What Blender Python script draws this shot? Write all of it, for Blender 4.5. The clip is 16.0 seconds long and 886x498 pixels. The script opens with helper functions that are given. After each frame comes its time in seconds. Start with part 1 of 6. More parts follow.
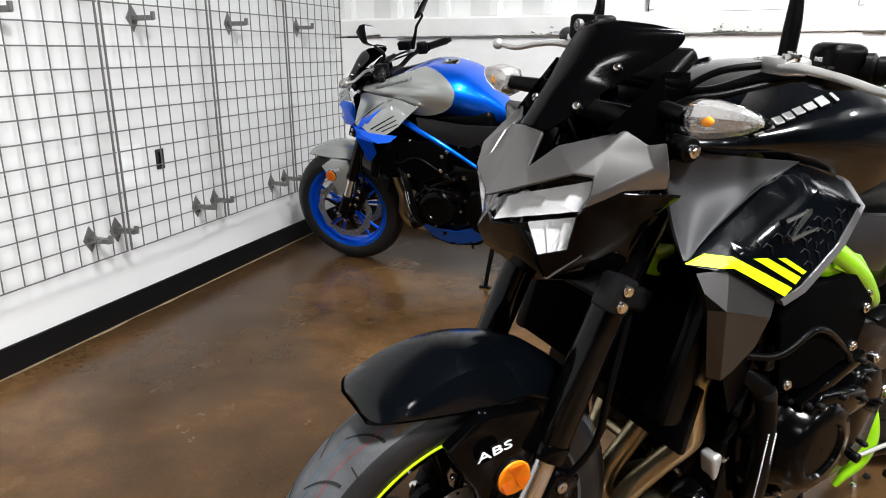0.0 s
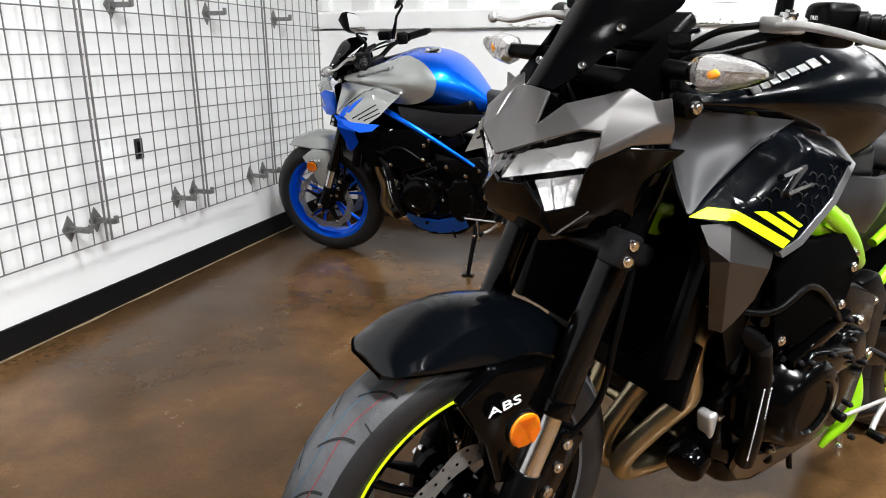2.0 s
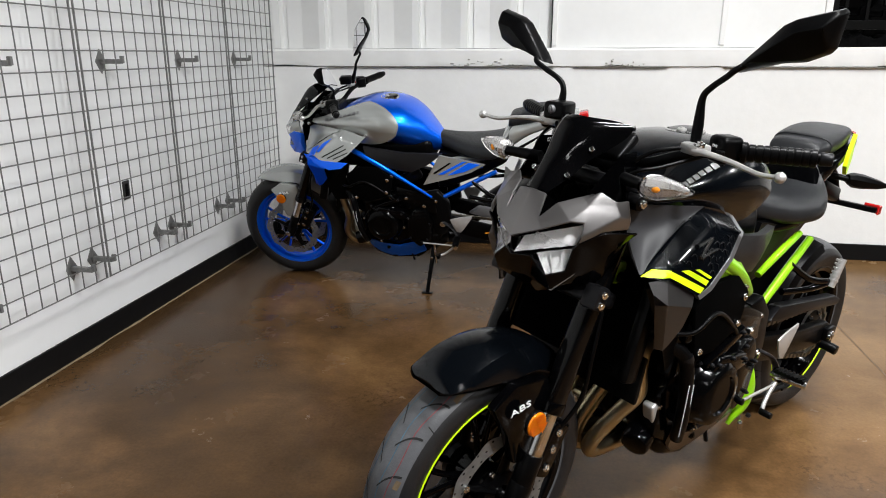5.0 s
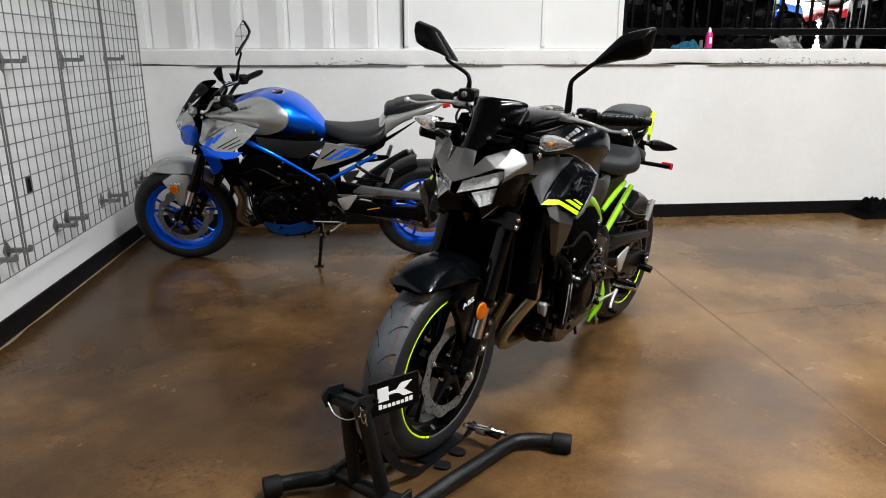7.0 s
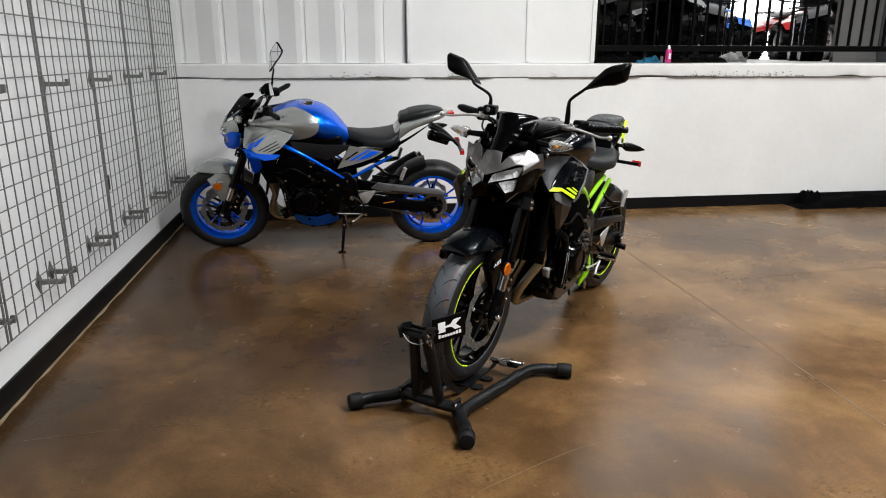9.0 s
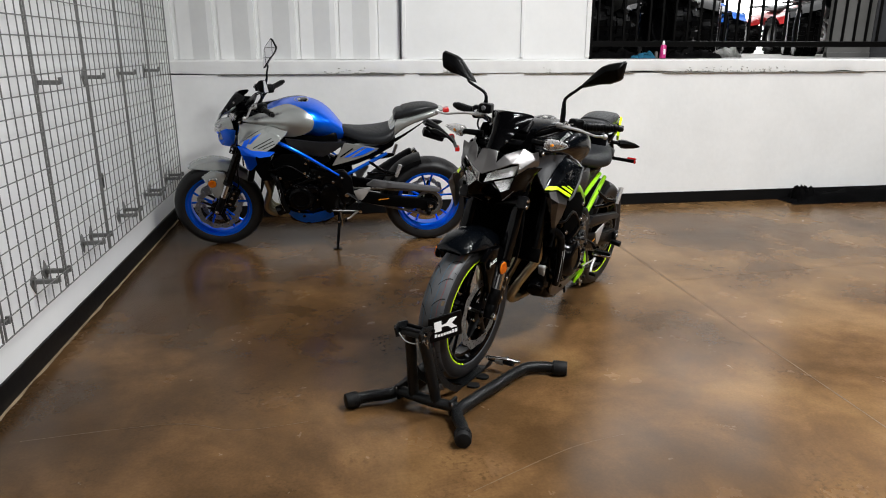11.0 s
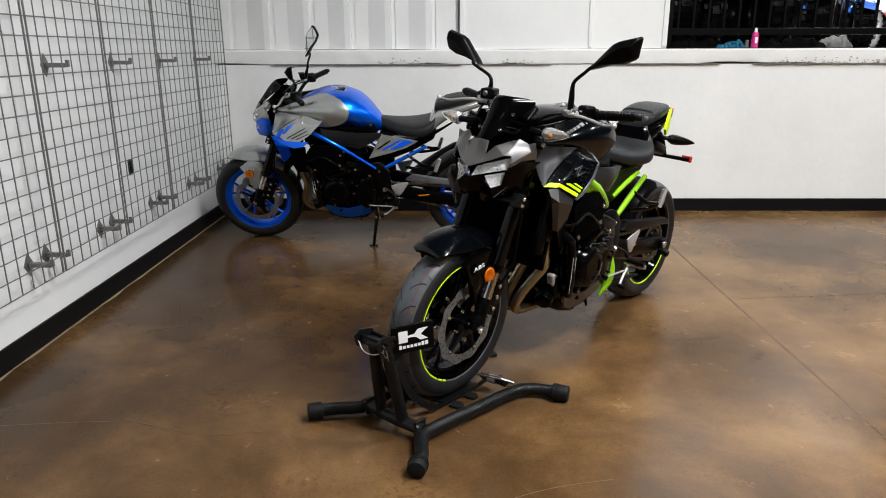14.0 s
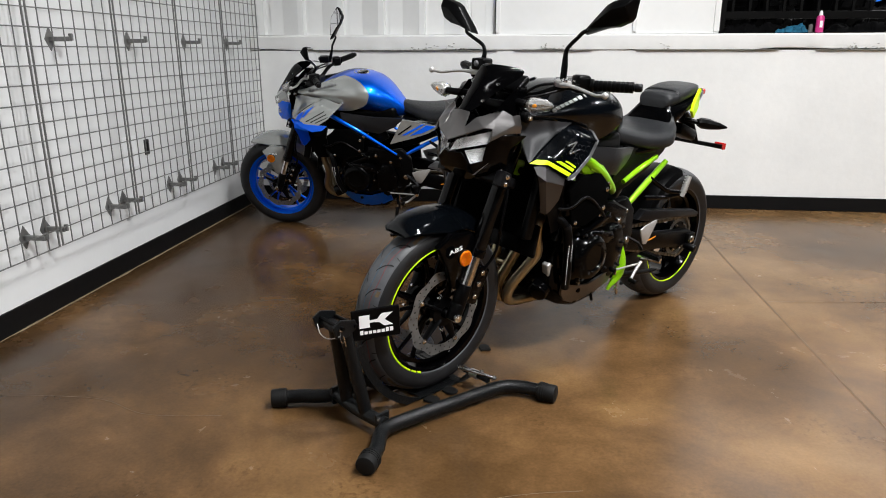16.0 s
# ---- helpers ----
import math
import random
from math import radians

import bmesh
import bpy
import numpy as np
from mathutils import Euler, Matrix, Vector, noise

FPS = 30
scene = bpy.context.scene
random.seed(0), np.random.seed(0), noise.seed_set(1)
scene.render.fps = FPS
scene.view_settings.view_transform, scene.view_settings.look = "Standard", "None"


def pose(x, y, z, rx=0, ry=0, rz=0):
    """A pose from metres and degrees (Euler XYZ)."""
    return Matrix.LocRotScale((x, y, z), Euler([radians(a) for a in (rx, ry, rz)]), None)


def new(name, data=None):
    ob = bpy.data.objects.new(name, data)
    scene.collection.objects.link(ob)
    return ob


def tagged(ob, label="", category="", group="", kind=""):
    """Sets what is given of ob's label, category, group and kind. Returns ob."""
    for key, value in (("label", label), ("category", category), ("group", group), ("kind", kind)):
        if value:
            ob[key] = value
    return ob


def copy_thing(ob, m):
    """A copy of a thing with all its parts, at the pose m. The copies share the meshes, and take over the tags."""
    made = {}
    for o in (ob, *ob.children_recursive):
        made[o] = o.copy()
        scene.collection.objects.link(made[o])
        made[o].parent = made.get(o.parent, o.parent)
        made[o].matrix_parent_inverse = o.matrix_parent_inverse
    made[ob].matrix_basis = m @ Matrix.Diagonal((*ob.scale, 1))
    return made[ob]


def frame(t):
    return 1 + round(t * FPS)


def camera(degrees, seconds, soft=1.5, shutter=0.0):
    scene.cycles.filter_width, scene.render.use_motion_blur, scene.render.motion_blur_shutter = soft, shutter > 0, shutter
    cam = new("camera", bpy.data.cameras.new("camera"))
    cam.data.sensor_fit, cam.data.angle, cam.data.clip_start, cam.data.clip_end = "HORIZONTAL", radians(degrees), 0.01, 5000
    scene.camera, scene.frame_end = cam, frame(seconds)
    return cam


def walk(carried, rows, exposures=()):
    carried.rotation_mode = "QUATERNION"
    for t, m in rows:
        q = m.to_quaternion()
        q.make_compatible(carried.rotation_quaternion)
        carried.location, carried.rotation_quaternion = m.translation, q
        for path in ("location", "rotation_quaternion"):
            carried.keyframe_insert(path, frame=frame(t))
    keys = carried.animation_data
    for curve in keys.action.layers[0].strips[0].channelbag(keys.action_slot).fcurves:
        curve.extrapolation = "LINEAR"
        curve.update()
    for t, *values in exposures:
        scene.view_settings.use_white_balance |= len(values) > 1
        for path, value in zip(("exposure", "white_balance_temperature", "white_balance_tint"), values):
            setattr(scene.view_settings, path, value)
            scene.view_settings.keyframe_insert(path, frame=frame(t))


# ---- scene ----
cam = camera(66.0, 16.0, 1.0)
METRES, EYE, TILT, LEAN, TURN = 3.53, 1.05, -0.8, 0.49, 19.5
ROWS = [
    (0.0, 0.0, 0.0, 0.0, 0.07, -15.27, -0.24),
    (0.5, -0.0059, -0.0055, -0.0051, -0.09, -15.17, -0.3),
    (1.0, -0.013, -0.0105, -0.0102, -0.91, -15.09, -0.34),
    (1.5, -0.019, -0.0094, -0.0133, -2.0, -15.13, -0.3),
    (2.0, -0.0149, -0.0081, -0.0152, -2.42, -15.12, -0.27),
    (2.5, -0.0083, -0.0021, 0.0012, -2.94, -15.11, -0.23),
    (3.0, -0.0056, 0.0016, 0.0506, -3.38, -15.21, -0.24),
    (5.5, -0.1249, -0.1425, 0.0427, -14.89, -15.01, -0.29),
    (6.0, -0.1688, -0.1753, 0.0425, -21.31, -14.99, -0.28),
    (6.5, -0.1934, -0.2094, 0.0389, -23.79, -15.03, -0.1),
    (7.0, -0.2216, -0.2343, 0.0419, -25.0, -15.05, -0.07),
    (7.5, -0.2705, -0.2525, 0.0437, -25.83, -15.03, -0.21),
    (8.0, -0.321, -0.2832, 0.0554, -26.81, -14.92, -0.25),
    (8.5, -0.3502, -0.3315, 0.0625, -27.68, -14.9, -0.16),
    (9.0, -0.3751, -0.3813, 0.0653, -27.91, -14.89, -0.12),
    (11.5, -0.3755, -0.3791, 0.0713, -28.56, -15.49, -0.09),
    (12.0, -0.3583, -0.3661, 0.0674, -28.7, -15.49, -0.1),
    (12.5, -0.3241, -0.3709, 0.0677, -27.88, -15.34, 0.07),
    (13.0, -0.2878, -0.3802, 0.0638, -21.85, -15.25, 0.15),
    (13.5, -0.2575, -0.3759, 0.0561, -19.89, -15.25, -0.03),
    (14.0, -0.2186, -0.3586, 0.0495, -18.74, -15.41, -0.05),
    (14.5, -0.1876, -0.3589, 0.0525, -18.37, -15.31, -0.05),
    (15.0, -0.1508, -0.3675, 0.0525, -16.61, -15.22, -0.02),
    (15.5, -0.122, -0.3598, 0.0424, -13.58, -15.21, -0.06),
    (16.0, -0.1195, -0.3388, 0.0173, -12.52, -15.28, -0.22),
]
walk(cam, [(t, pose(0, 0, EYE, TILT, LEAN, TURN) @ pose(METRES * x, METRES * y, METRES * z, 90 + pitch, roll, yaw)) for t, x, y, z, yaw, pitch, roll in ROWS],
     [(0.0, 0.84), (1.0, 0.86), (2.0, 0.98), (2.5, 0.98), (3.0, 0.73), (5.5, 0.42), (7.0, 0.29), (8.0, 0.27), (9.0, 0.20), (12.5, 0.20), (14.5, 0.24), (16.0, 0.33)])

# ---- light ----
world = bpy.data.worlds.new("hall")
world.use_nodes = True
scene.world = world
world.node_tree.nodes["Background"].inputs[0].default_value = (0.9, 0.95, 1.0, 1)
world.node_tree.nodes["Background"].inputs[1].default_value = 0.015


def panel_lamp(x, y, z, length, width, power, along_y=True):
    data = bpy.data.lights.new("panel_light", "AREA")
    data.shape, data.size, data.size_y = "RECTANGLE", (width if along_y else length), (length if along_y else width)
    data.energy, data.color = power, (0.985, 0.993, 1.0)
    lamp = new("panel_light", data)
    lamp.matrix_world = pose(x, y, z)
    return lamp


# unseen ceiling lamps: first two set from shadows and highlights, the rest added
LAMPS = [(1.45, -0.60, 1.08), (0.85, 1.25, 0.54), (1.50, -4.2, 0.20), (5.0, -0.60, 0.55), (5.0, 2.40, 0.42), (5.0, -4.2, 0.30)]
for lx, ly, lk in LAMPS:
    panel_lamp(lx, ly, 3.65, 0.70, 0.28, 175 * lk, False)
# unseen showroom lighting, widened into three big panels for the floor sheen
for lx in (2.9, 5.1, 7.3):
    panel_lamp(lx, 7.2, 4.05, 4.0, 1.8, 80)



# ---- materials ----
def material(name, base, rough=0.5, metal=0.0, coat=0.0, mottle=0.0, scale=8.0, bump=0.0, bump_scale=60.0, second=None, spread=0.5, flake=0.0, spec=0.5):
    """A surface of one base colour, mottled at two scales towards a second one, with fine relief."""
    m = bpy.data.materials.new(name)
    m.use_nodes = True
    n, l = m.node_tree.nodes, m.node_tree.links
    b = n["Principled BSDF"]
    b.inputs["Base Color"].default_value = (*base, 1)
    b.inputs["Roughness"].default_value, b.inputs["Metallic"].default_value = rough, metal
    b.inputs["Specular IOR Level"].default_value = spec
    b.inputs["Coat Weight"].default_value, b.inputs["Coat Roughness"].default_value = coat, 0.085
    co = n.new("ShaderNodeTexCoord")
    if mottle or second:
        other = second or tuple(c * (1 - mottle) for c in base)
        big, small, mix, ramp = n.new("ShaderNodeTexNoise"), n.new("ShaderNodeTexNoise"), n.new("ShaderNodeMix"), n.new("ShaderNodeMapRange")
        add = n.new("ShaderNodeMath")
        add.operation = "MULTIPLY_ADD"
        big.inputs["Scale"].default_value, small.inputs["Scale"].default_value = scale, scale * 9
        big.inputs["Detail"].default_value = small.inputs["Detail"].default_value = 5
        l.new(co.outputs["Object"], big.inputs["Vector"]), l.new(co.outputs["Object"], small.inputs["Vector"])
        l.new(small.outputs["Fac"], add.inputs[0])
        add.inputs[1].default_value = 0.35
        l.new(big.outputs["Fac"], add.inputs[2])
        ramp.inputs["From Min"].default_value, ramp.inputs["From Max"].default_value = 0.67 - spread / 2, 0.67 + spread / 2
        l.new(add.outputs[0], ramp.inputs["Value"])
        mix.data_type = "RGBA"
        mix.inputs[6].default_value, mix.inputs[7].default_value = (*base, 1), (*other, 1)
        l.new(ramp.outputs["Result"], mix.inputs[0]), l.new(mix.outputs[2], b.inputs["Base Color"])
        rr = n.new("ShaderNodeMapRange")
        rr.inputs["To Min"].default_value, rr.inputs["To Max"].default_value = rough * 0.9, min(1, rough * 1.2)
        l.new(small.outputs["Fac"], rr.inputs["Value"]), l.new(rr.outputs["Result"], b.inputs["Roughness"])
    if bump:
        tex, bp = n.new("ShaderNodeTexNoise"), n.new("ShaderNodeBump")
        tex.inputs["Scale"].default_value, tex.inputs["Detail"].default_value = bump_scale, 6
        bp.inputs["Strength"].default_value, bp.inputs["Distance"].default_value = bump, 0.002
        l.new(co.outputs["Object"], tex.inputs["Vector"])
        l.new(tex.outputs["Fac"], bp.inputs["Height"]), l.new(bp.outputs["Normal"], b.inputs["Normal"])
    if flake:
        vor, bp = n.new("ShaderNodeTexVoronoi"), n.new("ShaderNodeBump")
        vor.inputs["Scale"].default_value = 900
        bp.inputs["Strength"].default_value, bp.inputs["Distance"].default_value = flake, 0.0006
        l.new(co.outputs["Object"], vor.inputs["Vector"])
        l.new(vor.outputs["Distance"], bp.inputs["Height"]), l.new(bp.outputs["Normal"], b.inputs["Normal"])
    return m


def glass(name, tint=(1, 1, 1), rough=0.02, ior=1.45):
    m = bpy.data.materials.new(name)
    m.use_nodes = True
    b = m.node_tree.nodes["Principled BSDF"]
    b.inputs["Base Color"].default_value, b.inputs["Roughness"].default_value = (*tint, 1), rough
    b.inputs["Transmission Weight"].default_value, b.inputs["IOR"].default_value = 1.0, ior
    return m


def concrete_floor():
    """Acid-stained concrete: soft brown clouds, darker blotches and clustered dark specks, sealed to a soft gloss."""
    m = bpy.data.materials.new("stained_concrete")
    m.use_nodes = True
    n, l = m.node_tree.nodes, m.node_tree.links
    b = n["Principled BSDF"]
    b.inputs["Specular IOR Level"].default_value = 0.20
    co = n.new("ShaderNodeTexCoord")

    def noise_at(scale, detail, rough, distort=0.0):
        t = n.new("ShaderNodeTexNoise")
        for key, v in (("Scale", scale), ("Detail", detail), ("Roughness", rough), ("Distortion", distort)):
            t.inputs[key].default_value = v
        l.new(co.outputs["Object"], t.inputs["Vector"])
        return t

    def level(socket, a, b2, c, d):
        r = n.new("ShaderNodeMapRange")
        for key, v in zip(("From Min", "From Max", "To Min", "To Max"), (a, b2, c, d)):
            r.inputs[key].default_value = v
        l.new(socket, r.inputs["Value"])
        return r.outputs["Result"]

    def times(a, b2):
        x = n.new("ShaderNodeMath")
        x.operation = "MULTIPLY"
        l.new(a, x.inputs[0]), l.new(b2, x.inputs[1])
        return x.outputs[0]
    clouds, mid, fine = noise_at(1.25, 9, 0.60, 0.25), noise_at(4.2, 8, 0.62, 0.3), noise_at(95, 3, 0.6)
    patches, specks = noise_at(2.1, 3, 0.5), noise_at(46, 4, 0.65)
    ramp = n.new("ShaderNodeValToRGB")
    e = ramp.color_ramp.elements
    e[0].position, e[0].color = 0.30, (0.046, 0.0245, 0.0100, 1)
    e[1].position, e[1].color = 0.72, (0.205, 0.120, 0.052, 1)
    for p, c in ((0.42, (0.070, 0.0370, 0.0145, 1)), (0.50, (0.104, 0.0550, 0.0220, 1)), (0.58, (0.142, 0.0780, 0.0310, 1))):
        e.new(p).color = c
    # uneven light put into the stain: clouds shift darker west, paler east
    place, light_drift = n.new("ShaderNodeSeparateXYZ"), n.new("ShaderNodeMath")
    light_drift.operation = "ADD"
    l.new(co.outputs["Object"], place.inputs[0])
    l.new(clouds.outputs["Fac"], light_drift.inputs[0]), l.new(level(place.outputs["X"], -1.9, 1.1, -0.130, 0.050), light_drift.inputs[1])
    l.new(light_drift.outputs[0], ramp.inputs[0])
    tone = times(level(mid.outputs["Fac"], 0.32, 0.68, 0.82, 1.17), level(fine.outputs["Fac"], 0.3, 0.7, 0.88, 1.12))
    mask = times(level(patches.outputs["Fac"], 0.55, 0.68, 0.0, 1.0), level(specks.outputs["Fac"], 0.52, 0.62, 0.0, 0.42))
    inv = n.new("ShaderNodeMath")
    inv.operation = "SUBTRACT"
    inv.inputs[0].default_value = 1.0
    l.new(mask, inv.inputs[1])
    mix = n.new("ShaderNodeMix")
    mix.data_type, mix.blend_type = "RGBA", "MULTIPLY"
    mix.inputs[0].default_value = 1
    l.new(ramp.outputs["Color"], mix.inputs[6]), l.new(times(tone, inv.outputs[0]), mix.inputs[7])
    l.new(mix.outputs[2], b.inputs["Base Color"])
    l.new(level(mid.outputs["Fac"], 0.3, 0.7, 0.19, 0.29), b.inputs["Roughness"])
    bp = n.new("ShaderNodeBump")
    bp.inputs["Strength"].default_value, bp.inputs["Distance"].default_value = 0.06, 0.003
    l.new(mid.outputs["Fac"], bp.inputs["Height"]), l.new(bp.outputs["Normal"], b.inputs["Normal"])
    return m


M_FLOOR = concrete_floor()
M_WALL = material("white_wall_paint", (0.74, 0.745, 0.745), 0.55, mottle=0.06, scale=1.5, bump=0.15, bump_scale=120)
M_CONCRETE = material("white_painted_concrete", (0.82, 0.82, 0.805), 0.6, mottle=0.10, scale=2.2, bump=0.5, bump_scale=35)
M_SHEET = material("white_painted_sheet_metal", (0.82, 0.825, 0.815), 0.42, mottle=0.07, scale=3.0, bump=0.05)
# dark only to hold down fill light and reflections from unseen walls
M_FARWALL = material("dark_far_wall_for_less_fill", (0.11, 0.11, 0.105), 0.6, mottle=0.1, scale=1)
M_CHIP = material("chipped_bare_concrete", (0.30, 0.29, 0.26), 0.9, mottle=0.5, scale=30, bump=0.8, bump_scale=90)
M_BASE = material("black_vinyl_base", (0.004, 0.004, 0.0044), 0.45, spec=0.20, mottle=0.3, scale=5, bump=0.1)
M_WIRE = material("grey_steel_wire", (0.20, 0.20, 0.195), 0.42, 0.5, mottle=0.3, scale=40)
M_RAIL = material("black_railing_paint", (0.002, 0.002, 0.002), 0.35, spec=0.12, bump=0.1)
M_PLATE = material("black_outlet_plastic", (0.02, 0.02, 0.02), 0.4)
M_PAPER = material("white_paper", (0.82, 0.83, 0.84), 0.7, mottle=0.04, scale=20)
M_CEIL = material("dark_ceiling", (0.05, 0.05, 0.05), 0.8, mottle=0.1, scale=1)
M_SHOWCEIL = material("pale_showroom_ceiling", (0.62, 0.62, 0.60), 0.8, mottle=0.1, scale=1)
M_SEAM = material("joint_filler", (0.135, 0.082, 0.040), 0.6, mottle=0.5, scale=12)
M_RUBBER = material("tyre_rubber", (0.012, 0.012, 0.013), 0.45, spec=0.35, mottle=0.4, scale=30, bump=0.25, bump_scale=250)
# paler than the other tyre rubber: dust, plus top light in the colour
M_RUBBERLIT = material("dusty_top_lit_tyre_rubber", (0.088, 0.092, 0.100), 0.42, spec=0.42, second=(0.042, 0.042, 0.044), scale=7, bump=0.25, bump_scale=250)
M_GROOVE = material("tread_groove", (0.006, 0.006, 0.006), 0.9)
M_BLACK = material("black_plastic", (0.0016, 0.0016, 0.0018), 0.30, spec=0.09, mottle=0.25, scale=20, bump=0.12, bump_scale=400)
M_GLOSSBLACK = material("gloss_black_paint", (0.0008, 0.0008, 0.0010), 0.09, spec=0.15)
M_SPARK = material("metallic_spark_black_paint", (0.0012, 0.0017, 0.0025), 0.18, 0.0, 0.50, flake=0.16, spec=0.05)
M_GRAPHITE = material("matte_graphite_paint", (0.185, 0.178, 0.176), 0.33, 0.9, 0.0, flake=0.12)
M_LIME = material("lime_green_paint", (0.24, 0.56, 0.003), 0.28, 0.2, 0.6, flake=0.1)
M_DUCT = material("satin_dark_duct_paint", (0.026, 0.026, 0.028), 0.44, 0.0, 0.0, flake=0.05, spec=0.16)
M_FORK = material("black_anodised_tube", (0.0014, 0.0014, 0.0016), 0.11, spec=0.22)
M_SIGNALCORE = material("faceted_signal_core", (0.58, 0.57, 0.56), 0.10, 0.75, bump=1.0, bump_scale=110)
M_LIMEDECAL = material("fluorescent_lime_decal", (0.60, 0.90, 0.005), 0.42, 0, 0.0, spec=0.25, mottle=0.06, scale=30)
M_BLUE = material("candy_blue_paint", (0.0002, 0.150, 1.0), 0.32, 0.8, 0.55, flake=0.10, spec=0.2)
M_SILVER = material("satin_silver_grey_paint", (0.45, 0.47, 0.455), 0.26, 0.58, 0.5, flake=0.03)
M_BLUEDECAL = material("blue_decal", (0.002, 0.12, 0.85), 0.35, 0, 0.15, spec=0.3)
M_VINYL = material("black_seat_vinyl", (0.013, 0.0138, 0.0152), 0.38, spec=0.30, mottle=0.2, scale=25, bump=0.35, bump_scale=700)
M_ENGINE = material("black_engine_paint", (0.0012, 0.0012, 0.0013), 0.13, spec=0.11, mottle=0.3, scale=18, bump=0.06, bump_scale=300)
M_CASE = material("cast_aluminium", (0.56, 0.55, 0.54), 0.36, 0.6, mottle=0.2, scale=25, bump=0.25, bump_scale=220)
M_CHROME = material("bright_steel", (0.66, 0.66, 0.66), 0.18, 1.0, mottle=0.15, scale=40)
M_HEADER = material("heat_tinted_steel_pipe", (0.50, 0.43, 0.28), 0.32, 1.0, mottle=0.4, scale=9, spread=1.2)
M_LENS = glass("clear_lens", ior=1.12)
M_AMBER = material("amber_reflector", (0.72, 0.19, 0.003), 0.22, 0, 0.25, bump=0.8, bump_scale=420)
M_AMBERBULB = material("amber_bulb", (0.9, 0.32, 0.02), 0.3)
M_RED = material("red_reflector", (0.45, 0.012, 0.012), 0.2, 0, 0.6)
M_MIRROR = material("mirror_glass", (0.8, 0.8, 0.82), 0.02, 1.0)
M_EMBLEM = material("bright_silver_emblem", (0.34, 0.34, 0.34), 0.30, 0.8)
M_SCREEN = material("smoked_windscreen", (0.001, 0.001, 0.0012), 0.10, spec=0.16)
M_WHITEINK = material("white_print", (0.85, 0.85, 0.85), 0.5)
M_HAMMER = material("black_powder_coat", (0.0045, 0.005, 0.0055), 0.30, spec=0.24, bump=1.0, bump_scale=220)
M_FIN = material("radiator_fins", (0.0012, 0.0012, 0.0012), 0.8, spec=0.01)
M_CLOTH = material("black_cloth", (0.004, 0.004, 0.0045), 0.9, spec=0.1, mottle=0.4, scale=20, bump=0.6, bump_scale=150)
M_BLUECLOTH = material("teal_blue_cloth", (0.03, 0.25, 0.42), 0.9, mottle=0.4, scale=25, bump=0.5, bump_scale=150)
M_KNEE = material("satin_knee_plastic", (0.010, 0.010, 0.011), 0.36, spec=0.22, bump=0.15, bump_scale=500)
M_EDGE = material("satin_silver_edge", (0.30, 0.30, 0.31), 0.30, 0.85, flake=0.1)
M_PINK = material("pink_can", (0.62, 0.03, 0.22), 0.35, 0.2, 0.3)


# ---- shaping ----
def part(name, bm, mat, parent=None, label="", smooth=None):
    """Links a bmesh as one mesh object under a thing or under a part."""
    me = bpy.data.meshes.new(name)
    bm.normal_update()
    bm.to_mesh(me)
    bm.free()
    for m in mat if isinstance(mat, (list, tuple)) else [mat]:
        me.materials.append(m)
    if smooth is not None:
        me.shade_smooth()
        me.set_sharp_from_angle(angle=radians(smooth))
    ob = new(name, me)
    if parent is not None:
        ob.parent = parent
    if label:
        ob["label"] = label
    return ob


def thing(name, label, category, group="", kind=""):
    return tagged(new(name), label, category, group, kind)


def flip_out(bm):
    bmesh.ops.recalc_face_normals(bm, faces=bm.faces)
    return bm


def bevel(bm, width, segs=2, angle=25):
    edges = [e for e in bm.edges if len(e.link_faces) == 2 and e.calc_face_angle(0) > radians(angle)]
    if edges and width:
        bmesh.ops.bevel(bm, geom=edges, offset=width, segments=segs, profile=0.5, affect="EDGES", clamp_overlap=True)
    return bm


def add_box(bm, size, m=Matrix(), width=0.0, segs=2):
    t = bmesh.new()
    bmesh.ops.create_cube(t, size=1)
    bmesh.ops.scale(t, vec=size, verts=t.verts)
    bevel(t, width, segs)
    t.transform(m)
    merge(bm, t)
    return bm


def merge(bm, t):
    me = bpy.data.meshes.new("scrap")
    t.to_mesh(me)
    t.free()
    bm.from_mesh(me)
    bpy.data.meshes.remove(me)
    return bm


def box(size, at=(0, 0, 0), width=0.0, turn=(0, 0, 0), segs=2):
    return add_box(bmesh.new(), size, pose(*at, *turn), width, segs)


def smooth_path(points, steps=6, closed=False):
    """Catmull-Rom through the points."""
    p = [Vector(q) for q in points]
    n = len(p)
    if n < 3 or steps < 2:
        return p
    out = []
    for i in range(n if closed else n - 1):
        a, b, c, d = (p[(i + k) % n] if closed else p[min(max(i + k, 0), n - 1)] for k in (-1, 0, 1, 2))
        for s in range(steps):
            t = s / steps
            out.append(0.5 * (2 * b + (c - a) * t + (2 * a - 5 * b + 4 * c - d) * t * t + (3 * b - a - 3 * c + d) * t ** 3))
    if not closed:
        out.append(p[-1])
    return out


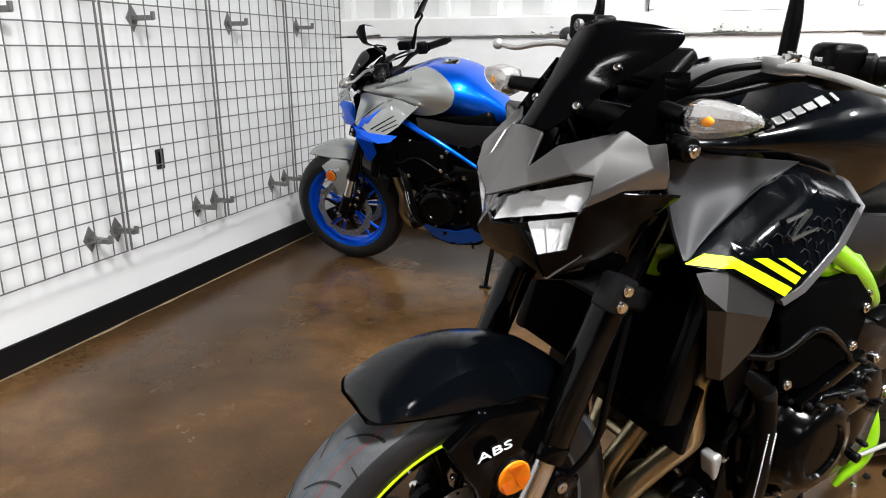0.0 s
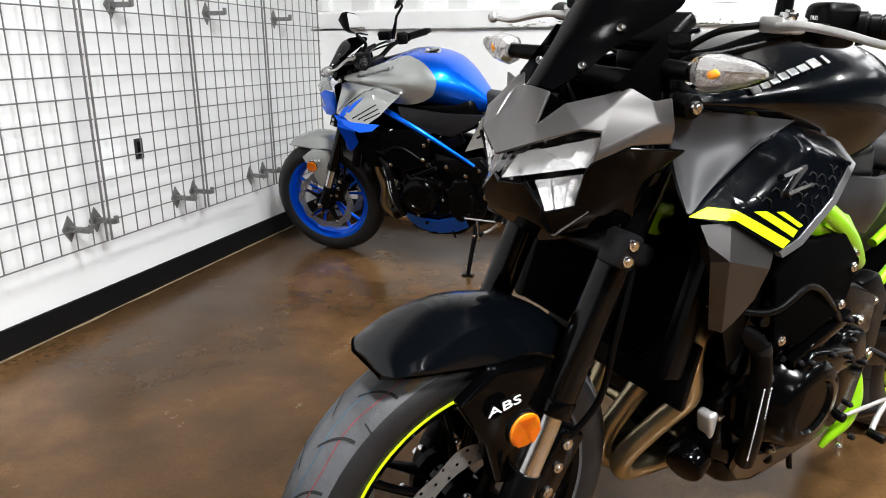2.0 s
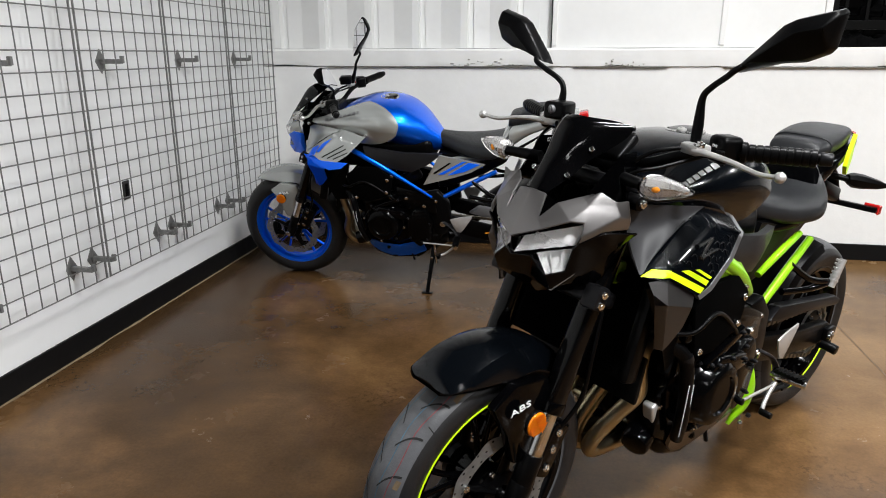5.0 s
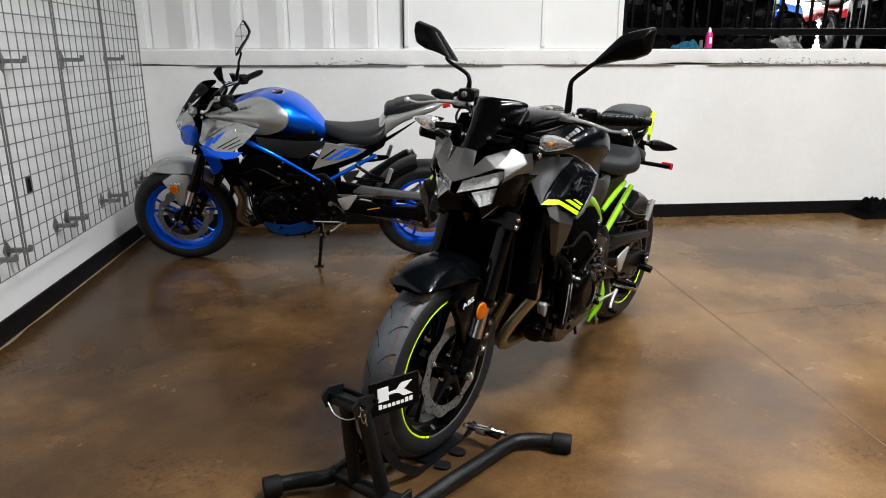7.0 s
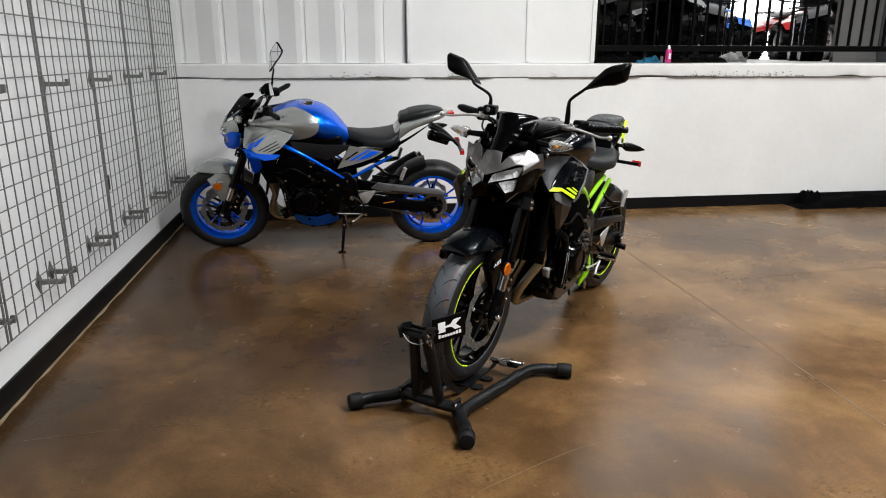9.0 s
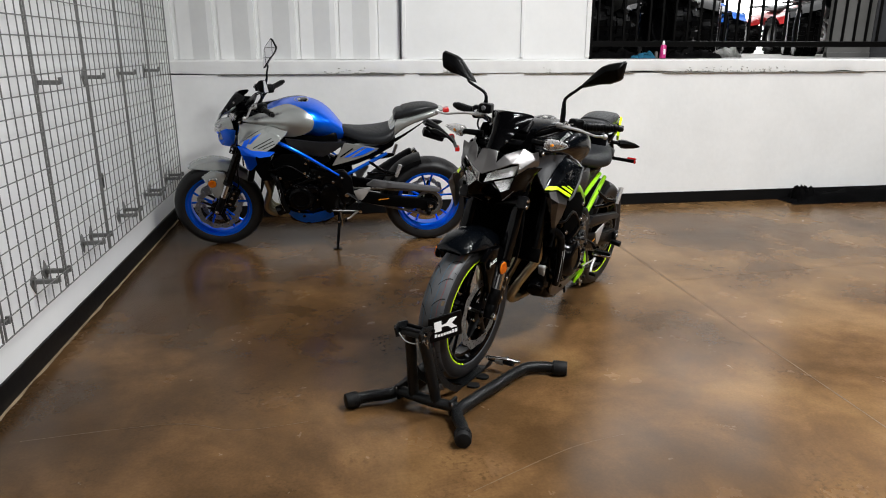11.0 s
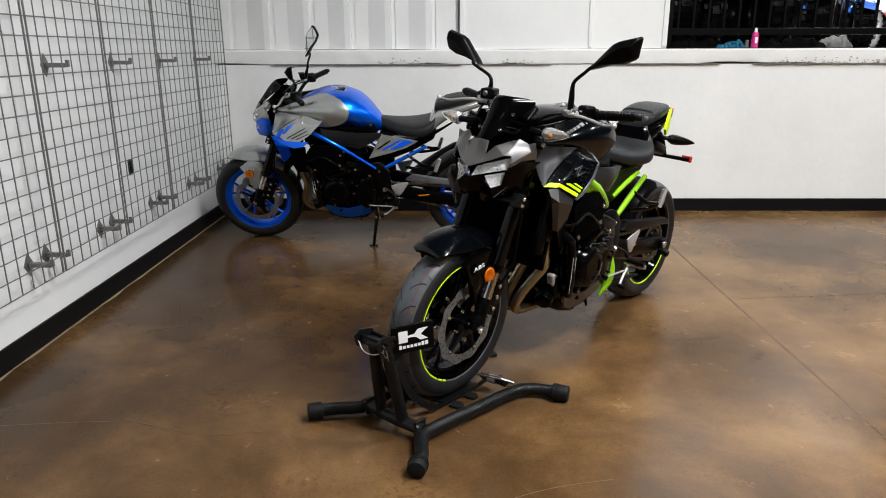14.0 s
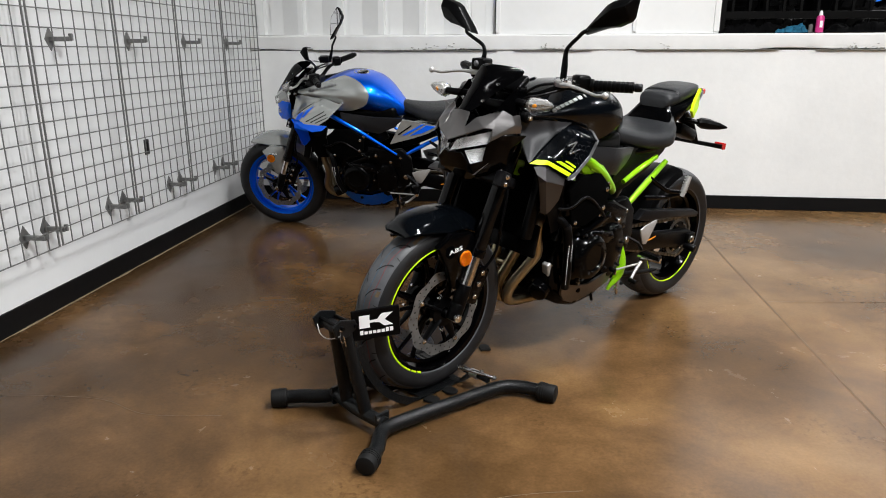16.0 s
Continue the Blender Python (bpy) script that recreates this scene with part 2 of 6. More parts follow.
def add_tube(bm, points, radius, segs=10, steps=6, closed=False, caps=True, flat=1.0):
    """A pipe along a smooth path; radius is a number or one for each point."""
    radii = radius if isinstance(radius, (list, tuple)) else [radius] * len(points)
    path = smooth_path(points, steps, closed)
    rad = [v.x for v in smooth_path([(r, 0, 0) for r in radii], steps, closed)]
    rings, up = [], None
    n = len(path)
    for i, q in enumerate(path):
        tangent = (path[(i + 1) % n] - path[i - 1]) if closed else (path[min(i + 1, n - 1)] - path[max(i - 1, 0)])
        tangent.normalize()
        if up is None:
            up = Vector((0, 0, 1)) if abs(tangent.z) < 0.9 else Vector((0, 1, 0))
        side = tangent.cross(up).normalized()
        up = side.cross(tangent).normalized()
        rings.append([bm.verts.new(q + rad[i] * (math.cos(a) * side + flat * math.sin(a) * up)) for a in (2 * math.pi * k / segs for k in range(segs))])
    for i in range(n if closed else n - 1):
        a, b = rings[i], rings[(i + 1) % n]
        for k in range(segs):
            bm.faces.new((a[k], a[(k + 1) % segs], b[(k + 1) % segs], b[k]))
    if caps and not closed:
        bm.faces.new(rings[0][::-1]), bm.faces.new(rings[-1])
    return bm


def tube(points, radius, segs=10, steps=6, closed=False, caps=True, flat=1.0):
    return flip_out(add_tube(bmesh.new(), points, radius, segs, steps, closed, caps, flat))


def add_lathe(bm, profile, segs=48, m=Matrix(), closed=True):
    """Turns a profile of (y, r) round the y axis."""
    rings = [[bm.verts.new(m @ Vector((r * math.cos(a), y, r * math.sin(a)))) for a in (2 * math.pi * k / segs for k in range(segs))] for y, r in profile]
    n = len(rings)
    for i in range(n if closed else n - 1):
        a, b = rings[i], rings[(i + 1) % n]
        for k in range(segs):
            bm.faces.new((a[k], a[(k + 1) % segs], b[(k + 1) % segs], b[k]))
    return bm


def lathe(profile, segs=48, m=Matrix(), closed=True):
    return flip_out(add_lathe(bmesh.new(), profile, segs, m, closed))


def add_rod(bm, a, b, radius, segs=12, taper=1.0, width=0.0):
    a, b = Vector(a), Vector(b)
    d = b - a
    t = bmesh.new()
    bmesh.ops.create_cone(t, cap_ends=True, segments=segs, radius1=radius, radius2=radius * taper, depth=d.length)
    bevel(t, width, 2, 50)
    t.transform(Matrix.Translation((a + b) / 2) @ d.to_track_quat("Z", "Y").to_matrix().to_4x4())
    return merge(bm, t)


def rod(a, b, radius, segs=12, taper=1.0, width=0.0):
    return add_rod(bmesh.new(), a, b, radius, segs, taper, width)


def loft(rings, steps=5, caps=True, closed_ring=True):
    """A skin through rings of equal count, smooth along its length."""
    bm = bmesh.new()
    n = len(rings[0])
    lines = [smooth_path([r[k] for r in rings], steps) for k in range(n)]
    rows = [[bm.verts.new(lines[k][i]) for k in range(n)] for i in range(len(lines[0]))]
    for a, b in zip(rows, rows[1:]):
        for k in range(n if closed_ring else n - 1):
            bm.faces.new((a[k], a[(k + 1) % n], b[(k + 1) % n], b[k]))
    if caps and closed_ring:
        bm.faces.new(rows[0][::-1]), bm.faces.new(rows[-1])
    return flip_out(bm)


def oval(x, z, half_y, up, down, power=2.4, count=28, y=0.0):
    """A rounded ring across the machine at x, with its widest line at height z."""
    ring = []
    for k in range(count):
        a = 2 * math.pi * k / count
        c, s = math.cos(a), math.sin(a)
        ring.append((x, y + half_y * math.copysign(abs(c) ** (2 / power), c), z + (up if s > 0 else down) * math.copysign(abs(s) ** (2 / power), s)))
    return ring


def slab(outline, y0, y1, width=0.003, plane="xz"):
    """A plate: an outline in a plane, from y0 to y1 across it, edges rounded."""
    bm = bmesh.new()
    place = (lambda a, b, c: (a, c, b)) if plane == "xz" else (lambda a, b, c: (a, b, c)) if plane == "xy" else (lambda a, b, c: (c, a, b))
    lo, hi = [bm.verts.new(place(a, b, y0)) for a, b in outline], [bm.verts.new(place(a, b, y1)) for a, b in outline]
    bm.faces.new(lo), bm.faces.new(hi[::-1])
    for k in range(len(lo)):
        bm.faces.new((lo[k], hi[k], hi[(k + 1) % len(lo)], lo[(k + 1) % len(lo)]))
    flip_out(bm)
    return bevel(bm, width)


def sheet(verts, faces, thick=0.004, width=0.0, mirror=False):
    """A panel of given corners and faces, thickened inwards."""
    bm = bmesh.new()
    vs = [bm.verts.new(v) for v in verts]
    for f in faces:
        bm.faces.new([vs[i] for i in f])
    if mirror:
        bmesh.ops.scale(bm, vec=(1, -1, 1), verts=bm.verts)
        bmesh.ops.reverse_faces(bm, faces=bm.faces)
    if thick:
        bmesh.ops.solidify(bm, geom=bm.faces[:], thickness=thick)
    if width:
        bevel(bm, width, 2, 15)
    return flip_out(bm)


def mirrored(bm):
    bmesh.ops.scale(bm, vec=(1, -1, 1), verts=bm.verts)
    bmesh.ops.reverse_faces(bm, faces=bm.faces)
    return bm


# ---- the hall ----
WEST, NORTH = -2.11, 3.93
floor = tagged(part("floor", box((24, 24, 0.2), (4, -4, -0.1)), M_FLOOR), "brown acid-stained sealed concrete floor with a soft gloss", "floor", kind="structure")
wall_west = tagged(part("wall_west", box((0.2, 16, 4.2), (WEST - 0.1, -3.9, 2.1)), M_WALL), "smooth white painted wall behind a wire grid display", "wall", kind="structure")
# south and east walls and ceiling are unseen, darkened against bounced light
wall_south = tagged(part("wall_south", box((18, 0.2, 4.2), (6.9, -12.0, 2.1)), M_FARWALL), "plain unseen wall, darkened to cut bounced light", "wall", kind="structure")
wall_east = tagged(part("wall_east", box((0.2, 24, 4.2), (15.9, -4, 2.1)), M_FARWALL), "plain unseen wall, darkened to cut bounced light", "wall", kind="structure")
ceiling = tagged(part("ceiling", box((24, 24, 0.1), (4, -4, 4.25)), M_CEIL), "unseen ceiling, darkened to cut bounced light", "ceiling", kind="structure")

# the back wall: a concrete dado, a chipped ledge, sheet metal above and an opening to a raised showroom
LEDGE, SILL, OPEN_X = 1.137, 1.248, 1.31
wall_north = tagged(part("wall_north", box((18, 0.25, LEDGE), (6.8, NORTH + 0.125, LEDGE / 2)), M_CONCRETE), "white painted concrete wall with a chipped ledge", "wall", kind="structure")


def ledge_mesh():
    """The ledge stands a little proud; its underside edge is broken away unevenly."""
    bm = bmesh.new()
    xs = [WEST + 0.001 + k * 0.02 for k in range(int(8.4 / 0.02))]
    rows = []
    for x in xs:
        chip = max(0.0, noise.noise((x * 3.1, 0.3, 0)) - 0.22) * 0.035 + 0.003 * noise.noise((x * 31, 2, 0))
        dent = 0.004 * noise.noise((x * 9, 5.1, 0))
        top = SILL + 0.004 * noise.noise((x * 2.2, 9, 1))
        rows.append([bm.verts.new(v) for v in ((x, NORTH + 0.24, top), (x, NORTH - 0.006, top), (x, NORTH - 0.018 + dent, top - 0.012), (x, NORTH - 0.018 + dent * 2, LEDGE + 0.03 + chip * 0.6), (x, NORTH - 0.014 + chip * 0.3, LEDGE + 0.006 + chip), (x, NORTH + 0.002, LEDGE + 0.002 + chip))])
    for a, b in zip(rows, rows[1:]):
        for k in range(5):
            bm.faces.new((a[k], b[k], b[k + 1], a[k + 1]))
    return flip_out(bm)


ledge = tagged(part("ledge_trim", ledge_mesh(), M_CONCRETE, smooth=40), "rough white painted concrete ledge with a chipped edge", "ledge", kind="structure")


def chip_mesh():
    bm = bmesh.new()
    rnd = random.Random(4)
    for k in range(1250):
        x = rnd.uniform(WEST + 0.1, 5.5)
        low = rnd.random() < 0.62
        if noise.noise((x * 2.3, 0.3, 0)) < (-0.22 if low else 0.24):
            continue
        w, h = (rnd.uniform(0.012, 0.050), rnd.uniform(0.0010, 0.0030)) if low else (rnd.uniform(0.003, 0.014), rnd.uniform(0.0015, 0.005))
        z = LEDGE + (0.001 + 0.004 * noise.noise((x * 5, 7, 2)) + rnd.uniform(-0.0012, 0.0012) if low else 0.008 + 0.045 * rnd.random() ** 2.5)
        ring = [bm.verts.new((x + w * math.cos(a) * rnd.uniform(0.6, 1), NORTH - 0.0205 + 0.002 * math.sin(a), z + h * math.sin(a) * rnd.uniform(0.5, 1))) for a in (2 * math.pi * j / 9 for j in range(9))]
        top = [bm.verts.new(v.co + Vector((0, 0.02, 0))) for v in ring]
        bm.faces.new(ring)
        for j in range(9):
            bm.faces.new((ring[j], ring[(j + 1) % 9], top[(j + 1) % 9], top[j]))
    return flip_out(bm)


part("bare_chip", chip_mesh(), M_CHIP, ledge)


def corrugated(x0, x1, z0, z1):
    """Sheet metal cladding with deep ribs a foot apart."""
    pitch, pts, x = 0.306, [], x0
    while x < x1:
        for dx, dy in ((0.0, 0.052), (0.100, 0.052), (0.230, 0.004), (0.272, 0.004), (0.274, 0.066), (0.304, 0.066)):
            if x + dx <= x1:
                pts.append((x + dx, NORTH + 0.006 + dy))
        x += pitch
    back = [(pts[-1][0], NORTH + 0.07), (pts[0][0], NORTH + 0.07)]
    bm = bmesh.new()
    lo, hi = [bm.verts.new((a, b, z0)) for a, b in pts + back], [bm.verts.new((a, b, z1)) for a, b in pts + back]
    n = len(lo)
    for k in range(n):
        bm.faces.new((lo[k], lo[(k + 1) % n], hi[(k + 1) % n], hi[k]))
    return flip_out(bm)


cladding = tagged(part("wall_cladding", corrugated(-2.266, -0.25, SILL + 0.002, 4.2), M_SHEET), "white painted corrugated sheet metal wall cladding", "cladding", kind="structure")
upper_wall = tagged(part("wall_upper", box((OPEN_X + 0.25, 0.16, 4.2 - SILL), (OPEN_X / 2 - 0.125, NORTH + 0.10, (4.2 + SILL) / 2 + 0.002)), M_SHEET), "flat white painted metal wall panel", "wall", kind="structure")
backing = tagged(part("wall_backing", box((2.0, 0.1, 4.2 - SILL), (-1.26, NORTH + 0.13, (4.2 + SILL) / 2 + 0.002)), M_SHEET), "white metal wall behind the cladding", "wall", kind="structure")
for tx, tw in ((-0.235, 0.030), (0.733, 0.030), (OPEN_X - 0.02, 0.038)):
    tagged(part("trim", box((tw, 0.02, 4.2 - SILL - 0.01), (tx, NORTH + 0.012, (4.2 + SILL) / 2 + 0.01), 0.004), M_SHEET), "white painted metal trim strip on the wall", "trim", kind="structure")

for name, size, at in (("baseboard", (0.012, 15.9, 0.10), (WEST + 0.006, -4.02, 0.05)), ("baseboard_2", (14, 0.012, 0.10), (4.905, NORTH - 0.006, 0.05))):
    tagged(part(name, box(size, at, 0.003), M_BASE), "black vinyl baseboard along the white wall", "baseboard", kind="structure")


# wire grid display panels on stand-off brackets
GRID_X, PANEL_W, PANEL_Z0, PITCH_Y, PITCH_Z = -2.008, 0.612, 0.315, 0.0762, 0.0762


def grid_frame():
    bm = bmesh.new()
    h = 28 * PITCH_Z
    for y in (0.012, PANEL_W - 0.012):
        add_rod(bm, (0, y, 0), (0, y, h), 0.0045, 8)
    for z in (0, h):
        add_rod(bm, (0, 0.006, z), (0, PANEL_W - 0.006, z), 0.003, 6)
    return bm


panels = []
first = None
for k in range(-5, 4):
    y0 = 1.384 + k * PANEL_W + PANEL_W * 0
    if first is None:
        first = thing("gridwall_rack", "dark grey steel wire grid display panel on the white wall", "grid panel", "wire grid wall panels", "thing")
        part("panel_frame", grid_frame(), M_WIRE, first)
        for j in range(1, 8):
            part("wire", rod((0, j * PANEL_W / 8, 0), (0, j * PANEL_W / 8, 28 * PITCH_Z), 0.0026, 6), M_WIRE, first)
        for j in range(1, 28):
            part("wire", rod((0.004, 0.004, j * PITCH_Z), (0.004, PANEL_W - 0.004, j * PITCH_Z), 0.0026, 6), M_WIRE, first)
        first.matrix_basis = pose(GRID_X, y0, PANEL_Z0)
    else:
        copy_thing(first, pose(GRID_X, y0, PANEL_Z0))


def bracket():
    e = thing("grid_bracket", "grey steel stand-off bracket with a diamond wall plate", "bracket", "grid wall brackets")
    part("wall_plate", slab([(0, 0.052), (0.034, 0), (0, -0.052), (-0.034, 0)], 0.0, 0.004, 0.001, "yz"), M_WIRE, e)
    part("arm", box((0.098, 0.022, 0.020), (0.053, 0, 0), 0.003), M_WIRE, e)
    part("hook", box((0.016, 0.012, 0.030), (0.104, 0, 0.008), 0.002), M_WIRE, e)
    return e


proto = bracket()
spots = []
for k in range(-3, 4):
    seam = 1.996 + k * PANEL_W
    spots += [(seam - 0.085, 0.372), (seam + 0.045, 0.378), (seam + 0.27, 1.186)]
proto.matrix_basis = pose(WEST, spots[0][0], spots[0][1])
for y, z in spots[1:]:
    copy_thing(proto, pose(WEST, y, z))

outlet = thing("wall_outlet", "black electrical outlet plate on the white wall", "outlet")
part("cover", box((0.006, 0.048, 0.085), (0.003, 0, 0), 0.003), M_PLATE, outlet)
part("socket", box((0.008, 0.022, 0.060), (0.004, 0, 0), 0.002), M_BLACK, outlet)
outlet.matrix_basis = pose(WEST, 2.325, 0.62)
paper = tagged(part("paper_sheet", box((0.001, 0.13, 0.165)), M_PAPER), "white paper notice taped to the wall behind the grid", "paper")
paper.matrix_basis = pose(WEST + 0.001, 2.16, 0.615)

M_LIME_EDGE = material("pale_bare_slab_edge", (0.36, 0.27, 0.17), 0.6, mottle=0.5, scale=9, bump=0.3)
edge_strip = bmesh.new()
rows = []
for k in range(260):
    y = -4.5 + k * 0.0325
    rows.append((edge_strip.verts.new((WEST + 0.0125, y, 0.0009)), edge_strip.verts.new((WEST + 0.026 + 0.010 * noise.noise((y * 6, 1, 3)), y, 0.0009))))
for a, b in zip(rows, rows[1:]):
    edge_strip.faces.new((a[0], a[1], b[1], b[0]))
part("bare_edge", flip_out(edge_strip), M_LIME_EDGE, floor)


# ---- motorcycles (x ahead from the front axle, y to the rider's left, z up) ----
WB, RF, RR = 1.445, 0.300, 0.310


def lettering(text, size, m, mat, parent, depth=0.0008):
    """Raised letters in the built-in font, as a mesh."""
    cu = bpy.data.curves.new("lettering", "FONT")
    cu.body, cu.size, cu.extrude, cu.align_x, cu.align_y, cu.resolution_u = text, size, depth, "CENTER", "CENTER", 3
    tmp = new("scrap_text", cu)
    me = bpy.data.meshes.new_from_object(tmp.evaluated_get(bpy.context.evaluated_depsgraph_get()))
    bpy.data.objects.remove(tmp)
    me.transform(m)
    me.materials.clear()
    me.materials.append(mat)
    ob = new("lettering", me)
    ob.parent = parent
    return ob


def skin(outline, surface, thick=0.006, side=1, cuts=3, soft=0.0015):
    """A bodywork panel: an outline in x and z laid on a curved surface y(x, z), thickened inwards."""
    bm = bmesh.new()
    bm.faces.new([bm.verts.new((x, 0, z)) for x, z in outline])
    bmesh.ops.triangulate(bm, faces=bm.faces[:])
    bmesh.ops.subdivide_edges(bm, edges=bm.edges[:], cuts=cuts, use_grid_fill=True)
    for v in bm.verts:
        v.co.y = surface(v.co.x, v.co.z)
    rim = [e for e in bm.edges if len(e.link_faces) == 1]
    back = {v: bm.verts.new(v.co - Vector((0, thick, 0))) for v in bm.verts[:]}
    for f in bm.faces[:]:
        bm.faces.new([back[v] for v in reversed(f.verts)])
    for e in rim:
        a, b = e.verts
        bm.faces.new((a, b, back[b], back[a]))
    if side < 0:
        mirrored(bm)
    return flip_out(bm)


def twin(verts, faces, thick=0.005, width=0.0015):
    """A panel given by its left half, mirrored about the middle plane and joined."""
    bm = bmesh.new()
    vs = [bm.verts.new(v) for v in verts]
    ws = [vs[i] if abs(v[1]) < 1e-6 else bm.verts.new((v[0], -v[1], v[2])) for i, v in enumerate(verts)]
    for f in faces:
        bm.faces.new([vs[i] for i in f])
        bm.faces.new([ws[i] for i in reversed(f)])
    bmesh.ops.recalc_face_normals(bm, faces=bm.faces)
    if sum((f.normal.x + 0.5 * f.normal.z) * f.calc_area() for f in bm.faces) < 0:
        bmesh.ops.reverse_faces(bm, faces=bm.faces[:])
    bmesh.ops.solidify(bm, geom=bm.faces[:], thickness=thick)
    bevel(bm, width, 2, 12)
    return flip_out(bm)


def bolt(parent, at, axis=(0, 1, 0), r=0.008, mat=None, name="bolt"):
    a = Vector(at)
    d = Vector(axis).normalized()
    bm = rod(a - d * 0.006, a + d * 0.004, r, 12, 1.0, r * 0.2)
    add_rod(bm, a, a + d * 0.0065, r * 0.55, 6)
    return part(name, bm, mat or M_CHROME, parent, smooth=35)


def petal_disc(cx, cz, y, r_out, r_in, n=40, waves=10, thick=0.005):
    """A wave-edged brake disc with two rows of drilled holes."""
    bm = bmesh.new()
    faces = []

    def ring(r, wav):
        out = []
        for k in range(2 * n):
            a = math.pi * k / n
            rr = r + (0.0045 * math.cos(waves * a) if wav else 0)
            out.append(bm.verts.new((cx + rr * math.cos(a), y, cz + rr * math.sin(a))))
        return out
    rows = 3
    radii = [r_in + (r_out - r_in) * k / rows for k in range(rows + 1)]
    rings = [ring(r, k == rows) for k, r in enumerate(radii)]
    for i in range(rows):
        for k in range(n):
            k0, k1, k2 = 2 * k, (2 * k + 1) % (2 * n), (2 * k + 2) % (2 * n)
            a, b = rings[i], rings[i + 1]
            corners = [a[k0], a[k1], a[k2], b[k2], b[k1], b[k0]]
            if (k + i) % 2:
                bm.faces.new(corners)
                continue
            mid = sum((v.co for v in corners), Vector()) / 6
            hole = [bm.verts.new(mid + (v.co - mid).normalized() * (r_out - r_in) / rows * 0.27) for v in corners]
            for j in range(6):
                bm.faces.new((corners[j], corners[(j + 1) % 6], hole[(j + 1) % 6], hole[j]))
    bmesh.ops.solidify(bm, geom=bm.faces[:], thickness=thick)
    return flip_out(bm)


def wheel(bike, c, name, cx, radius, half, bead, tyre_half, rear=False):
    """Cast wheel with ten thin spokes, tyre, stripe and discs."""
    m = pose(cx, 0, radius)
    rim = lathe([(-bead, 0.226), (-bead - 0.004, 0.221), (-bead, 0.208), (-bead * 0.55, 0.199), (-bead * 0.45, 0.188), (bead * 0.45, 0.188), (bead * 0.55, 0.199), (bead, 0.208), (bead + 0.004, 0.221), (bead, 0.226), (bead * 0.75, 0.217), (bead * 0.5, 0.205), (-bead * 0.5, 0.205), (-bead * 0.75, 0.217)], 72, m)
    add_lathe(rim, [(-0.05, 0.012), (-0.05, 0.036), (-0.03, 0.046), (0.03, 0.046), (0.05, 0.036), (0.05, 0.012)], 32, m)
    w = part(name, flip_out(rim), c["wheel"], bike, smooth=40)
    prof = []
    for k in range(17):
        a = math.pi * (k / 16) - math.pi / 2
        prof.append((tyre_half * math.sin(a) if abs(a) < 1.3 else math.copysign(tyre_half * 0.97, a), radius - 0.052 * (1 - math.cos(a)) * (1.02 if not rear else 1.0)))
    prof = [(-bead, 0.219), (-bead - 0.006, 0.226)] + [(y * (1.0 if abs(y) < tyre_half * 0.999 else 1), r) for y, r in prof] + [(bead + 0.006, 0.226), (bead, 0.219)]
    bm = lathe(prof, 96, m)
    for face in bm.faces:
        face.material_index = int(abs(face.calc_center_median().y) > tyre_half * 0.86)
    tyre = part("tyre", bm, [c["rubber"], M_RUBBER], w, smooth=45)

    def on_tyre(a, y, lift=0.0008):
        s = max(-1.0, min(1.0, y / tyre_half))
        r = radius - 0.052 * (1 - math.cos(math.asin(s))) + lift
        return (cx + r * math.cos(a), y, radius + r * math.sin(a))
    for k in range(22):
        for s in (-1, 1):
            a0 = 2 * math.pi * (k + 0.25 * s) / 22
            cuts = [([(0.006, 0.0), (0.020, 0.07), (0.034, 0.115), (0.045, 0.13)], 0.0085)]
            if k % 2:
                cuts.append(([(0.040, -0.06), (0.052, -0.075)], 0.004))
            for pts, half_wide in cuts:
                groove = bmesh.new()
                line = smooth_path([(y * tyre_half / 0.06, da, 0) for y, da in pts], 3)
                edge = [[groove.verts.new(on_tyre(a0 + q.y + e, s * q.x)) for q in line] for e in (-half_wide, half_wide)]
                for i in range(len(line) - 1):
                    groove.faces.new((edge[0][i], edge[0][i + 1], edge[1][i + 1], edge[1][i]))
                part("tread_groove", flip_out(groove), M_GROOVE, w)
    if c.get("marks") and not rear:
        for y, wd, mat, nm in ((0.012, 0.0009, M_MARKBLUE, "blue_line"), (0.031, 0.0009, M_MARKRED, "red_line"), (-0.022, 0.0011, M_MARKBLUE, "blue_line"), (0.043, 0.004, M_SCUFF, "scuff_mark")):
            bm = bmesh.new()
            rows = [[bm.verts.new(on_tyre(2 * math.pi * k / 96, y + e + 0.0022 * math.sin(k * 0.9), 0.0008)) for e in (-wd, wd)] for k in range(96)]
            for k in range(96):
                if mat is not M_SCUFF or noise.noise((k * 0.13, 3, 1)) > 0.05:
                    bm.faces.new((rows[k][0], rows[(k + 1) % 96][0], rows[(k + 1) % 96][1], rows[k][1]))
            part(nm, flip_out(bm), mat, w)
    for k in range(5):
        for s in (-1, 1):
            a0, a1 = 2 * math.pi * k / 5 + 0.3 + 0.07 * s, 2 * math.pi * k / 5 + 0.3 + 0.21 * s
            p0 = (cx + 0.036 * math.cos(a0), 0.012 * s * 0, radius + 0.036 * math.sin(a0))
            p1 = (cx + 0.12 * math.cos((a0 * 0.45 + a1 * 0.55)), 0, radius + 0.12 * math.sin(a0 * 0.45 + a1 * 0.55))
            p2 = (cx + 0.193 * math.cos(a1), 0, radius + 0.193 * math.sin(a1))
            part("spoke", tube([p0, p1, p2], [0.011, 0.0070, 0.0085], 8, 3, flat=1.0), c["wheel"], w, smooth=50)
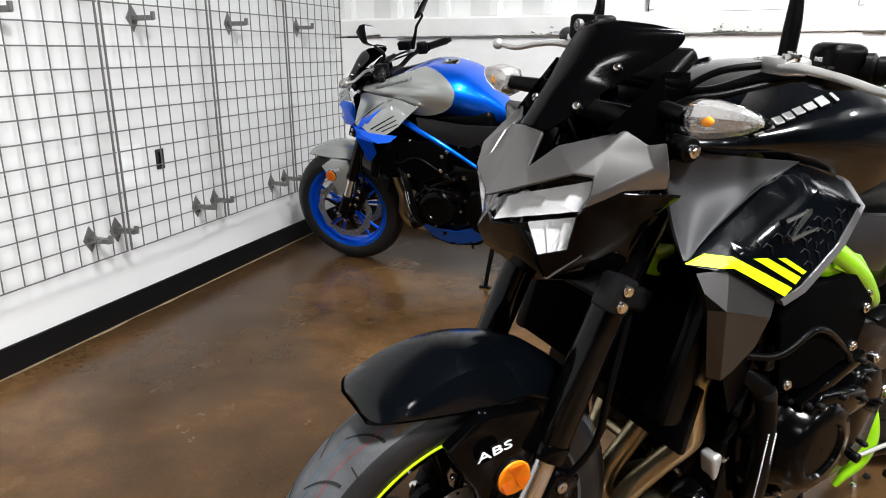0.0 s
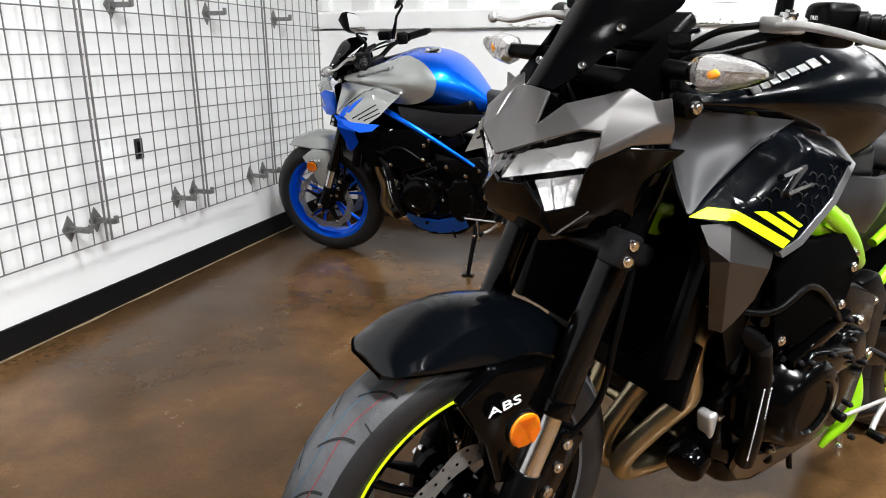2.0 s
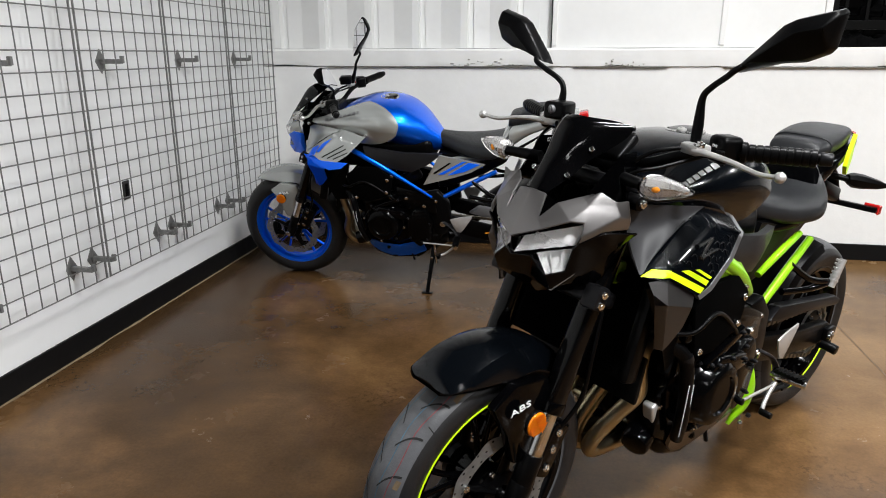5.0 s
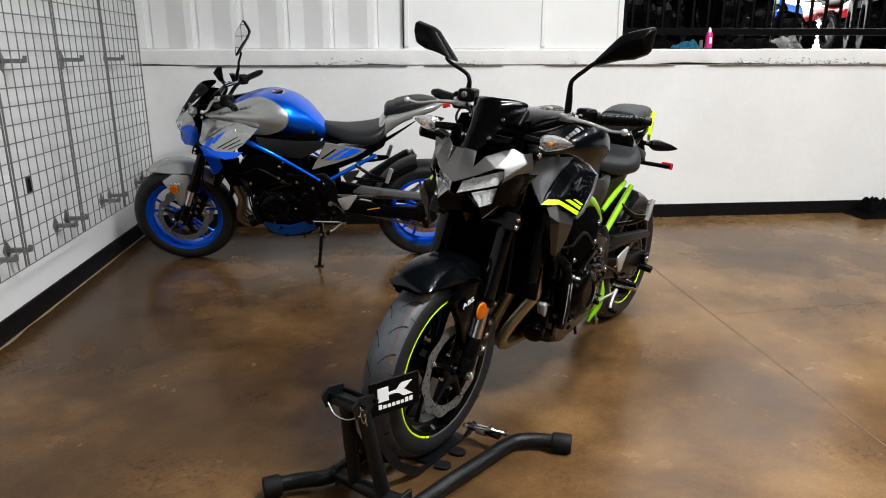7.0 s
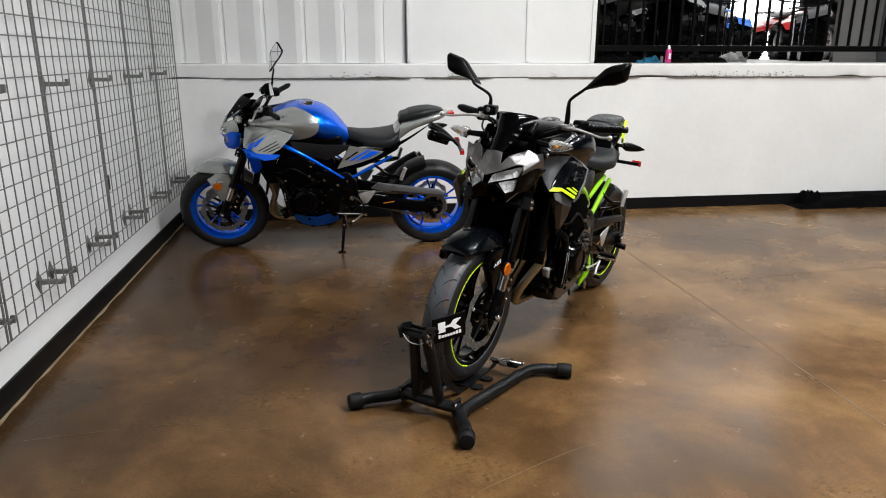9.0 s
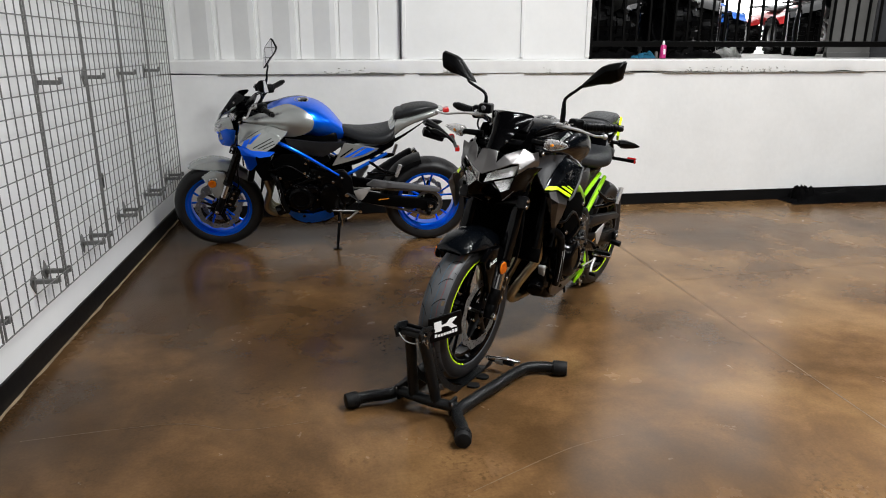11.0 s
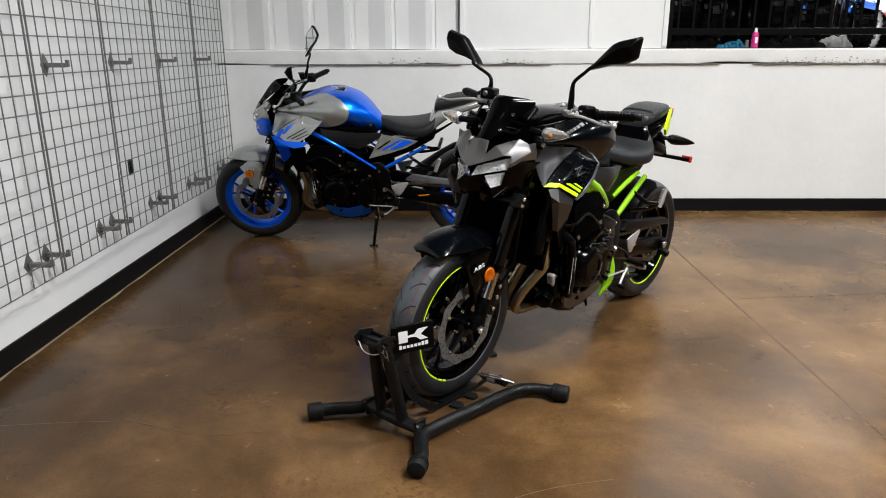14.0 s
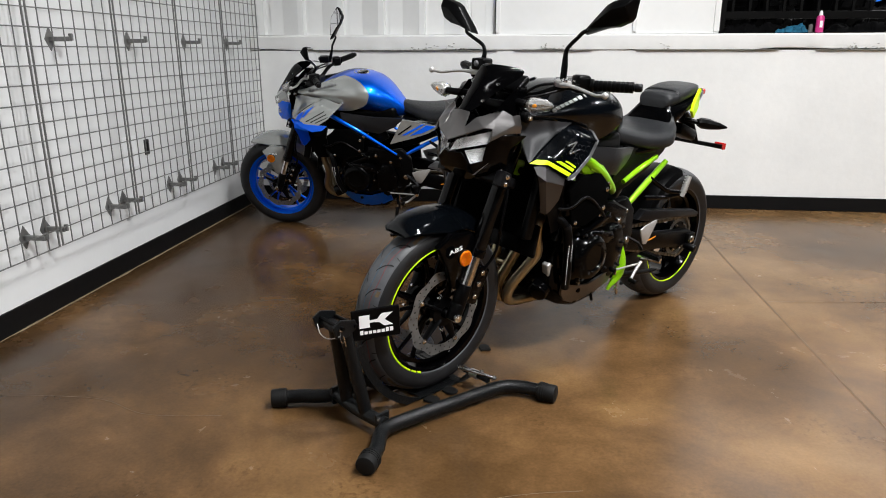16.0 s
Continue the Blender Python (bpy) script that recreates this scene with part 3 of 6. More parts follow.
    if c.get("stripe"):
        for s in (-1, 1):
            bm = bmesh.new()
            arcs = ((-150, -20), (-12, -8)) if rear else ((-56, 96), (-64, -58), (-70, -66))
            for a0, a1 in ((radians(p), radians(q)) for p, q in arcs):
                n = max(2, int((a1 - a0) * 14))
                pts = [(cx + 0.2235 * math.cos(a), s * (bead + 0.0035), radius + 0.2235 * math.sin(a)) for a in (a0 + (a1 - a0) * k / n for k in range(n + 1))]
                add_tube(bm, pts, 0.0038, 8, 1)
            part("rim_stripe", flip_out(bm), M_LIMEDECAL, w, "fluorescent lime rim stripe", smooth=60)
    part("axle", rod((cx, -0.13 - (0.03 if rear else 0), radius), (cx, 0.13 + (0.03 if rear else 0), radius), 0.011, 16), M_CHROME, w, smooth=40)
    for s in ((-1, 1) if not rear else (-1,)):
        y = s * 0.068 if not rear else -0.085
        r0, r1 = (0.150, 0.116) if not rear else (0.125, 0.092)
        d = part("brake_disc", petal_disc(cx, radius, y, r0, r1), M_DISC, w, "drilled wave-edged steel brake disc", smooth=30)
        hub = bmesh.new()
        for k in range(5):
            a = 2 * math.pi * k / 5 + 0.5
            add_tube(hub, [(cx + 0.03 * math.cos(a), y * 0.9, radius + 0.03 * math.sin(a)), (cx + (r1 + 0.006) * math.cos(a), y, radius + (r1 + 0.006) * math.sin(a))], [0.020, 0.010], 8, 1, flat=0.4)
        add_lathe(hub, [(y * 0.8, 0.02), (y * 0.8, 0.052), (y * 1.04, 0.050), (y * 1.08, 0.03), (y * 1.08, 0.02)], 24, m)
        part("disc_carrier", flip_out(hub), M_BLACK, d, smooth=40)
        for k in range(5):
            a = 2 * math.pi * k / 5 + 0.5
            bolt(d, (cx + (r1 + 0.004) * math.cos(a), y + 0.004 * s, radius + (r1 + 0.004) * math.sin(a)), (0, s, 0), 0.0085)
            bolt(d, (cx + 0.062 * math.cos(a + 0.6), y + 0.002 * s, radius + 0.062 * math.sin(a + 0.6)), (0, s, 0), 0.006)
    if rear:
        teeth, bm = 43, bmesh.new()
        inner, outer = [], []
        for k in range(teeth * 2):
            a = math.pi * k / teeth
            ro = 0.098 if k % 2 else 0.092
            inner.append(bm.verts.new((cx + 0.072 * math.cos(a), 0.088, radius + 0.072 * math.sin(a))))
            outer.append(bm.verts.new((cx + ro * math.cos(a), 0.088, radius + ro * math.sin(a))))
        for k in range(teeth * 2):
            j = (k + 1) % (teeth * 2)
            bm.faces.new((inner[k], inner[j], outer[j], outer[k]))
        bmesh.ops.solidify(bm, geom=bm.faces[:], thickness=0.006)
        sp = part("sprocket", flip_out(bm), M_DISC, w, smooth=30)
        part("sprocket_carrier", lathe([(0.055, 0.02), (0.055, 0.075), (0.084, 0.078), (0.09, 0.06), (0.09, 0.02)], 32, m), M_BLACK, sp, smooth=40)
        for k in range(6):
            a = 2 * math.pi * k / 6
            bolt(sp, (cx + 0.065 * math.cos(a), 0.094, radius + 0.065 * math.sin(a)), (0, 1, 0), 0.007)
    else:
        bolt(w, (cx, 0.134, radius), (0, 1, 0), 0.014)
    return w


M_MARKBLUE = material("blue_tyre_line", (0.05, 0.13, 0.20), 0.7, mottle=0.6, scale=30)
M_MARKRED = material("red_tyre_line", (0.22, 0.045, 0.055), 0.7, mottle=0.6, scale=30)
M_SCUFF = material("tan_scuff", (0.16, 0.11, 0.06), 0.8, mottle=0.6, scale=60)
M_DISC = material("brushed_disc_steel", (0.40, 0.40, 0.39), 0.42, 0.6, mottle=0.3, scale=60)
M_DARKGREY = material("satin_dark_grey", (0.008, 0.008, 0.009), 0.34, 0.2, spec=0.16, mottle=0.2, scale=25)
M_SATIN = material("satin_grey_plastic", (0.13, 0.13, 0.135), 0.40, 0.3, mottle=0.15, scale=25)
M_LAMPBODY = material("lamp_inner_white", (0.95, 0.95, 0.95), 0.16, 0.0, bump=0.5, bump_scale=60, spec=0.8)


def fork_x(z):
    return -0.010 - 0.411 * (z - 0.30)


def shroud_y(x, z):
    """The shroud's outer face: a leaning plane whose upper edges fold inwards."""
    front = (0.494 * (x + 0.202) + 0.870 * (z - 0.804)) - 0.004
    rear = 0.302 * (x + 0.399) * -1 + 0.953 * (z - 0.916)
    fold = 1.1 * max(0.0, front + 0.022) + 1.3 * max(0.0, rear + 0.024)
    return 0.451 - 0.137 * x - 0.32 * z + 0.008 * max(0, 1 - ((x + 0.36) / 0.15) ** 2) - min(0.05, fold)


TANK = [(-0.345, 0.935, 0.125, 0.026, 0.05), (-0.37, 0.935, 0.160, 0.046, 0.07), (-0.42, 0.934, 0.182, 0.070, 0.085), (-0.50, 0.930, 0.196, 0.098, 0.10), (-0.57, 0.926, 0.201, 0.110, 0.112), (-0.64, 0.920, 0.200, 0.112, 0.116), (-0.71, 0.902, 0.184, 0.108, 0.114), (-0.775, 0.876, 0.144, 0.090, 0.104), (-0.83, 0.844, 0.098, 0.062, 0.080), (-0.88, 0.814, 0.056, 0.026, 0.040)]
COVER = [(-0.238, 0.944, 0.150, 0.014, 0.012), (-0.262, 0.943, 0.164, 0.024, 0.022), (-0.30, 0.941, 0.173, 0.038, 0.034)]


def tank_skin(grow=0.0):
    """The tank: full shoulders above its widest line, tucked in below it."""
    rings = [[(a, b * (1 - 0.26 * max(0.0, (z - e) / (dn + grow)) ** 0.7), e) for a, b, e in oval(x, z, hy + grow, up + grow, dn + grow, 2.5, 40)] for x, z, hy, up, dn in TANK]
    return loft(rings, 6)


TANK_LINE = list(zip(smooth_path([t[:3] for t in COVER + TANK[2:]], 40), smooth_path([(t[0], t[3], t[4]) for t in COVER + TANK[2:]], 40)))


def tank_point(x, degrees, grow=0.0):
    """A point of the tank's left skin at x, by its angle round the middle line."""
    for (a, b), (a2, b2) in zip(TANK_LINE, TANK_LINE[1:]):
        if a2.x <= x <= a.x:
            f = (a.x - x) / max(1e-9, a.x - a2.x)
            (_, z, hy), (_, up, dn) = a.lerp(a2, f), b.lerp(b2, f)
            co, si = math.cos(radians(degrees)), math.sin(radians(degrees))
            return Vector((x, (hy + grow) * max(0.0, co) ** 0.8, z + (up + grow if si > 0 else dn + grow) * math.copysign(abs(si) ** 0.8, si)))
    return Vector((x, 0, 0.9))


def tank_cover(s):
    """The front half of the tank's skin, a separate panel with a swept rear edge."""
    bm = bmesh.new()
    rows = []
    for i in range(25):
        u = i / 24
        late = -58 + 128 * u
        tip = -0.690 + (0.185 * (abs(late - 12) / 62) ** 1.8 if late > 12 else 0.200 * (abs(late - 12) / 70) ** 1.8)
        row = []
        for j in range(33):
            x = -0.240 + (tip + 0.240) * j / 32
            f = max(0.0, min(1.0, (-0.24 - x) / 0.22))
            f = f * f * (3 - 2 * f)
            low, high = -12 - 46 * f, 34 + 36 * f
            a = low + (high - low) * u
            p = tank_point(x, a, 0.0065)
            if a < 0:
                p.y = tank_point(x, 0, 0.0065).y * (1 - 0.24 * abs(math.sin(radians(a))) ** 0.8)
            row.append(p)
        rows.append(row)
    vs = [[bm.verts.new(p) for p in r] for r in rows]
    for a, b in zip(vs, vs[1:]):
        for j in range(32):
            bm.faces.new((a[j], a[j + 1], b[j + 1], b[j]))
    if s < 0:
        mirrored(bm)
    flip_out(bm)
    if sum(f.normal.y * s for f in bm.faces) < 0:
        bmesh.ops.reverse_faces(bm, faces=bm.faces[:])
    bmesh.ops.solidify(bm, geom=bm.faces[:], thickness=0.005)
    return flip_out(bm)


def front_end(bike, c):
    wheel(bike, c, "front_wheel", 0.0, RF, 0.06, 0.045, 0.060)
    # mudguard: a flat-topped blade with folded flanks
    rings = []
    for x, top, sh, low, foot in ((0.166, 0.596, 0.040, 0.044, 0.584), (0.158, 0.605, 0.055, 0.061, 0.587), (0.138, 0.617, 0.062, 0.071, 0.588), (0.095, 0.634, 0.066, 0.078, 0.586), (0.045, 0.646, 0.064, 0.080, 0.581), (0.000, 0.650, 0.060, 0.081, 0.577), (-0.045, 0.646, 0.055, 0.082, 0.580), (-0.075, 0.638, 0.052, 0.079, 0.575), (-0.120, 0.618, 0.050, 0.070, 0.552), (-0.175, 0.578, 0.046, 0.062, 0.515), (-0.215, 0.540, 0.042, 0.056, 0.488)):
        half = [(0.0, top), (0.55 * sh, top - 0.0025), (sh, top - 0.013), ((sh + low) / 2 + 0.004, (top - 0.013 + foot) / 2), (low, foot + 0.006), (low - 0.004, foot)]
        rings.append([(x, -y, z) for y, z in half[:0:-1]] + [(x, y, z) for y, z in half])
    rings = [r + [(x, y * 0.92, z + (-0.0015 if abs(y) > 0.03 else -0.004)) for x, y, z in reversed(r)] for r in rings]
    bm = loft(rings, 3)
    guard = part("front_mudguard", flip_out(bm), c["guard"], bike, smooth=24)
    for s in (-1, 1):
        stay = slab([(0.075, 0.545), (0.015, 0.585), (-0.075, 0.575), (-0.105, 0.500), (-0.055, 0.455), (-0.035, 0.385), (0.006, 0.395), (0.030, 0.470)], 0.078, 0.104, 0.006)
        stay = part("mudguard_stay", stay if s > 0 else mirrored(stay), c["stay"], guard, smooth=35)
        if s > 0:
            lettering("ABS", 0.020, Matrix.Translation((0.002, 0.1068, 0.528)) @ Matrix.Rotation(radians(180), 4, "Z") @ Matrix.Rotation(radians(90), 4, "X") @ Matrix.Rotation(radians(10), 4, "Z") @ Matrix.Diagonal((1.75, 1, 1, 1)), M_WHITEINK, guard)
    # fork
    for s in (-1, 1):
        y = 0.105 * s
        leg = part("fork_leg", rod((fork_x(0.965), y, 0.965), (fork_x(0.505), y, 0.505), 0.0270, 24, 1, 0.002), M_FORK, bike, smooth=40)
        part("fork_slider", rod((fork_x(0.51), y, 0.51), (fork_x(0.375), y, 0.375), 0.0205, 20), M_CHROME, leg, smooth=40)
        part("dust_seal", rod((fork_x(0.515), y, 0.515), (fork_x(0.49), y, 0.49), 0.0295, 24, 1, 0.003), M_GLOSSBLACK, leg, smooth=40)
        lug = rod((fork_x(0.40), y, 0.40), (fork_x(0.335), y, 0.335), 0.0245, 20, 1, 0.003)
        add_rod(lug, (fork_x(0.34), y, 0.34), (0.0, y, 0.285), 0.026, 16, 0.95, 0.006)
        part("axle_lug", lug, M_BLACK, leg, smooth=40)
        bolt(leg, (fork_x(0.97), y, 0.972), (-0.38, 0, 0.92), 0.018, M_BLACK, "fork_cap")
        # reflector
        ref = part("side_reflector", rod((0.0, 0.140 * s, 0.515), (0.0, 0.150 * s, 0.515), 0.0278, 32, 1, 0.003), M_BLACK, bike, smooth=40)
        amber = part("amber_lens", rod((0.0, 0.148 * s, 0.515), (0.0, 0.1525 * s, 0.515), 0.0262, 32, 0.97, 0.001), M_AMBER, ref, "round amber reflector", smooth=40)
        for k in range(6):
            wedge = bmesh.new()
            a0, a1 = radians(60 * k), radians(60 * k + 60)
            lift = 0.0035 if k % 2 else 0.0005
            wedge.faces.new([wedge.verts.new(v) for v in [(0.0, 0.1528 * s, 0.515)] + [(0.0250 * math.cos(a), (0.1528 + lift) * s, 0.515 + 0.0250 * math.sin(a)) for a in (a0, a1)]])
            bmesh.ops.solidify(wedge, geom=wedge.faces[:], thickness=0.0006)
            part("reflector_facet", flip_out(wedge), M_AMBERDARK if k % 2 else M_AMBER, amber)
        # caliper
        cal = part("brake_caliper", box((0.062, 0.062, 0.135), (-0.108, 0.080 * s, 0.385), 0.012, (0, -28, 0), 3), M_GLOSSBLACK, bike, smooth=40)
        for q in (-0.035, 0.005, 0.042):
            bolt(cal, (-0.105 - q * 0.4, 0.112 * s, 0.385 + q), (0, s, 0), 0.0095)
        bolt(cal, (-0.068, 0.108 * s, 0.425), (0, s, 0), 0.009)
        bolt(cal, (-0.058, 0.108 * s, 0.352), (0, s, 0), 0.009)
        part("brake_hose", tube([(-0.13, 0.105 * s, 0.43), (-0.165, 0.125 * s, 0.50), (-0.170, 0.135 * s, 0.60), (-0.205, 0.120 * s, 0.72), (-0.24, 0.09 * s, 0.80)], 0.0055, 8, 6), M_BLACK, cal, smooth=60)
    clamp = box((0.085, 0.275, 0.036), (fork_x(0.735) + 0.004, 0, 0.735), 0.010, (0, -22, 0), 3)
    lower = part("lower_fork_clamp", clamp, M_DARKGREY, bike, smooth=40)
    for s in (-1, 1):
        part("clamp_ear", box((0.040, 0.040, 0.052), (fork_x(0.742) + 0.034, 0.132 * s, 0.746), 0.007, (0, -22, 0)), M_DARKGREY, lower, smooth=40)
        bolt(lower, (fork_x(0.75) + 0.036, 0.153 * s, 0.757), (0.25, s, 0), 0.0085)
        bolt(lower, (fork_x(0.75) + 0.044, 0.153 * s, 0.735), (0.25, s, 0), 0.0085)
        part("cowl_boss", rod((-0.235, 0.095 * s, 0.940), (-0.226, 0.162 * s, 0.940), 0.0165, 16, 1, 0.003), M_BLACK, lower, smooth=40)
        bolt(lower, (-0.226, 0.165 * s, 0.940), (0.1, s, 0), 0.009)
    part("upper_fork_clamp", box((0.080, 0.270, 0.028), (fork_x(0.95) - 0.004, 0, 0.95), 0.010, (0, -22, 0), 3), M_DARKGREY, bike, smooth=40)
    part("steering_head", rod((fork_x(0.74) - 0.045, 0, 0.73), (fork_x(0.95) - 0.045, 0, 0.945), 0.032, 20), M_BLACK, bike, smooth=40)


def headlight(bike, c):
    cowl = part("headlight_cowl", twin([(-0.029, 0.000, 0.862), (-0.050, 0.062, 0.889), (-0.086, 0.104, 0.910), (-0.105, 0.122, 0.908), (-0.061, 0.044, 0.908), (-0.080, 0.000, 0.955), (-0.094, 0.060, 0.937), (-0.138, 0.085, 0.950), (-0.159, 0.112, 0.962), (-0.127, 0.112, 0.938), (-0.167, 0.145, 0.948), (-0.162, 0.162, 0.923), (-0.096, 0.128, 0.885), (-0.092, 0.125, 0.868), (-0.132, 0.150, 0.893), (-0.182, 0.172, 0.896), (-0.178, 0.176, 0.917), (-0.170, 0.170, 0.955), (-0.087, 0.036, 0.950)],
                                       [(5, 0, 4, 18), (0, 1, 4), (4, 1, 2, 6), (6, 2, 9, 7), (7, 9, 8), (9, 2, 3), (9, 3, 12, 11), (9, 11, 10, 8), (12, 13, 14, 11), (11, 14, 15, 16), (11, 16, 17, 10)], 0.006, 0.005), c["cowl"], bike, smooth=40)
    for s in (-1, 1):
        part("screen_base", sheet([(-0.090, 0.036 * s, 0.947), (-0.066, 0.044 * s, 0.905), (-0.097, 0.060 * s, 0.934)], [(0, 1, 2)], 0.004), M_GLOSSBLACK, cowl)
    part("lamp_housing", twin([(-0.120, 0, 0.885), (-0.140, 0.060, 0.893), (-0.170, 0.125, 0.900), (-0.170, 0.118, 0.835), (-0.150, 0.072, 0.775), (-0.135, 0, 0.795)], [(0, 1, 2, 3, 4, 5)], 0.004, 0.0), M_GLOSSBLACK, cowl)
    part("chin_fairing", twin([(-0.090, 0.116, 0.856), (-0.090, 0.127, 0.868), (-0.130, 0.152, 0.891), (-0.195, 0.185, 0.889), (-0.189, 0.165, 0.868), (-0.153, 0.150, 0.840), (-0.120, 0.122, 0.825), (-0.169, 0.135, 0.786), (-0.112, 0.108, 0.794), (-0.128, 0.095, 0.755), (-0.082, 0.076, 0.758), (-0.064, 0.074, 0.792), (-0.095, 0.098, 0.803), (-0.038, 0.000, 0.823), (-0.058, 0.036, 0.826), (-0.085, 0.000, 0.767), (-0.125, 0.000, 0.720)],
                              [(0, 1, 2, 5, 6), (2, 3, 4, 5), (6, 5, 7, 8), (8, 7, 9, 10), (11, 12, 8, 10), (13, 14, 11, 10, 15), (15, 10, 9, 16), (4, 7, 5), (12, 0, 6, 8)], 0.006, 0.002), c["chin"], cowl, smooth=32)
    for s in (-1, 1):
        f = (lambda v: [(x, y * s, z) for x, y, z in v])
        up = [(-0.033, 0.012, 0.830), (-0.078, 0.068, 0.846), (-0.096, 0.106, 0.859), (-0.102, 0.113, 0.874), (-0.105, 0.120, 0.903), (-0.049, 0.056, 0.883), (-0.038, 0.018, 0.863)]
        lo = [(-0.058, 0.038, 0.829), (-0.064, 0.074, 0.795), (-0.093, 0.098, 0.806), (-0.100, 0.109, 0.839), (-0.095, 0.104, 0.850), (-0.076, 0.068, 0.846)]
        lens = part("headlamp_lens", sheet(f(up), [(0, 6, 5, 1), (1, 5, 4, 3, 2)], 0.0020), M_LENS, cowl, "clear headlamp lens")
        low = part("headlamp_lens", sheet(f(lo), [(0, 5, 4, 3), (0, 3, 2, 1)], 0.0020), M_LENS, cowl, "clear lower headlamp lens")
        lens.visible_shadow = low.visible_shadow = False
        # stepped white reflectors close behind the lenses
        for corners, owner, count in (((up[0], up[6], up[4], up[2]), lens, 4), ((lo[1], lo[0], lo[4], lo[2]), low, 3)):
            b0, t0, t1, b1 = (Vector(q) for q in corners)
            bm = bmesh.new()
            lean = 0.10
            cut = (lambda u, v, back: bm.verts.new((lambda p: (p.x - back, p.y * s, p.z))(b0.lerp(b1, min(1, max(0, u - lean * v))).lerp(t0.lerp(t1, min(1, u)), v))))
            for k in range(count):
                u0, u1 = k / count, (k + 1) / count
                a, b, d, e = cut(u0, 0, 0.002), cut(u0, 1, 0.016), cut(u1, 1, 0.028), cut(u1, 0, 0.012)
                g, h = cut(u1, 1, 0.016), cut(u1, 0, 0.002)
                bm.faces.new((a, b, d, e)), bm.faces.new((e, d, g, h))
            bmesh.ops.solidify(bm, geom=bm.faces[:], thickness=0.001)
            part("lamp_reflector", flip_out(bm), M_LAMPBODY, owner, "bright stepped lamp reflector")
        drl = sheet(f([(-0.094, 0.116, 0.853), (-0.108, 0.123, 0.843), (-0.124, 0.121, 0.820), (-0.111, 0.108, 0.796), (-0.084, 0.078, 0.758), (-0.080, 0.074, 0.759), (-0.095, 0.094, 0.792), (-0.102, 0.108, 0.818)]), [(0, 1, 2, 7), (7, 2, 3, 6), (6, 3, 4, 5)], 0.005, 0.0015)
        part("position_light", drl, M_SATINLENS, cowl, "clear position light strip", smooth=30)
    # windscreen, a rolled dark sheet
    rows = []
    for xc, z, w, xe in ((-0.086, 0.950, 0.030, -0.098), (-0.109, 0.980, 0.047, -0.142), (-0.131, 1.008, 0.056, -0.178), (-0.156, 1.040, 0.080, -0.226), (-0.176, 1.063, 0.093, -0.255), (-0.192, 1.079, 0.090, -0.260), (-0.208, 1.087, 0.060, -0.240)):
        rows.append([(xc + (xe - xc) * max(0.0, (abs(t) - 0.30) / 0.70) ** 1.15, w * t, z + 0.004 * (1 - t * t)) for t in (-1, -0.8, -0.6, -0.45, -0.30, 0, 0.30, 0.45, 0.6, 0.8, 1)])
    bm = loft(rows, 3, False, False)
    bmesh.ops.solidify(bm, geom=bm.faces[:], thickness=0.004)
    screen = part("windscreen", flip_out(bm), M_SCREEN, bike, "dark smoked fly screen", smooth=50)
    for s in (-1, 1):
        for x, y, z in ((-0.190, 0.056, 1.034), (-0.138, 0.044, 0.984)):
            bolt(screen, (x + 0.004, y * s, z - 0.002), (0.75, 0.35 * s, 0.5), 0.0058)
        part("screen_bracket", sheet([(-0.140, 0.098 * s, 0.960), (-0.215, 0.110 * s, 1.032), (-0.268, 0.105 * s, 1.030), (-0.285, 0.110 * s, 0.930), (-0.195, 0.150 * s, 0.935)], [(0, 1, 4), (1, 2, 3, 4)], 0.012, 0.003), M_GLOSSBLACK, screen, smooth=30)
    dash = box((0.075, 0.150, 0.022), (-0.285, 0, 1.028), 0.008, (0, 38, 0), 3)
    dash = part("instrument_panel", dash, M_BLACK, bike, smooth=40)
    part("display", box((0.058, 0.128, 0.002), (-0.292, 0, 1.039), 0.001, (0, 38, 0)), M_SCREEN, dash)


M_AMBERDARK = material("deep_amber_facet", (0.75, 0.17, 0.004), 0.15, 0, 0.5, bump=0.9, bump_scale=420)
M_SATINLENS = material("frosted_clear_plastic", (0.34, 0.34, 0.35), 0.14, 0.35, 0.6, mottle=0.3, scale=60)


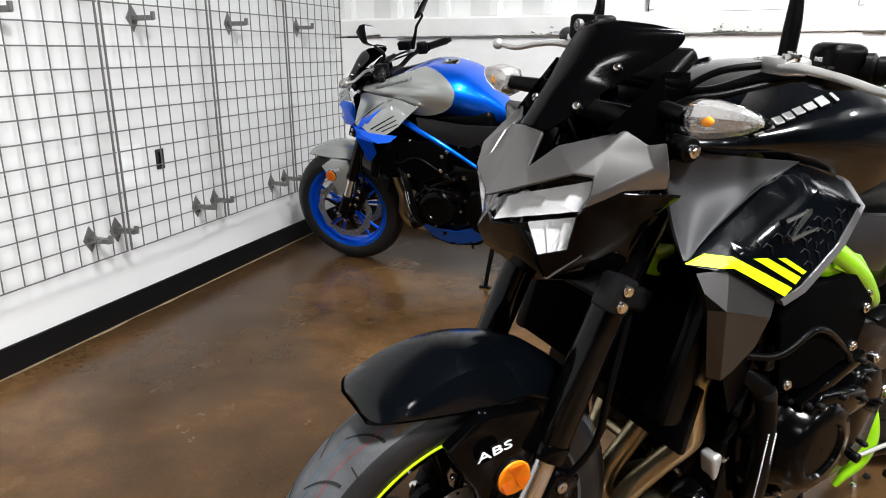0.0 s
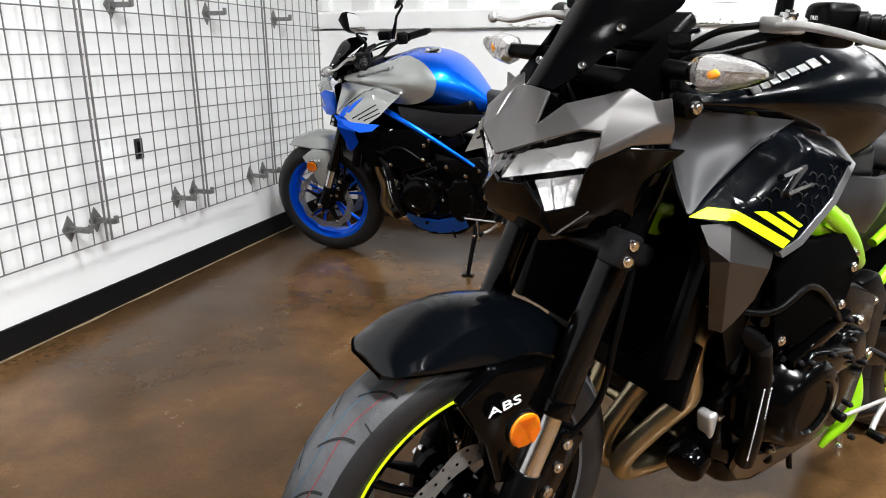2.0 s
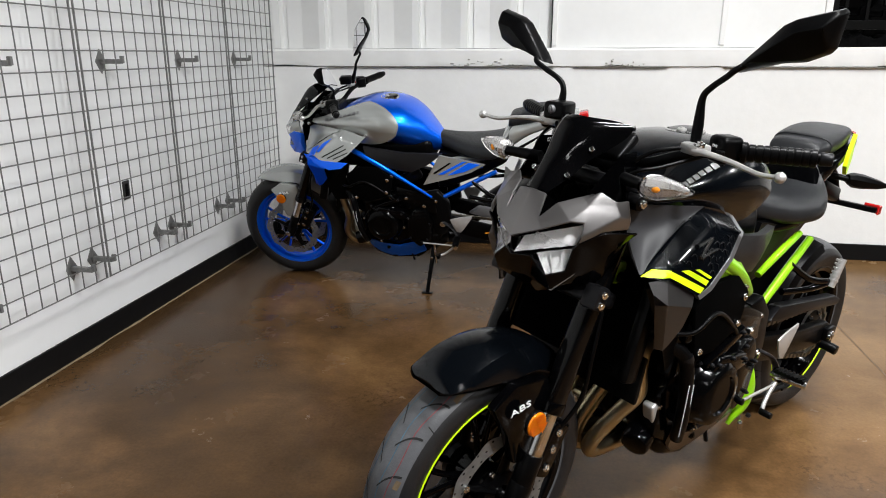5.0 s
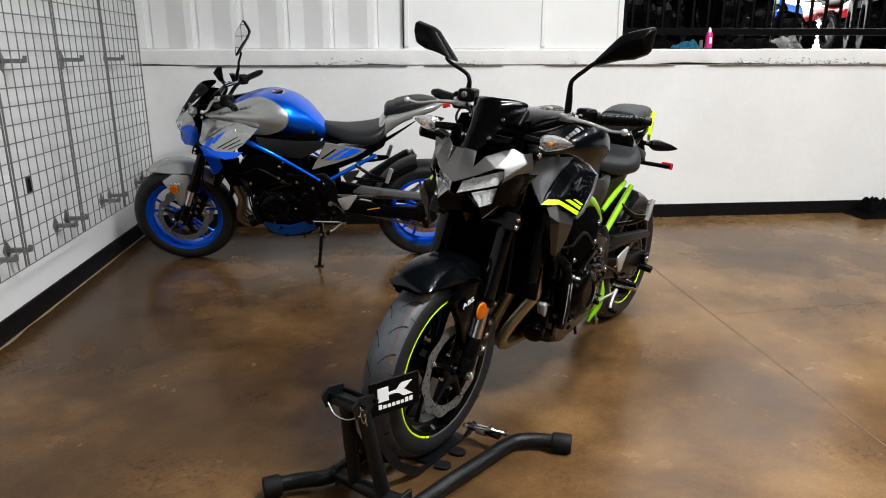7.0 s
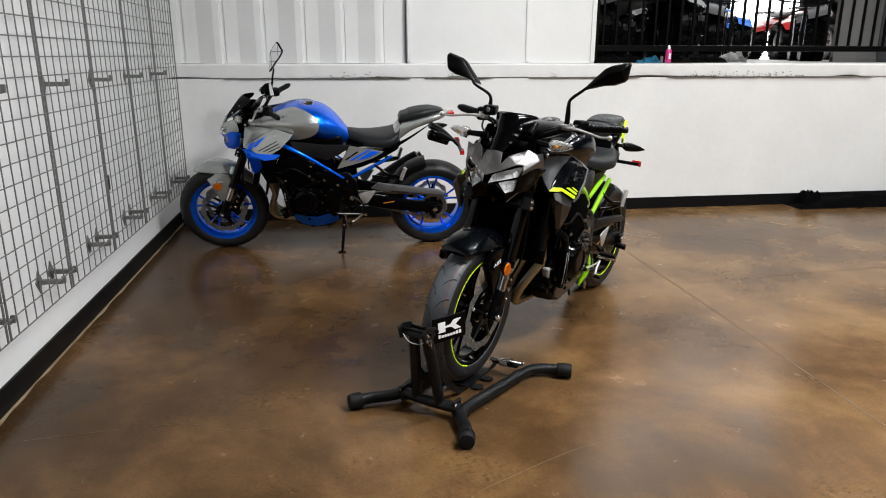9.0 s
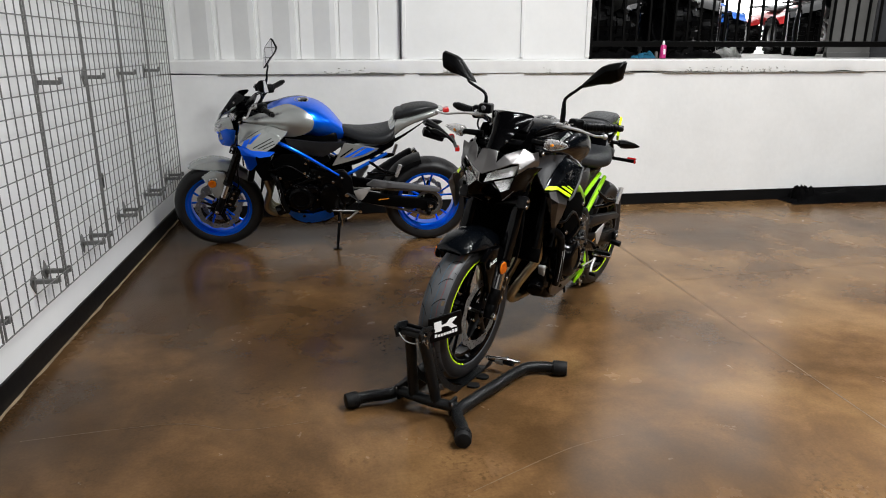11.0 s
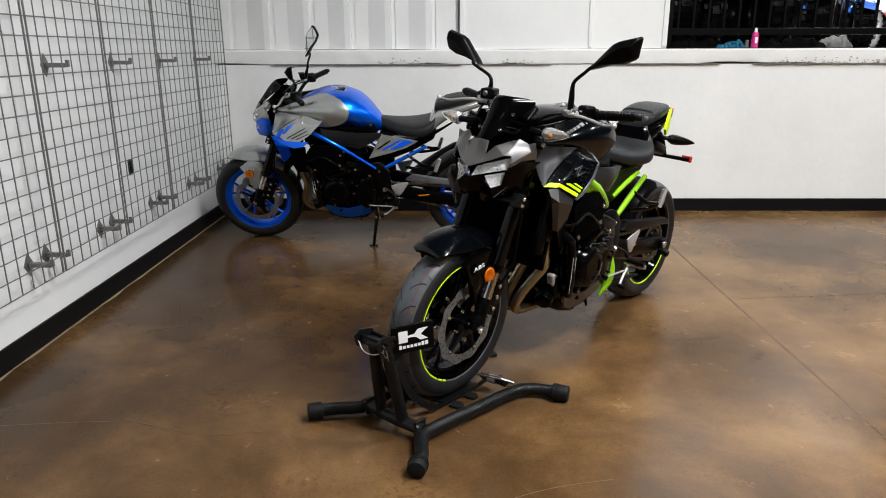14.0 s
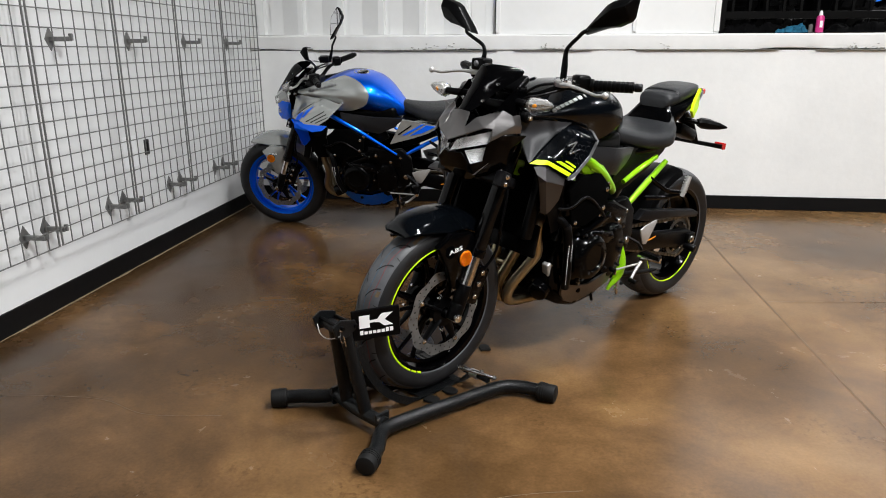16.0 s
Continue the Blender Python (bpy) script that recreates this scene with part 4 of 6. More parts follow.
def turn_signal(bike, s, at, tip, stalk_from, stem=0.011, dark=False):
    """A clear wedge-shaped indicator on a rubber stalk."""
    a, b = Vector(at), Vector(tip)
    d = (b - a).normalized()
    up = Vector((0, 0, 1))
    fw = d.cross(up).normalized()
    rings = []
    for t, w, h in ((0, 0.020, 0.015), (0.12, 0.027, 0.024), (0.35, 0.026, 0.024), (0.75, 0.016, 0.015), (1.0, 0.004, 0.004)):
        q = a.lerp(b, t)
        rings.append([tuple(q + fw * (w * x) * 0.85 + up * (h * z)) for x, z in ((1, 0.2), (0.75, 0.8), (0, 1), (-0.75, 0.8), (-1, 0.2), (-0.8, -0.7), (0, -1), (0.8, -0.7))])
    ind = part("turn_signal", tube([stalk_from, a.lerp(b, 0.06)], [stem * 1.25, stem], 12, 1), M_BLACK, bike, "black stalked indicator with a clear lens", smooth=50)
    if dark:
        part("signal_lens", loft(rings, 1), M_BLACK, ind, "smoked indicator lens", smooth=30)
        return ind
    lens = part("signal_lens", loft(rings, 1), M_LENS, ind, "clear faceted indicator lens", smooth=30)
    lens.visible_shadow = False
    core = [[tuple(Vector(q) + (a.lerp(b, 0.4) - Vector(q)) * 0.14) for q in r] for r in rings]
    part("signal_reflector", loft(core, 1), M_SIGNALCORE, ind, "bright faceted reflector", smooth=20)
    front = fw if fw.x > 0 else -fw
    bulb = a.lerp(b, 0.36) + front * 0.0165
    part("amber_bulb", loft([[tuple(bulb + d * 0.009 * t + (up * math.sin(q) + front * math.cos(q) * 0.5) * 0.0065 * math.sqrt(max(0.02, 1 - t * t))) for q in (2 * math.pi * k / 12 for k in range(12))] for t in (-1, -0.6, 0, 0.6, 1)], 2), M_AMBERBULB, ind, "amber bulb", smooth=50)
    return ind


def mirror(bike, c, s, fold=None):
    """Kite-shaped mirror on a cranked stem."""
    base, bend, joint = Vector((-0.350, 0.180 * s, 1.045)), Vector((-0.355, 0.182 * s, 1.125)), Vector((-0.345, 0.268 * s, 1.178))
    shift = Matrix.Translation(c["mirror_shift"][0 if s > 0 else 1])
    turnm = shift @ (fold or Matrix())
    lift = Matrix.Translation((shift.translation.x * 0.6, shift.translation.y * 0.15, shift.translation.z))
    bend, joint = lift @ bend, turnm @ joint
    stem = tube([base, base.lerp(bend, 0.45), bend + Vector((0, -0.001 * s, -0.008)), bend + Vector((0, 0.014 * s, 0.014)), joint.lerp(bend, 0.3), joint, turnm @ Vector((-0.374, 0.284 * s, 1.194))], [0.0105, 0.0105, 0.0070, 0.0065, 0.0062, 0.0062, 0.0062], 12, 5)
    st = part("mirror_stem", stem, M_BLACK, bike, smooth=50)
    face = [(0.250, 1.168), (0.262, 1.186), (0.330, 1.262), (0.352, 1.274), (0.420, 1.292), (0.427, 1.285), (0.420, 1.226), (0.412, 1.216), (0.374, 1.199), (0.330, 1.193)]
    bm = bmesh.new()
    rear = [bm.verts.new(turnm @ Vector((-0.385 - 0.10 * (0.43 - y) * 0.3, y * s, z))) for y, z in face]
    front = [bm.verts.new(turnm @ Vector((-0.362 + 0.2 * (0.43 - y) * 0.12, (0.345 + (y - 0.345) * 0.93) * s, 1.230 + (z - 1.230) * 0.90))) for y, z in face]
    ridge = [bm.verts.new(turnm @ Vector((-0.338, y * s, z))) for y, z in ((0.285, 1.190), (0.362, 1.248), (0.405, 1.258))]
    n = len(face)
    for k in range(n):
        bm.faces.new((rear[k], rear[(k + 1) % n], front[(k + 1) % n], front[k]))
    bm.faces.new(rear[::-1])
    for a, b, r in ((0, 1, 0), (2, 3, 1), (3, 4, 1), (5, 6, 2), (6, 7, 2), (9, 0, 0)):
        bm.faces.new((front[a], front[b], ridge[r]))
    for q in ((front[1], front[2], ridge[1], ridge[0]), (front[4], front[5], ridge[2]), (front[4], ridge[2], ridge[1]), (front[7], front[8], ridge[1], ridge[2]), (front[8], front[9], ridge[0], ridge[1])):
        bm.faces.new(q)
    flip_out(bm)
    bevel(bm, 0.0025, 2, 15)
    head = part("mirror_housing", bm, M_BLACK, st, smooth=25)
    g = bmesh.new()
    g.faces.new([g.verts.new(turnm @ Vector((-0.3875 - 0.10 * (0.43 - y) * 0.3, (0.345 + (y - 0.345) * 0.9) * s, 1.232 + (z - 1.232) * 0.88))) for y, z in face])
    part("mirror_glass", g, M_MIRROR, st, "silvered mirror glass")
    return head


def controls(bike, c):
    bar = tube([(-0.462, -0.395, 1.052), (-0.400, -0.27, 1.046), (-0.355, -0.17, 1.030), (-0.332, -0.085, 0.998), (-0.330, 0, 0.995), (-0.332, 0.085, 0.998), (-0.355, 0.17, 1.030), (-0.400, 0.27, 1.046), (-0.462, 0.395, 1.052)], 0.0112, 12, 6)
    bar = part("handlebar", bar, M_BLACK, bike, smooth=60)
    part("bar_clamp", box((0.05, 0.13, 0.035), (-0.328, 0, 0.985), 0.008), M_DARKGREY, bar, smooth=40)
    for s in (-1, 1):
        a, b = Vector((-0.398, 0.262 * s, 1.046)), Vector((-0.453, 0.378 * s, 1.0512))
        d = (b - a).normalized()
        rib, size = [a - d * 0.006, a + d * 0.002], [0.021, 0.021]
        for k in range(9):
            q = a + d * (0.006 + 0.0135 * k)
            rib += [q, q + d * 0.0012, q + d * 0.0105, q + d * 0.0118]
            size += [0.0158, 0.0174, 0.0174, 0.0158]
        g = tube(rib, size, 18, 1)
        part("grip", g, M_BLACK, bar, smooth=45)
        part("bar_end", rod(b + d * 0.001, b + d * 0.024, 0.0135, 16, 0.92, 0.003), M_DARKGREY, bar, smooth=45)
        sw = box((0.052, 0.052, 0.056), (-0.382, 0.228 * s, 1.048), 0.012, (0, 0, -26 * s), 3)
        sw = part("switch_box", sw, M_BLACK, bar, smooth=45)
        part("switch_button", box((0.012, 0.016, 0.012), (-0.352, 0.236 * s, 1.044), 0.003, (0, 0, -26 * s)), M_RED if (s < 0 and c["kill"]) else M_BLACK, sw)
        if s > 0 and c["kill"] is None:
            lettering("PASS", 0.0075, Matrix.Translation((-0.3558, 0.2200, 1.056)) @ Matrix.Rotation(radians(64), 4, "Z") @ Matrix.Rotation(radians(90), 4, "X"), M_WHITEINK, sw, 0.0004)
        per = box((0.040, 0.050, 0.022), (-0.338, 0.190 * s, 1.046), 0.006, (0, 0, -20 * s))
        per = part("lever_perch", per, M_CASE, bar, smooth=40)
        bolt(per, (-0.325, 0.205 * s, 1.058), (0, 0, 1), 0.011)
        lever = tube([(-0.322, 0.200 * s, 1.044), (-0.310, 0.235 * s, 1.046), (-0.308, 0.285 * s, 1.040), (-0.303, 0.340 * s, 1.030), (-0.296, 0.378 * s, 1.033)], [0.011, 0.0085, 0.0072, 0.0068, 0.0065], 10, 5, flat=0.7)
        lever = part("lever", lever, M_CASE, bar, "bare aluminium hand lever", smooth=60)
        ball = bmesh.new()
        bmesh.ops.create_uvsphere(ball, u_segments=14, v_segments=9, radius=0.0105)
        bmesh.ops.translate(ball, verts=ball.verts, vec=(-0.292, 0.385 * s, 1.034))
        part("lever_ball", ball, M_CASE, lever, smooth=90)
        part("cable", tube([(-0.325, 0.165 * s, 1.044), (-0.285, 0.125 * s, 1.030), (-0.262, 0.085 * s, 0.985), (-0.30, 0.05 * s, 0.90)], 0.0048, 8, 6), M_BLACK, bar, smooth=60)
        part("cable", tube([(-0.345, 0.20 * s, 1.030), (-0.270, 0.165 * s, 1.010), (-0.225, 0.120 * s, 0.985), (-0.26, 0.06 * s, 0.87)], 0.0042, 8, 6), M_BLACK, bar, smooth=60)
    res = box((0.060, 0.055, 0.040), (-0.325, -0.160, 1.075), 0.008, (0, 0, 12), 3)
    res = part("fluid_reservoir", res, M_BLACK, bar, smooth=45)
    bolt(res, (-0.294, -0.158, 1.078), (1, -0.2, 0), 0.010, M_SATIN, "sight_glass")
    mirror(bike, c, -1, c.get("fold_far"))
    mirror(bike, c, 1, c.get("fold"))
    turn_signal(bike, 1, (-0.190, 0.180, 0.986), (-0.200, 0.282, 0.994), (-0.215, 0.105, 0.985))
    turn_signal(bike, -1, (-0.190, -0.180, 0.986), (-0.200, -0.282, 0.994), (-0.215, -0.105, 0.985))


def bodywork(bike, c):
    tank = part("fuel_tank", tank_skin(), c["tank"], bike, smooth=50)
    cap = part("filler_cap", rod((-0.605, 0, 1.024), (-0.603, 0, 1.038), 0.042, 32, 0.97, 0.003), M_GLOSSBLACK, tank, smooth=40)
    part("cap_ring", lathe([(1.02, 0.043), (1.02, 0.049), (1.037, 0.047), (1.037, 0.042)], 36, pose(-0.605, 0, 0, 90, 0, 0) @ pose(0, 0, 0), True), M_CHROME, tank, smooth=40)
    bolt(cap, (-0.590, 0, 1.037), (0, 0, 1), 0.012, M_CASE, "cap_lock")
    for s in (-1, 1):
        cov = part("tank_cover", tank_cover(s), c["cover"], bike, smooth=40)
        for k in range(8):
            em = bmesh.new()
            x = -0.322 - 0.0232 * k
            want = 0.957 + 0.0052 * k
            deg = min(range(4, 60), key=lambda g: abs(tank_point(x, g, 0.0085).z - want))
            p, q, u = tank_point(x, deg, 0.0115), tank_point(x - 0.02, deg + 1.5, 0.0115), tank_point(x, deg + 9, 0.0115)
            p.y, q.y, u.y = p.y * s, q.y * s, u.y * s
            ex = (q - p).normalized()
            ez = (u - p - (u - p).dot(ex) * ex).normalized()
            ey = ez.cross(ex)
            rot = Matrix((ex, ey, ez)).transposed().to_4x4()
            tall = 0.0165 if k in (0, 6, 7) else 0.0125
            add_box(em, (0.0180 if k < 7 else 0.006, 0.003, tall), Matrix.Translation(p + ex * 0.004 + ez * tall / 2) @ rot, 0.0012)
            part("emblem_bar", flip_out(em), c["emblem"], cov, "raised silver maker's emblem")
    for s in (-1, 1):
        up = [(-0.202, 0.804), (-0.265, 0.843), (-0.328, 0.883), (-0.399, 0.918), (-0.447, 0.906), (-0.480, 0.894), (-0.514, 0.884), (-0.478, 0.856), (-0.438, 0.818), (-0.404, 0.797), (-0.362, 0.770), (-0.324, 0.756), (-0.256, 0.798)]
        sh = part("radiator_shroud", skin(up, shroud_y, 0.008, s, 7), c["shroud"], bike, smooth=34)
        part("edge_trim", skin([(-0.512, 0.890), (-0.520, 0.884), (-0.482, 0.850), (-0.442, 0.812), (-0.406, 0.790), (-0.364, 0.763), (-0.326, 0.750), (-0.322, 0.758), (-0.360, 0.772), (-0.402, 0.799), (-0.436, 0.820), (-0.476, 0.858)], lambda x, z: shroud_y(x, z) + 0.002, 0.010, s, 2), c["edge"], sh)
        for i, pts in enumerate(c["stripes"]):
            part("stripe", skin(pts[1], lambda x, z: shroud_y(x, z) + 0.0022, 0.003, s, 2), pts[0], sh)
        ins = sheet([(-0.200, 0.221, 0.800), (-0.253, 0.228, 0.799), (-0.322, 0.254, 0.757), (-0.312, 0.259, 0.734), (-0.226, 0.255, 0.757), (-0.216, 0.226, 0.772), (-0.230, 0.224, 0.745), (-0.247, 0.228, 0.645), (-0.268, 0.236, 0.638), (-0.287, 0.237, 0.648), (-0.316, 0.244, 0.682)], [(0, 1, 4, 5), (1, 2, 3, 4), (5, 4, 6), (6, 4, 8, 7), (4, 3, 10), (4, 10, 9, 8)], 0.006, 0.003, s < 0)
        part("shroud_lower", ins, c["winglet"], sh, smooth=14)
        rows = [[(-0.214, 0.134, 0.922), (-0.262, 0.160, 0.932), (-0.340, 0.184, 0.926), (-0.404, 0.196, 0.920)],
                [(-0.214, 0.140, 0.896), (-0.256, 0.150, 0.888), (-0.318, 0.182, 0.898), (-0.385, 0.194, 0.912)],
                [(-0.206, 0.166, 0.852), (-0.234, 0.172, 0.842), (-0.284, 0.190, 0.866), (-0.352, 0.194, 0.900)],
                [(-0.202, 0.196, 0.809), (-0.208, 0.200, 0.811), (-0.246, 0.194, 0.836), (-0.320, 0.192, 0.882)]]
        rows = [smooth_path([(x, y * s, z) for x, y, z in r], 5) for r in rows]
        bm = loft(rows, 5, False, False)
        bmesh.ops.solidify(bm, geom=bm.faces[:], thickness=0.004)
        part("air_duct", flip_out(bm), c["duct"], sh, smooth=60)
        if c["mark"]:
            mk = bmesh.new()
            for (x0, z0), (x1, z1) in (((-0.336, 0.854), (-0.384, 0.866)), ((-0.380, 0.864), (-0.342, 0.831)), ((-0.342, 0.831), (-0.393, 0.842))):
                add_tube(mk, [(x0, s * (shroud_y(x0, z0) + 0.003), z0), (x1, s * (shroud_y(x1, z1) + 0.003), z1)], [0.005, 0.0022], 6, 1)
            part("model_emblem", flip_out(mk), M_CHROME, sh, "raised silver emblem")
            hx = bmesh.new()
            for i in range(10):
                for j in range(4):
                    x0, z0 = -0.288 - 0.0180 * i - 0.004 * j - 0.008 * (i % 2) * 0, 0.824 + 0.0040 * i - 0.0155 * j - 0.0075 * (i % 2)
                    if z0 < 0.818 and x0 > -0.355 - 0.35 * (0.818 - z0) or z0 < 0.800 + 0.72 * (-0.392 - x0):
                        continue
                    for a in (30, 90, 150):
                        if (i * 3 + j * 2 + a // 30) % 5 == 0:
                            continue
                        p, q = [(x0 + 0.009 * math.cos(radians(b)), z0 + 0.009 * math.sin(radians(b))) for b in (a, a + 60)]
                        add_tube(hx, [(p[0], s * (shroud_y(*p) + 0.0022), p[1]), (q[0], s * (shroud_y(*q) + 0.0022), q[1])], 0.0009, 4, 1)
            part("hex_pattern", flip_out(hx), M_DARKGREY, sh, "thin grey hexagon decal")
        # knee panel and side panel
        part("knee_panel", skin([(-0.50, 0.832), (-0.62, 0.818), (-0.76, 0.800), (-0.885, 0.785), (-0.815, 0.735), (-0.735, 0.700), (-0.60, 0.735), (-0.52, 0.785)], lambda x, z: 0.185 - 0.35 * max(0, -x - 0.70) + 0.02 * math.sin((z - 0.7) * 22), 0.02, s, 2), M_KNEE, bike, smooth=40)
        side = part("side_panel", skin([(-0.875, 0.788), (-0.835, 0.700), (-0.790, 0.632), (-0.930, 0.668), (-1.030, 0.700), (-1.100, 0.742), (-0.985, 0.765)], lambda x, z: (0.158 if c["side_stripes"] else 0.105) + 0.05 * (x + 0.95), 0.012, s), c["side"], bike, smooth=40)
        for mat, pts in c["side_stripes"]:
            part("stripe", skin(pts, lambda x, z: 0.1605 + 0.05 * (x + 0.95), 0.003, s, 1), mat, side)
    part("inner_cover", loft([oval(-0.245, 0.845, 0.085, 0.055, 0.055, 3, 20), oval(-0.300, 0.850, 0.135, 0.070, 0.070, 3, 20), oval(-0.380, 0.850, 0.150, 0.075, 0.075, 3, 20)], 3), M_BLACK, bike, smooth=40)
    part("inner_fender", slab([(-0.85, 0.775), (-0.85, 0.585), (-0.95, 0.610), (-1.08, 0.665), (-1.20, 0.735), (-1.22, 0.790), (-1.05, 0.785)], -0.098, 0.098, 0.015), M_BLACK, bike, smooth=40)
    part("airbox", box((0.46, 0.25, 0.13), (-0.60, 0, 0.775), 0.03, (0, 3, 0), 3), M_BLACK, bike, smooth=40)
    rows = []
    for x, top, bot, hy in ((-0.845, 0.866, 0.800, 0.050), (-0.92, 0.850, 0.775, 0.085), (-1.00, 0.838, 0.757, 0.128), (-1.08, 0.838, 0.752, 0.155), (-1.15, 0.850, 0.758, 0.156), (-1.20, 0.876, 0.795, 0.128), (-1.212, 0.915, 0.850, 0.090), (-1.226, 0.938, 0.890, 0.074)):
        rows.append(oval(x, (top + bot) / 2 - 0.008, hy, (top - bot) / 2 + 0.008, (top - bot) / 2 - 0.008, 3.0, 32))
    part("rider_seat", loft(rows, 5), M_VINYL, bike, "black vinyl rider seat", smooth=50)
    rows = []
    for x, top, bot, hy in ((-1.205, 0.940, 0.905, 0.060), (-1.222, 0.966, 0.905, 0.076), (-1.262, 0.975, 0.915, 0.086), (-1.272, 0.984, 0.918, 0.088), (-1.35, 1.000, 0.938, 0.090), (-1.42, 1.005, 0.955, 0.076), (-1.475, 0.998, 0.970, 0.050), (-1.505, 0.988, 0.974, 0.028)):
        rows.append(oval(x, (top + bot) / 2, hy, (top - bot) / 2, (top - bot) / 2, 3.2, 32))
    part("passenger_seat", loft(rows, 5), M_VINYL, bike, "black vinyl pillion seat", smooth=50)
    rows = []
    for x, z, hy, up, dn in ((-0.93, 0.752, 0.100, 0.016, 0.022), (-1.06, 0.765, 0.125, 0.020, 0.035), (-1.15, 0.800, 0.124, 0.028, 0.045), (-1.215, 0.858, 0.096, 0.060, 0.062), (-1.30, 0.908, 0.104, 0.026, 0.048), (-1.41, 0.945, 0.096, 0.016, 0.040), (-1.49, 0.963, 0.070, 0.012, 0.034), (-1.535, 0.972, 0.040, 0.006, 0.014)):
        rows.append(oval(x, z, hy, up, dn, 3.0, 32))
    tail = part("tail_cowl", loft(rows, 5), c["tail"], bike, smooth=45)
    for s in (-1, 1):
        surf = lambda x, z: 0.140 - 0.25 * max(0, -x - 1.24)
        for mat, pts in c["tail_patch"]:
            part("tail_panel", skin(pts, surf, 0.012, s, 2), mat, tail, smooth=40)
        turn_signal(bike, s, (-1.455, 0.085 * s, 0.838), (-1.562, 0.172 * s, 0.820), (-1.43, 0.035 * s, 0.846), 0.009, True)
        red = part("rear_reflector", box((0.010, 0.052, 0.030), (-1.640, 0.118 * s, 0.724), 0.003, (0, 0, 0)), M_RED, bike, "red rear reflector")
        part("red_side_face", box((0.028, 0.004, 0.028), (-1.628, 0.1435 * s, 0.724), 0.001), M_RED, red)
    part("tail_light", box((0.045, 0.07, 0.026), (-1.560, 0, 0.958), 0.008, (0, 12, 0)), M_RED, bike, smooth=40)
    plate = tube([(-1.42, 0, 0.88), (-1.50, 0, 0.835), (-1.58, 0, 0.770), (-1.625, 0, 0.722)], [0.046, 0.040, 0.026, 0.018], 12, 5, flat=0.5)
    pl = part("plate_holder", plate, M_BLACK, bike, smooth=50)
    part("plate_bracket", box((0.150, 0.085, 0.050), (-1.480, 0, 0.785), 0.012, (0, -18, 0), 3), M_BLACK, pl, smooth=40)
    part("reflector_bar", box((0.022, 0.27, 0.018), (-1.628, 0, 0.722), 0.004), M_BLACK, pl)


